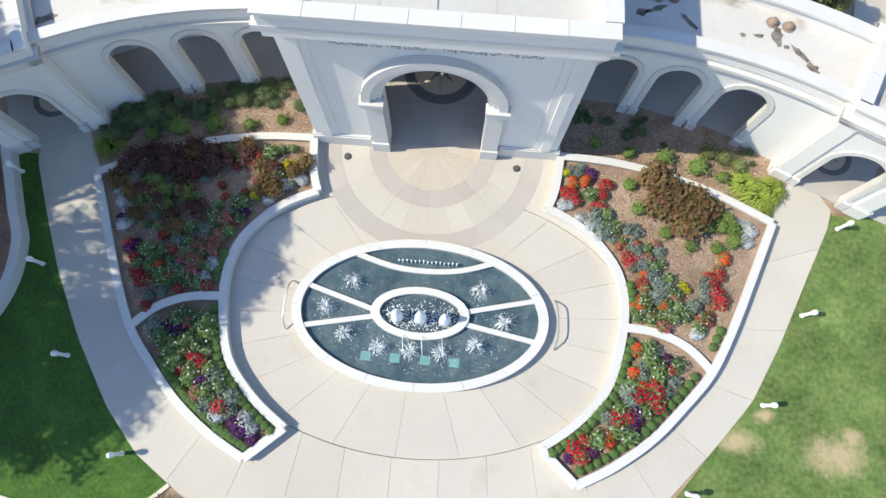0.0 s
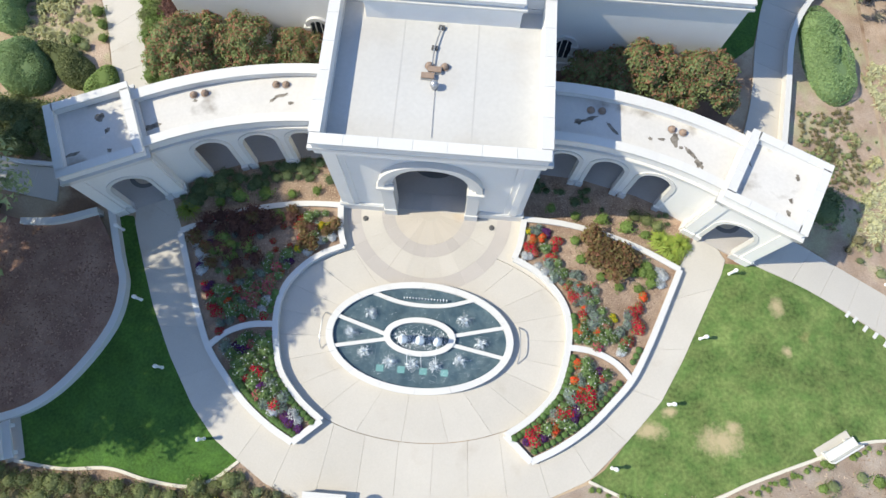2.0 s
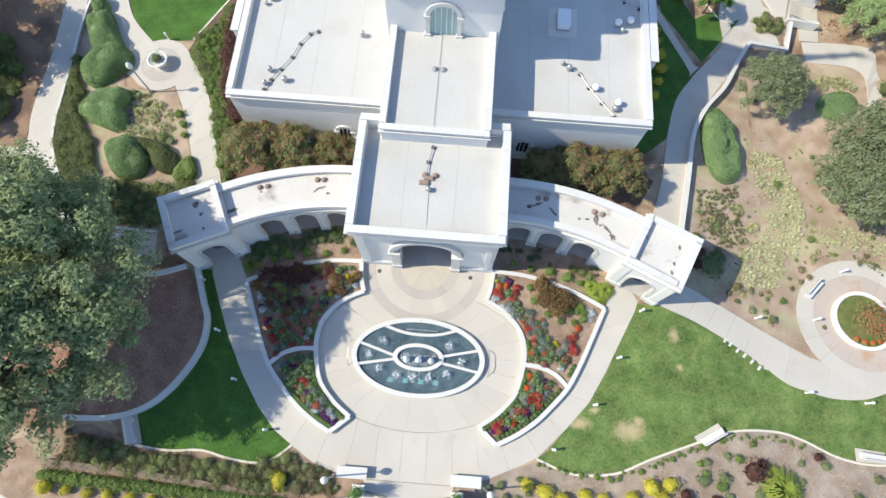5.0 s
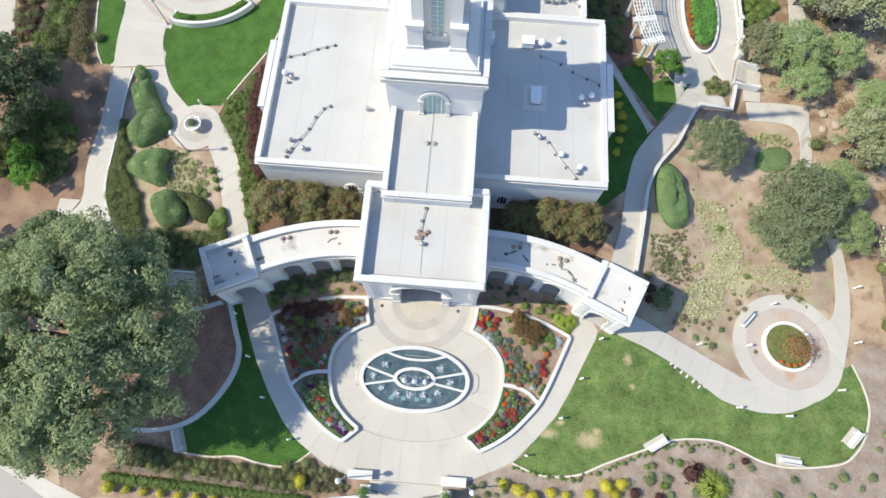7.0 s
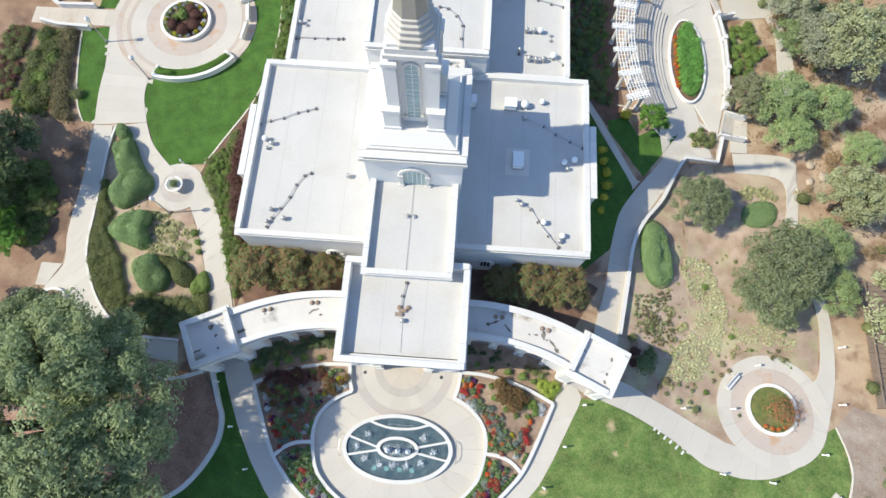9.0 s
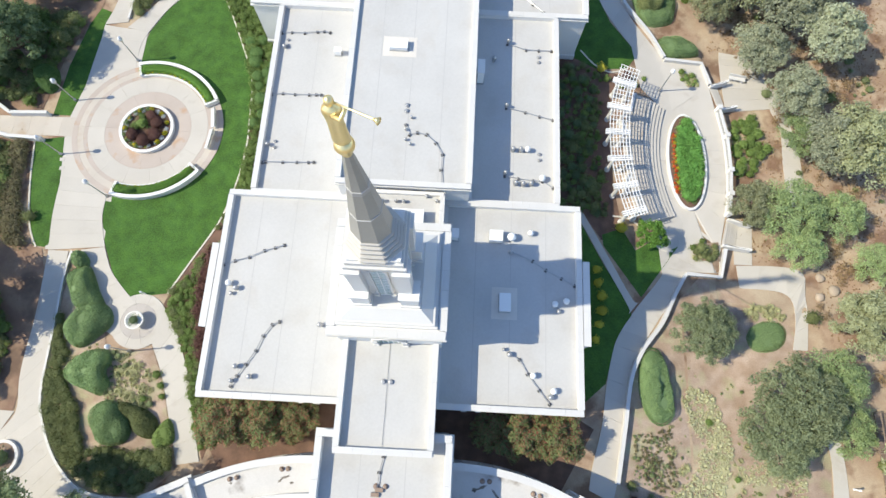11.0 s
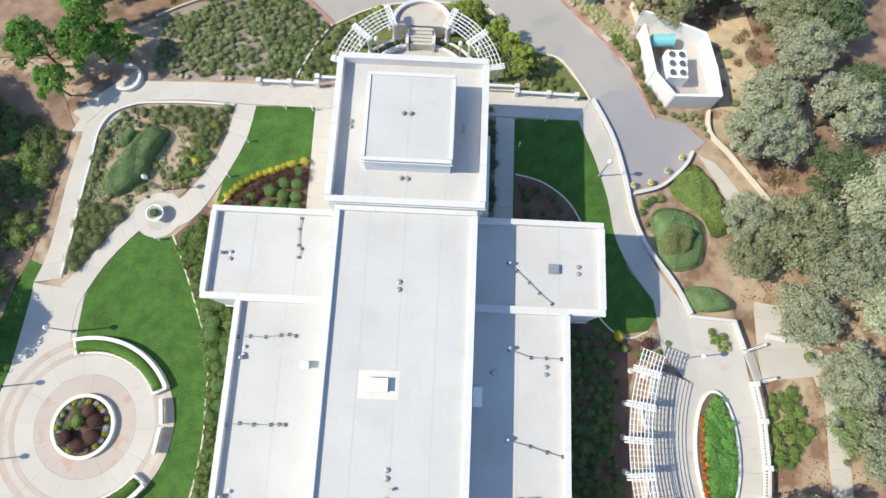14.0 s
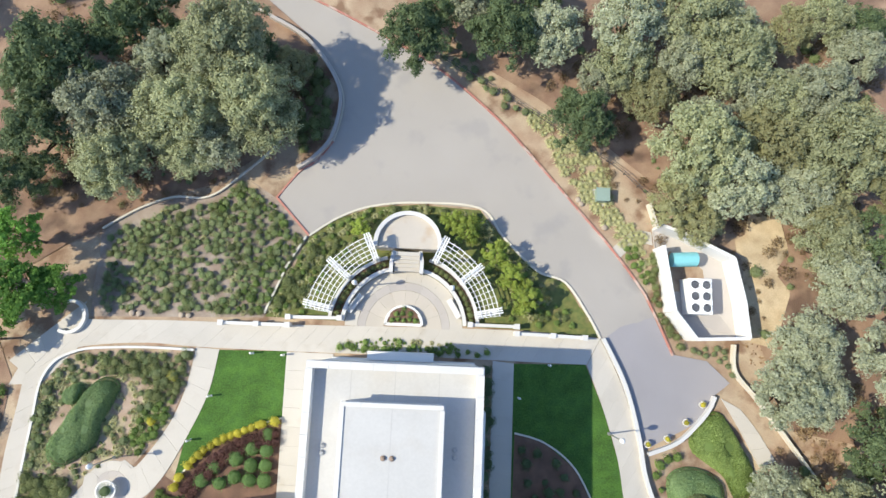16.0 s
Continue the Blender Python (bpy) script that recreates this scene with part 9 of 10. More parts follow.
# north hemicycle: inner rail wall, planting trough, pergolas, alcove
for s0, s1 in ((4, 74), (106, 176)):
    low_wall("hemicycle_wall", arc(-.3, 87.2, 5.8, s0, s1, 16), 0.3, 0.8, "curved white balustrade wall of the hemicycle", n=1)
    tagged(strip_wall(arc(-.3, 87.2, 6.45, s0 + 2, s1 - 4, 14), 0.9, -0.3, 0.3).ob("trough_soil", MULCH_D), "narrow planted strip behind the hemicycle wall", "soil", kind="structure")
    low_wall("hemicycle_wall", arc(-.3, 87.2, 7.05, s0, s1 - 2, 16), 0.26, 0.6, "outer white wall below the pergola", n=1)
    put(olive, [p for p in arc(-.3, 87.2, 6.45, s0 + 4, s1 - 6, 12)], 0.42, 0.52, base=0.3, group="hemicycle planting")
tagged(Geo().prism(arc(-.3, 95.3, 2.95, -10, 190, 20), -2.0, 0.35 + 1.6, True).ob("alcove_floor", CONCRETE_B), "raised concrete alcove floor", "pavement", kind="structure")
for i in range(5):
    tagged(Geo().prism([(-1.5, 92.6 + 0.36 * i), (0.95, 92.6 + 0.36 * i), (0.95, 92.98 + 0.36 * i), (-1.5, 92.98 + 0.36 * i)], -1.5, 0.12 * (i + 1) + 1.05 + 0.1 * i, True).ob("step", CONCRETE), "concrete step up to the alcove", "step", kind="structure")
low_wall("alcove_wall", arc(-.3, 95.3, 3.1, -8, 188, 22), 0.34, 2.4, "half-round white alcove wall", n=1)
for x in (-1.75, 1.15):
    low_wall("alcove_wall", [(x, 92.4), (x, 93.6), (x - 0.2 * (1 if x > 0 else -1), 94.6)], 0.3, 1.6, "white cheek wall beside the steps")
half = thing("half_round_planter", "half-round white planter filled with green ground cover", "planter")
strip_wall(arc(-.3, 87.5, 1.72, 0, 180, 16) + [(-2.02, 87.5), (1.42, 87.5)], 0.24, -0.1, 0.45, cap=0.02).ob("wall", WHITE, half)
Geo().prism(arc(-.3, 87.5, 1.65, 0, 180, 16), 0.0, 0.34).ob("soil", MULCH_D, half)
put(green, [(-.3 + dx, 87.9 + dy) for dx, dy in ((-1.1, 0), (-.55, .1), (0, 0), (.55, .1), (1.1, 0), (-.7, .6), (-.1, .65), (.6, .6), (0, 1.1))], 0.5, 0.62, base=0.34, group="planter greenery")


def pergola(cx, cy, r0, r1, a0, a1, z, n_rad, frames, n_arc, label, floor):
    p = thing("pergola", label, "pergola", "white pergolas")
    for i in range(n_arc):
        r = r0 + (r1 - r0) * i / (n_arc - 1)
        q = arc(cx, cy, r, a0, a1, 22)
        strip_wall(q, 0.06, z, z + 0.09, land=False).ob("purlin", METAL_W, p)
    for i in range(n_rad + 1):
        a = radians(a0 + (a1 - a0) * i / n_rad)
        q = [(cx + r * math.cos(a), cy + r * math.sin(a)) for r in (r0 - 0.12, r1 + 0.12)]
        strip_wall(q, 0.045, z + 0.09, z + 0.14, land=False).ob("slat", METAL_W, p)
    for a in frames:
        c, s = math.cos(radians(a)), math.sin(radians(a))
        for e in (-0.22, 0.0, 0.22):
            q = [(cx + r * c - e * s, cy + r * s + e * c) for r in (r0 - 0.2, r1 + 0.4)]
            strip_wall(q, 0.12, z - 0.26, z, land=False).ob("beam", METAL_W, p)
        for r in (r0 + 0.25, r1 - 0.35):
            x, y = cx + r * c, cy + r * s
            g = Geo().lathe(x, y, [(0.3, floor), (0.3, floor + 0.5), (0.22, floor + 0.55), (0.19, z - 0.5), (0.27, z - 0.4), (0.27, z - 0.26)], 12)
            g.ob("column", COPING, p, smoothed=False)


pergola(-.3, 87.2, 6.9, 8.95, 171, 112, 2.55, 15, (168, 140, 114), 6, "white lattice pergola curving round the hemicycle", -0.6)
pergola(-.3, 87.2, 6.9, 8.95, 9, 68, 2.55, 15, (12, 40, 66), 6, "white lattice pergola curving round the hemicycle", -0.6)
PGC = (46.3, 51.4)
pergola(*PGC, 23.6, 25.6, 159.6, 200.4, 2.75, 34, (164, 171.2, 178.2, 185.2, 192.2, 199), 7, "long curved white lattice pergola above garden steps", -0.6)
for i in range(6):
    r = 21.1 - 0.42 * i
    t = -0.12 - 0.165 * i
    tagged(Geo().prism(arc(*PGC, r, 161.5, 201.5, 26) + arc(*PGC, r + (0.45 if i else 2.0), 201.5, 161.5, 26), -1.6, t).ob("step", CONCRETE_B if i == 0 else CONCRETE),
           "curved concrete garden step" if i else "upper concrete terrace below the pergola", "step", kind="structure")
low_wall("seat_wall", arc(*PGC, 22.9, 161.6, 167.5, 8), 0.3, 0.9, "short curved white wall at the pergola", n=1)

oval = thing("oval_planter", "oval white-edged bed of leafy green plants", "planter")
oval_ring(Geo(), 30.35, 51.05, 1.95, 5.6, 2.2, 5.85, -1.7, -0.95, 0, 360, 48).ob("rim", WHITE, oval)
Geo().add([(30.35 + 2.0 * math.cos(radians(a)), 51.05 + 5.65 * math.sin(radians(a)), -1.05) for a in range(0, 360, 8)], [tuple(range(45))]).ob("soil", MULCH_D, oval)
lush = shrub_kind("lush_plant", "lush bright green leafy plant in the oval bed", LUSH, 0.6, 0.6, 260, 0.15, 44, "plant", lumps=5)
put(lush, scatter([(30.6 + 1.25 * math.cos(radians(a)), 51.05 + 5.0 * math.sin(radians(a))) for a in range(0, 360, 20)], 74, 0.36), 0.8, 1.2, base=0.25, group="oval bed plants")
put(orange, [(29.0 + 0.15 * RNG.uniform(-1, 1), 47.3 + 0.5 * i) for i in range(15)], 0.7, 0.95, base=0.2, group="bedding plants")
put(yellow_f, [(29.25 + 0.15 * RNG.uniform(-1, 1), 47.6 + 0.8 * i) for i in range(9)], 0.7, 0.9, base=0.2, group="bedding plants")

for (t0, t1), (u0, u1) in ((((33.8, 60.75), (34.73, 57.75)), ((34.95, 61.2), (35.75, 58.05))), (((34.35, 44.4), (33.5, 41.4)), ((35.7, 44.1), (35.1, 41.2)))):
    mixed = (lambda p, q, f: (p[0] + (q[0] - p[0]) * f, p[1] + (q[1] - p[1]) * f))
    for i in range(6):
        f, e = i / 6, (i + 1) / 6 + 0.02
        tagged(Geo().prism([mixed(t0, u0, f), mixed(t1, u1, f), mixed(t1, u1, e), mixed(t0, u0, e)], -2.4, -1.345 - 0.1 * i).ob("step", CONCRETE), "concrete step down from the garden plaza", "step", kind="structure")
    for p, q in ((t0, u0), (t1, u1)):
        far = mixed(p, q, 1.9)
        tagged(strip_wall([p, mixed(p, q, 1.0), far], 0.24, -1.9, -0.95, land=False).ob("cheek_wall", WHITE), "white cheek wall beside the steps", "wall", kind="structure")
        r = thing("handrail", "dark metal handrail of the garden steps", "rail", "stair rails")
        Geo().tube([(*p, -0.5), (*q, -0.95), (*far, -0.98)], 0.028).ob("rail", METAL_D, r)
        for w in (mixed(p, q, 0.08), far):
            Geo().tube([(*w, -1.2), (*w, -0.55 if w != far else -0.99)], 0.024).ob("post", METAL_D, r)
for bed, plant in (([(30.0, 62.2), (32.3, 62.5), (32.6, 60.85), (30.95, 60.6)], green), ([(30.7, 41.5), (33.2, 41.8), (33.2, 39.7), (30.1, 39.6)], olive)):
    tagged(Geo().prism(bed, -0.1, SLAB_TOP + 0.03, True).ob("cut_bed", MULCH), "small planted cut-out in the plaza paving", "planter bed", kind="structure")
    put(plant, drift([mixed(p, (31.6, sum(v[1] for v in bed) / 4), 0.18) for p in bed], 9, 0.4, 1.0, -3, 0.5, 1.0), base=0.05)
    put(straw, drift([mixed(p, (31.6, sum(v[1] for v in bed) / 4), 0.3) for p in bed], 4, 0.5, 2.0, -3, 0.8, 1.2), base=0.05)

# flat white markers along the lawn's edge
for x, y in ((24.4, 8.6), (24.8, 8.3), (25.35, 7.85), (25.9, 7.5), (26.45, 7.05), (27.0, 6.6)):
    z = ground_z(x, y)
    mk = Matrix.Translation((x, y, z)) @ Matrix.Rotation(radians(50), 4, "Z")
    tagged(Geo().box(-0.2, 0.2, -0.09, 0.09, -0.02, 0.09, mk).ob("edge_marker", COPING), "small flat white stone marker at the lawn's edge", "marker", "lawn markers")

# circular plaza: round planter, hedged arcs
rnd = thing("round_planter", "large round white planter with plum and green shrubs", "planter")
strip_wall(arc(-29.3, 50.95, 2.78, 0, 360, 40), 0.26, -0.1, 0.5, cap=0.03).ob("wall", WHITE, rnd)
Geo().prism(arc(-29.3, 50.95, 2.7, 0, 354, 40), 0.0, 0.36).ob("soil", MULCH_D, rnd)
plum_ball = shrub_kind("plum_shrub", "dark plum shrub clipped to a ball", PLUM, 0.78, 1.0, 420, 0.1, 46, lumps=1, core=0.9)
put(plum_ball, [(-28.1, 51.5), (-28.2, 50.1), (-29.1, 49.3), (-30.5, 49.95), (-28.9, 52.4, .8)], 0.95, 1.05, base=0.36, group="plum balls in the round planter")
put(green, [(-29.7, 51.4, 1.5), (-30.4, 51.0, 1.1), (-29.9, 52.2, 1.0)], 0.95, 1.05, base=0.36)
put(white_f, [(-29.3 + 2.2 * math.cos(radians(a)), 50.95 + 2.2 * math.sin(radians(a))) for a in range(0, 360, 22)], 0.7, 0.95, base=0.36, group="bedding plants")
put(yellow_f, [(-29.3 + 2.25 * math.cos(radians(a)), 50.95 + 2.25 * math.sin(radians(a))) for a in range(-80, 280, 33)], 0.7, 0.95, base=0.36, group="bedding plants")
put(leafy, [(-29.3 + 2.3 * math.cos(radians(a)), 50.95 + 2.3 * math.sin(radians(a))) for a in range(95, 275, 18)], 0.7, 0.9, base=0.36, group="bedding plants")
for a0, a1 in ((28, 106), (-106, -36)):
    h = thing("hedge_planter", "curved white trough planter with a clipped bright hedge", "planter", "hedge planters")
    low = arc(-29.3, 50.95, 8.1, a0, a1, 20)
    strip_wall(low, 0.3, -0.1, 0.75, cap=0.03).ob("back_wall", WHITE, h)
    strip_wall(arc(-29.3, 50.95, 6.75, a0, a1, 20), 0.2, -0.1, 0.4).ob("front_wall", WHITE, h)
    for a in (a0, a1):
        strip_wall([circle_at(-29.3, 50.95, r)(a) for r in (6.7, 8.15)], 0.24, -0.1, 0.6).ob("end_wall", WHITE, h)
    strip_wall(arc(-29.3, 50.95, 7.4, a0 + 1, a1 - 1, 20), 1.1, 0, 0.3).ob("soil", MULCH_D, h)
    rng = np.random.default_rng(int(a0) + 300)
    q = resample(arc(-29.3, 50.95, 7.4, a0 + 3, a1 - 3, 30), 60)
    V = []
    for x, y in q:
        pp, dd = shell(rng, (x, y, 0.5), 0.6, 110, -0.1, 0.65)
        V.append(leaves(rng, pp, dd + np.array([0, 0, 0.5]), 0.12, 0.9, 0.4)[:, :3])
    hedge = quads_ob("hedge", np.concatenate(V), BRIGHT, core=strip_wall(q, 0.7, 0.25, 0.78))
    tagged(hedge, "clipped bright green hedge filling a curved planter", "hedge", "clipped hedges")
    put(yellow_f, arc(-29.3, 50.95, 6.98, a0 + 4, a1 - 6, 13), 0.5, 0.7, base=0.3, group="bedding plants")

# pots
for cx, cy in ((-26.05, 29.95), (-25.9, 71.7)):
    p = thing("planter_urn", "wide white urn planted with a small green shrub", "urn", "planter urns")
    z = ground_z(cx, cy)
    Geo().lathe(cx, cy, [(0.5, z), (0.55, z + 0.1), (0.35, z + 0.25), (0.45, z + 0.4), (0.85, z + 0.75), (0.92, z + 0.9), (0.8, z + 0.9), (0.75, z + 0.8)], 20).ob("bowl", POT, p, smoothed=True)
    put(dark, [(cx, cy, .7)], 0.9, 1, base=0.75)
side_p = thing("round_planter", "round white-walled planter with a dark shrub beside the path", "planter")
strip_wall(arc(-36.3, 16.7, 1.45, 0, 360, 28), 0.24, -0.2, 0.42, cap=0.02).ob("wall", COPING, side_p)
Geo().prism(arc(-36.3, 16.7, 1.4, 0, 354, 28), -0.2, 0.28, True).ob("soil", MULCH, side_p)
put(dark, [(-36.3, 16.7, 1.15)], 1, 1, base=0.28)
ring_p = thing("round_planter", "round white-edged bed with a red-leaved shrub", "planter")
strip_wall(arc(36.25, 11.2, 2.35, 0, 360, 32), 0.28, -0.2, 0.38, cap=0.02).ob("wall", WHITE, ring_p)
Geo().prism(arc(36.25, 11.2, 2.25, 0, 354, 32), -0.2, 0.25, True).ob("soil", GRASS_D, ring_p)
REDBUSH = leaf_mat("red_green_leaves", (0.22, 0.28, 0.12), (0.58, 0.19, 0.11))
redbush = shrub_kind("red_shrub", "spreading shrub with red and green leaves", REDBUSH, 1.75, 1.8, 1300, 0.19, 70, lumps=13, core=0.4)
put(redbush, [(36.9, 11.1, 1.0)], 1, 1, base=0.25)
put(orange, [(36.25 + 1.9 * math.cos(radians(a)), 11.2 + 1.9 * math.sin(radians(a))) for a in range(-120, -40, 20)], 0.7, .9, base=0.25, group="bedding plants")

# front gate
for s in (-1, 1):
    pil = thing("gate_bench", "long white stone block by the front gate", "bench", "gate blocks")
    Geo().box(min(s * 3.1, s * 5.2), max(s * 3.1, s * 5.2), -3.75, -3.05, -0.2, 0.55).ob("block", COPING, pil)
    Geo().box(min(s * 3.05, s * 5.25), max(s * 3.05, s * 5.25), -3.8, -3.0, 0.55, 0.66).ob("cap", COPING, pil)
    pot = thing("square_pot", "square white pot by the gate", "pot", "gate pots")
    Geo().box(s * 3.55 - 0.4, s * 3.55 + 0.4, -5.0, -4.2, 0, 0.7).ob("body", POT, pot)
    Geo().box(s * 3.55 - 0.45, s * 3.55 + 0.45, -5.05, -4.15, 0.62, 0.74).ob("lip", POT, pot)
    cone = shrub_kind("topiary", "tall clipped conical evergreen in a white pot", CLIPPED, 0.55, 1.9, 500, 0.12, 90 + s, lumps=1)
    put(cone, [(s * 3.55, -4.6)], 1, 1, base=0.7)
    gate = thing("iron_gate", "low black iron gate leaf standing open", "gate", "iron gates")
    for z in (0.15, 0.95):
        Geo().tube([(s * 1.5, -4.9, z), (s * 3.0, -4.6, z)], 0.025, 5).ob("rail", IRON, gate)
    for i in range(11):
        x = s * (1.5 + 0.15 * i)
        y = -4.9 + 0.03 * i
        Geo().tube([(x, y, 0.05), (x, y, 1.05)], 0.014, 5).ob("bar", IRON, gate)
    low_wall("front_wall", [(s * 3.9, -5.2), (s * 7, -5.7), (s * 12, -6.9)], 0.3, 0.8, "white front wall beside the gate")
tagged(strip_wall([(-26.4, -4.4), (-20.3, -4.55), (-13.7, -5.1), (-10.2, -5.4)], 0.5, 0.0, 0.35).ob("log_edge", WOOD), "weathered dark timber edging behind the front hedge", "timber edge", kind="structure")
for x0, y0, x1, y1 in ((-47, 53.6, -44.4, 51.9), (-44.4, 51.9, -40.3, 52.1), (-46, 49.6, -43.8, 49.1), (-43.8, 49.1, -40.2, 49.0)):
    low_wall("entry_wall", [(x0, y0), (x1, y1)], 0.3, 0.8, "white wall beside the side entrance", n=1)

# east and north equipment
yard = thing("equipment_yard", "walled white equipment enclosure beside the drive", "enclosure")
YW = [(24.5, 98.3), (26.5, 97.6), (31.2, 95.2), (32.0, 91), (32.3, 87.6), (27.2, 87.3), (25.1, 89.8), (24.5, 96.2)]
for a, b in zip(YW, YW[1:]):
    strip_wall([a, b], 0.3, -0.2 - 0.6, 2.6).ob("wall", WHITE, yard)
Geo().prism(YW, -0.3, 0.32, True).ob("floor", BAND, yard)
zy = ground_z(28, 92)
ch = thing("chiller", "large white chiller with six round fans", "chiller")
Geo().box(26.8, 29.0, 89.7, 93.1, zy + 0.2, zy + 2.1).ob("casing", METAL_W, ch)
Geo().box(26.75, 29.05, 89.65, 93.15, zy, zy + 0.2).ob("base", METAL_G, ch)
for i in range(2):
    for j in range(3):
        x, y = 27.35 + 1.1 * i, 90.3 + 1.1 * j
        fan = Geo().lathe(x, y, [(0.46, zy + 2.1), (0.46, zy + 2.22), (0.4, zy + 2.22), (0.4, zy + 2.12)], 16).ob("fan_ring", METAL_W, ch)
        Geo().prism(arc(x, y, 0.4, 0, 342, 18), zy + 2.09, zy + 2.12).ob("grille", METAL_D, fan)
        for k in range(3):
            m = Matrix.Translation((x, y, zy + 2.15)) @ Matrix.Rotation(radians(60 * k), 4, "Z")
            Geo().box(-0.38, 0.38, -0.05, 0.05, -0.015, 0.0, m).ob("blade", METAL_G, fan)
tk = thing("tank", "rounded teal plastic tank in the equipment yard", "tank")
Geo().tube([(25.7, 95.0, zy + 0.85), (25.9, 95.0, zy + 0.85), (27.9, 95.15, zy + 0.85), (28.15, 95.15, zy + 0.85)], 0.72, 14).ob("body", TANKC, tk, smoothed=False)
Geo().box(25.9, 27.9, 94.6, 95.5, zy, zy + 0.3).ob("cradle", METAL_G, tk)
tf = thing("transformer_box", "green steel transformer cabinet on a concrete pad", "utility box")
zt = ground_z(19.4, 101.6)
Geo().box(18.5, 20.3, 100.7, 102.5, zt - 0.2, zt + 0.12).ob("pad", CONCRETE, tf)
Geo().box(18.7, 19.9, 101.0, 102.3, zt + 0.12, zt + 1.15).ob("cabinet", GREENBOX, tf)
Geo().box(18.6, 20.0, 100.95, 102.35, zt + 1.15, zt + 1.22).ob("lid", GREENBOX, tf)
walkway([(20.1, 96.0), (22.5, 98.0), (24.4, 98.0)], [(20.7, 94.9), (22.8, 96.7), (24.4, 96.6)], paths, 1.2)
fence = thing("rail_fence", "dark low rail fence above the drive", "fence")
fp = [(2, 116.4), (9.4, 112.2), (15.4, 108.4), (21.3, 104.7), (24.6, 101.6)]
q = resample(fp, 14)
for x, y in q:
    Geo().tube([(x, y, ground_z(x, y) - 0.2), (x, y, ground_z(x, y) + 1.0)], 0.04, 6).ob("post", METAL_D, fence)
for zz in (0.35, 0.95):
    Geo().tube([(x, y, ground_z(x, y) + zz) for x, y in q], 0.03, 5).ob("rail", METAL_D, fence)
deck = thing("timber_deck", "tan timber deck ramp with rails among shrubs", "deck")
for i in range(26):
    Geo().box(46.9, 49.6, 12 + 0.5 * i, 12.46 + 0.5 * i, -1.3, -1.12).ob("board", WOOD, deck)
for x in (46.9, 49.6):
    Geo().tube([(x, 12, -0.3), (x, 25, -0.3)], 0.05, 5).ob("rail", WOOD, deck)
    for i in range(8):
        Geo().tube([(x, 12 + 1.85 * i, -1.5), (x, 12 + 1.85 * i, -0.3)], 0.045, 5).ob("post", WOOD, deck)

walkway([(30.6, 81.8), (32.1, 79.2), (34.0, 75.6)], [(32.4, 80.9), (33.9, 79.0), (35.6, 76.2)], paths, 1.6)
for x, y in ((28.55, 81.2), (26.85, 79.5), (24.9, 78.0), (22.95, 77.5)):
    p = thing("planter_pot", "round white pot with a small golden plant", "pot", "bay pots")
    z = ground_z(x, y) + 0.03
    Geo().lathe(x, y, [(0.22, z), (0.3, z + 0.3), (0.34, z + 0.42), (0.28, z + 0.42), (0.26, z + 0.36)], 14).ob("bowl", POT, p, smoothed=True)
    put(gold, [(x, y, .62)], 0.95, 1.05, base=0.36)

# stones and small pads
for i, (x, y, k) in enumerate(((-26.05, 87.5, .3), (-25.4, 87.45, .3), (-21.4, 87.5, .28), (-20.7, 87.5, .28), (17.0, 101.2, .35), (17.3, 100.8, .3), (19.6, 98.3, .35), (44, 38.6, .5), (43.5, 36.4, .5), (42.6, 40.5, .4), (45.2, 37.2, .6), (41.8, 57.2, .35))):
    rng = np.random.default_rng(400 + i)
    b = blob((x, y, 0.1), k, k * 0.7, 9, 6, rng, 0.15)
    b.v = [(a, c, z + ground_z(x, y)) for a, c, z in b.v]
    tagged(b.ob("rock", ROCK, smoothed=True), "pale rounded field stone beside the path", "rock", "garden stones")
for i in range(6):
    x, y = 25.2 + 0.43 * i, 8.4 - 0.36 * i
    tagged(Geo().prism([(x, y), (x + .3, y - .12), (x + .42, y + .16), (x + .12, y + .28)], -0.05, 0.05, True).ob("marker_stone", CONCRETE), "small flat white marker stone in the lawn", "marker", "lawn markers")
for x, y in ((-37.8, 46.9), (-37.6, 45.9)):
    tagged(Geo().prism([(x - .25, y - .2), (x + .25, y - .2), (x + .25, y + .2), (x - .25, y + .2)], -0.05, 0.06, True).ob("valve_box", CONCRETE), "small concrete valve box in the lawn", "valve box")
for x, y in ((-3.9, 11.95), (3.55, 11.97)):
    u = thing("uplight", "small round dark ground light before the portal", "ground light", "uplights")
    Geo().lathe(x, y, [(0.17, 0.0), (0.17, 0.075), (0.12, 0.085), (0.11, 0.14)], 12).ob("housing", METAL_D, u)
# leaf litter and twigs under the trees
LITTER = leaf_mat("dry_leaf_litter", (0.20, 0.12, 0.065), (0.32, 0.22, 0.13), 0.0, 0.1)


def litter(poly, n, size, name, label, material):
    rng = np.random.default_rng(len(poly) + n)
    xs, ys = [p[0] for p in poly], [p[1] for p in poly]
    p = np.stack([rng.uniform(min(xs), max(xs), n), rng.uniform(min(ys), max(ys), n), np.zeros(n)], axis=1)
    keep = [i for i in range(n) if inside(p[i], poly)]
    p = p[keep]
    p[:, 2] = [ground_z(x, y) + 0.02 for x, y, _ in p]
    tagged(quads_ob(name, leaves(rng, p, np.tile([0, 0, 1.0], (len(p), 1)), size, 0.6, 0.25), material), label, "leaf litter", kind="stuff")


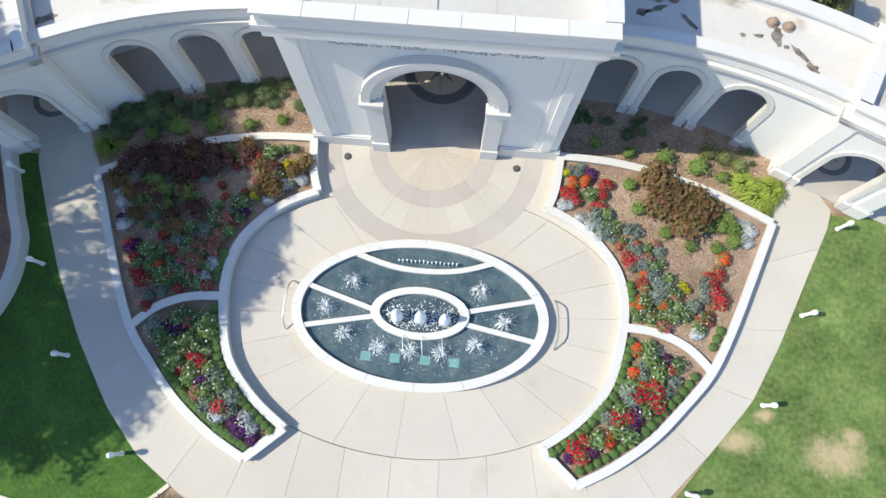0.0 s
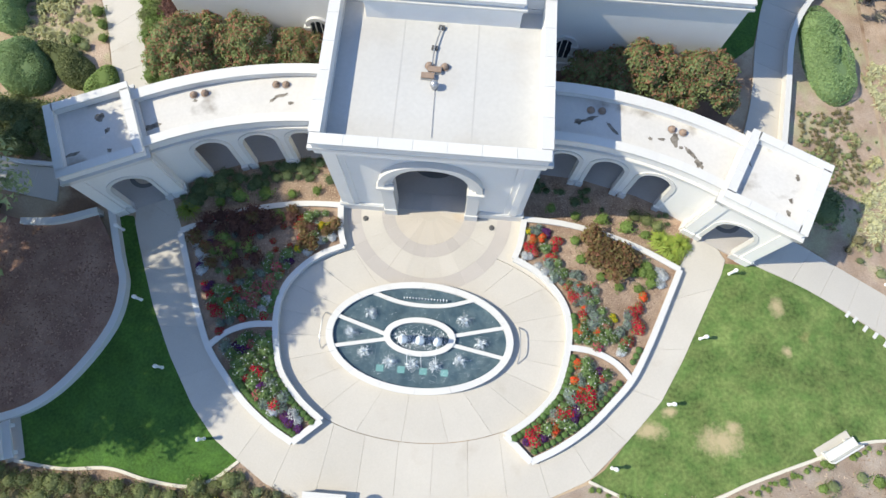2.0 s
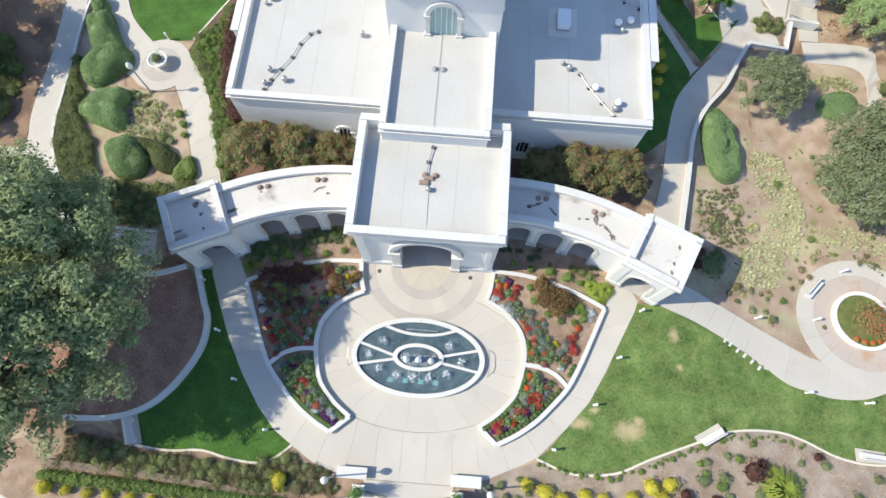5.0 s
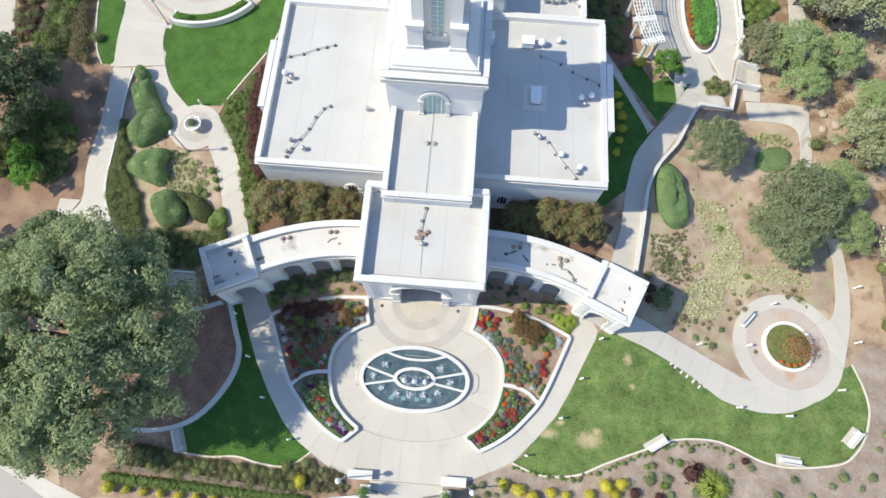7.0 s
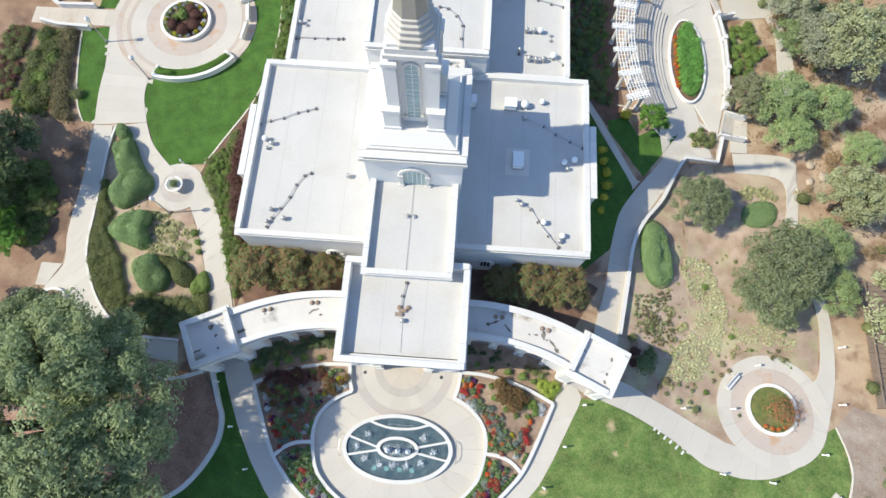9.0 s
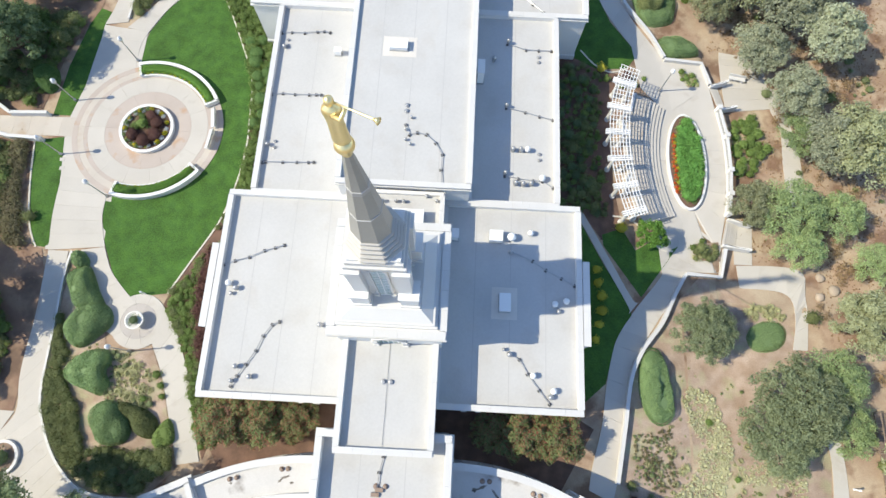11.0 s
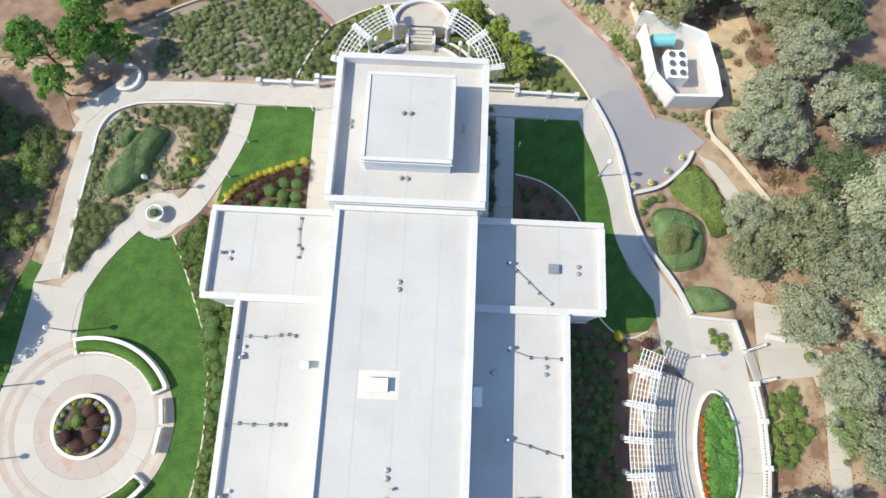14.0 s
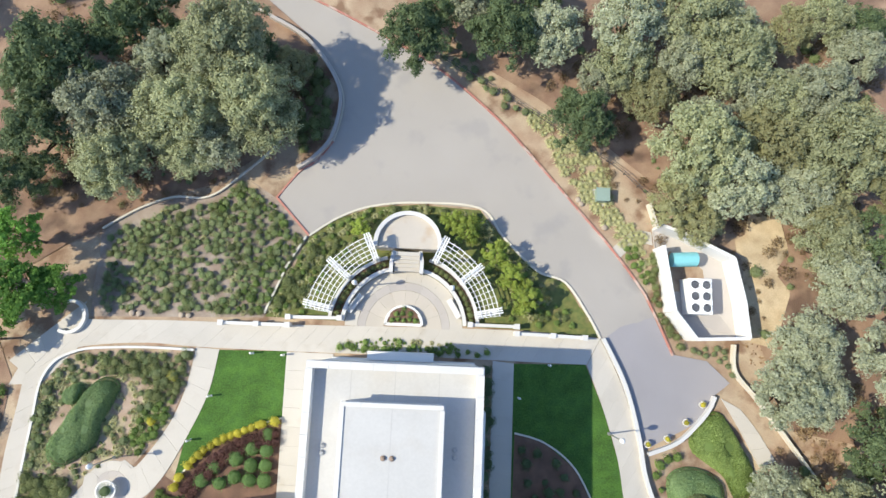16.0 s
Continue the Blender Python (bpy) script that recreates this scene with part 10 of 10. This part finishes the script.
EASTWOOD = [(30, 118), (27, 100), (33, 98), (33, 86), (38, 77), (34, 66), (44, 64), (43, 56), (36, 56), (36, 40), (44, 40), (44, 30), (56, 30), (56, 118)]
litter(EASTWOOD, 14000, 0.28, "leaf_litter", "dry brown leaf litter under the oaks", LITTER)
litter([(-38, 96), (-31, 96), (-27.8, 98.4), (-21, 100), (-15, 106), (-13, 109), (-12, 116), (-20, 121), (-40, 122)], 5000, 0.26, "leaf_litter", "dry brown leaf litter under the oaks", LITTER)
litter([(-50, 14), (-38, 14), (-37.4, 36), (-42, 36), (-42, 66), (-37.5, 67), (-36.5, 80), (-38, 95), (-50, 95)], 6000, 0.26, "leaf_litter", "dry brown leaf litter under the trees", LITTER)


def chips(poly, n, size, off, name, label, material):
    """Loose bark chips lying on a bed."""
    rng = np.random.default_rng(n + len(poly))
    xs, ys = [p[0] for p in poly], [p[1] for p in poly]
    p = np.stack([rng.uniform(min(xs), max(xs), n), rng.uniform(min(ys), max(ys), n), np.zeros(n)], axis=1)
    p = p[[i for i in range(n) if inside(p[i], poly)]]
    p[:, 2] = [ground_z(x, y) + off for x, y, _ in p]
    tagged(quads_ob(name, leaves(rng, p, np.tile([0, 0, 1.0], (len(p), 1)), size, 0.4, 0.3), material), label, "bark mulch", kind="stuff")


for s in (-1, 1):
    chips([(s * x, y) for x, y in UPPER], 6000, 0.11, 0.3, "bark_chips", "loose bark chips on the soil of the flower bed", CHIPS)
    chips([(s * x, y) for x, y in LOWER], 2500, 0.11, 0.3, "bark_chips", "loose bark chips on the soil of the flower bed", CHIPS)
    chips([(s * x, y) for x, y in [(5.4, 12.9), (7.6, 12.7), (10, 12.3), (12.2, 11.6), (14.2, 10.6), (15.4, 12.5), (14.8, 13.4), (12, 14.5), (8.7, 15.3), (5.4, 15.5)]], 7000, 0.11, 0.105, "bark_chips", "pale bark chips before the arcade", CHIPS)
chips([(-18.2, 9), (-17.3, 6.6), (-17.4, 4.4), (-18.8, 2), (-20.4, 0.4), (-22.6, -0.4), (-34, -2), (-36, 6), (-32, 11), (-25.4, 9.9), (-21.4, 9.8), (-19.4, 10.0)], 12000, 0.17, 0.315, "bark_chips", "reddish bark chips and dry leaves on the mound", CHIPS_R)
chips([(9, -2.2), (17.7, -1.3), (24.1, 1.2), (29.5, 1.0), (37.7, -0.1), (41.9, 2.2), (43.4, 7), (44.5, 11.4), (50, 10), (50, -6), (9, -6)], 12000, 0.16, 0.012, "bark_chips", "grey bark chips on the bed along the lawn", CHIPS)
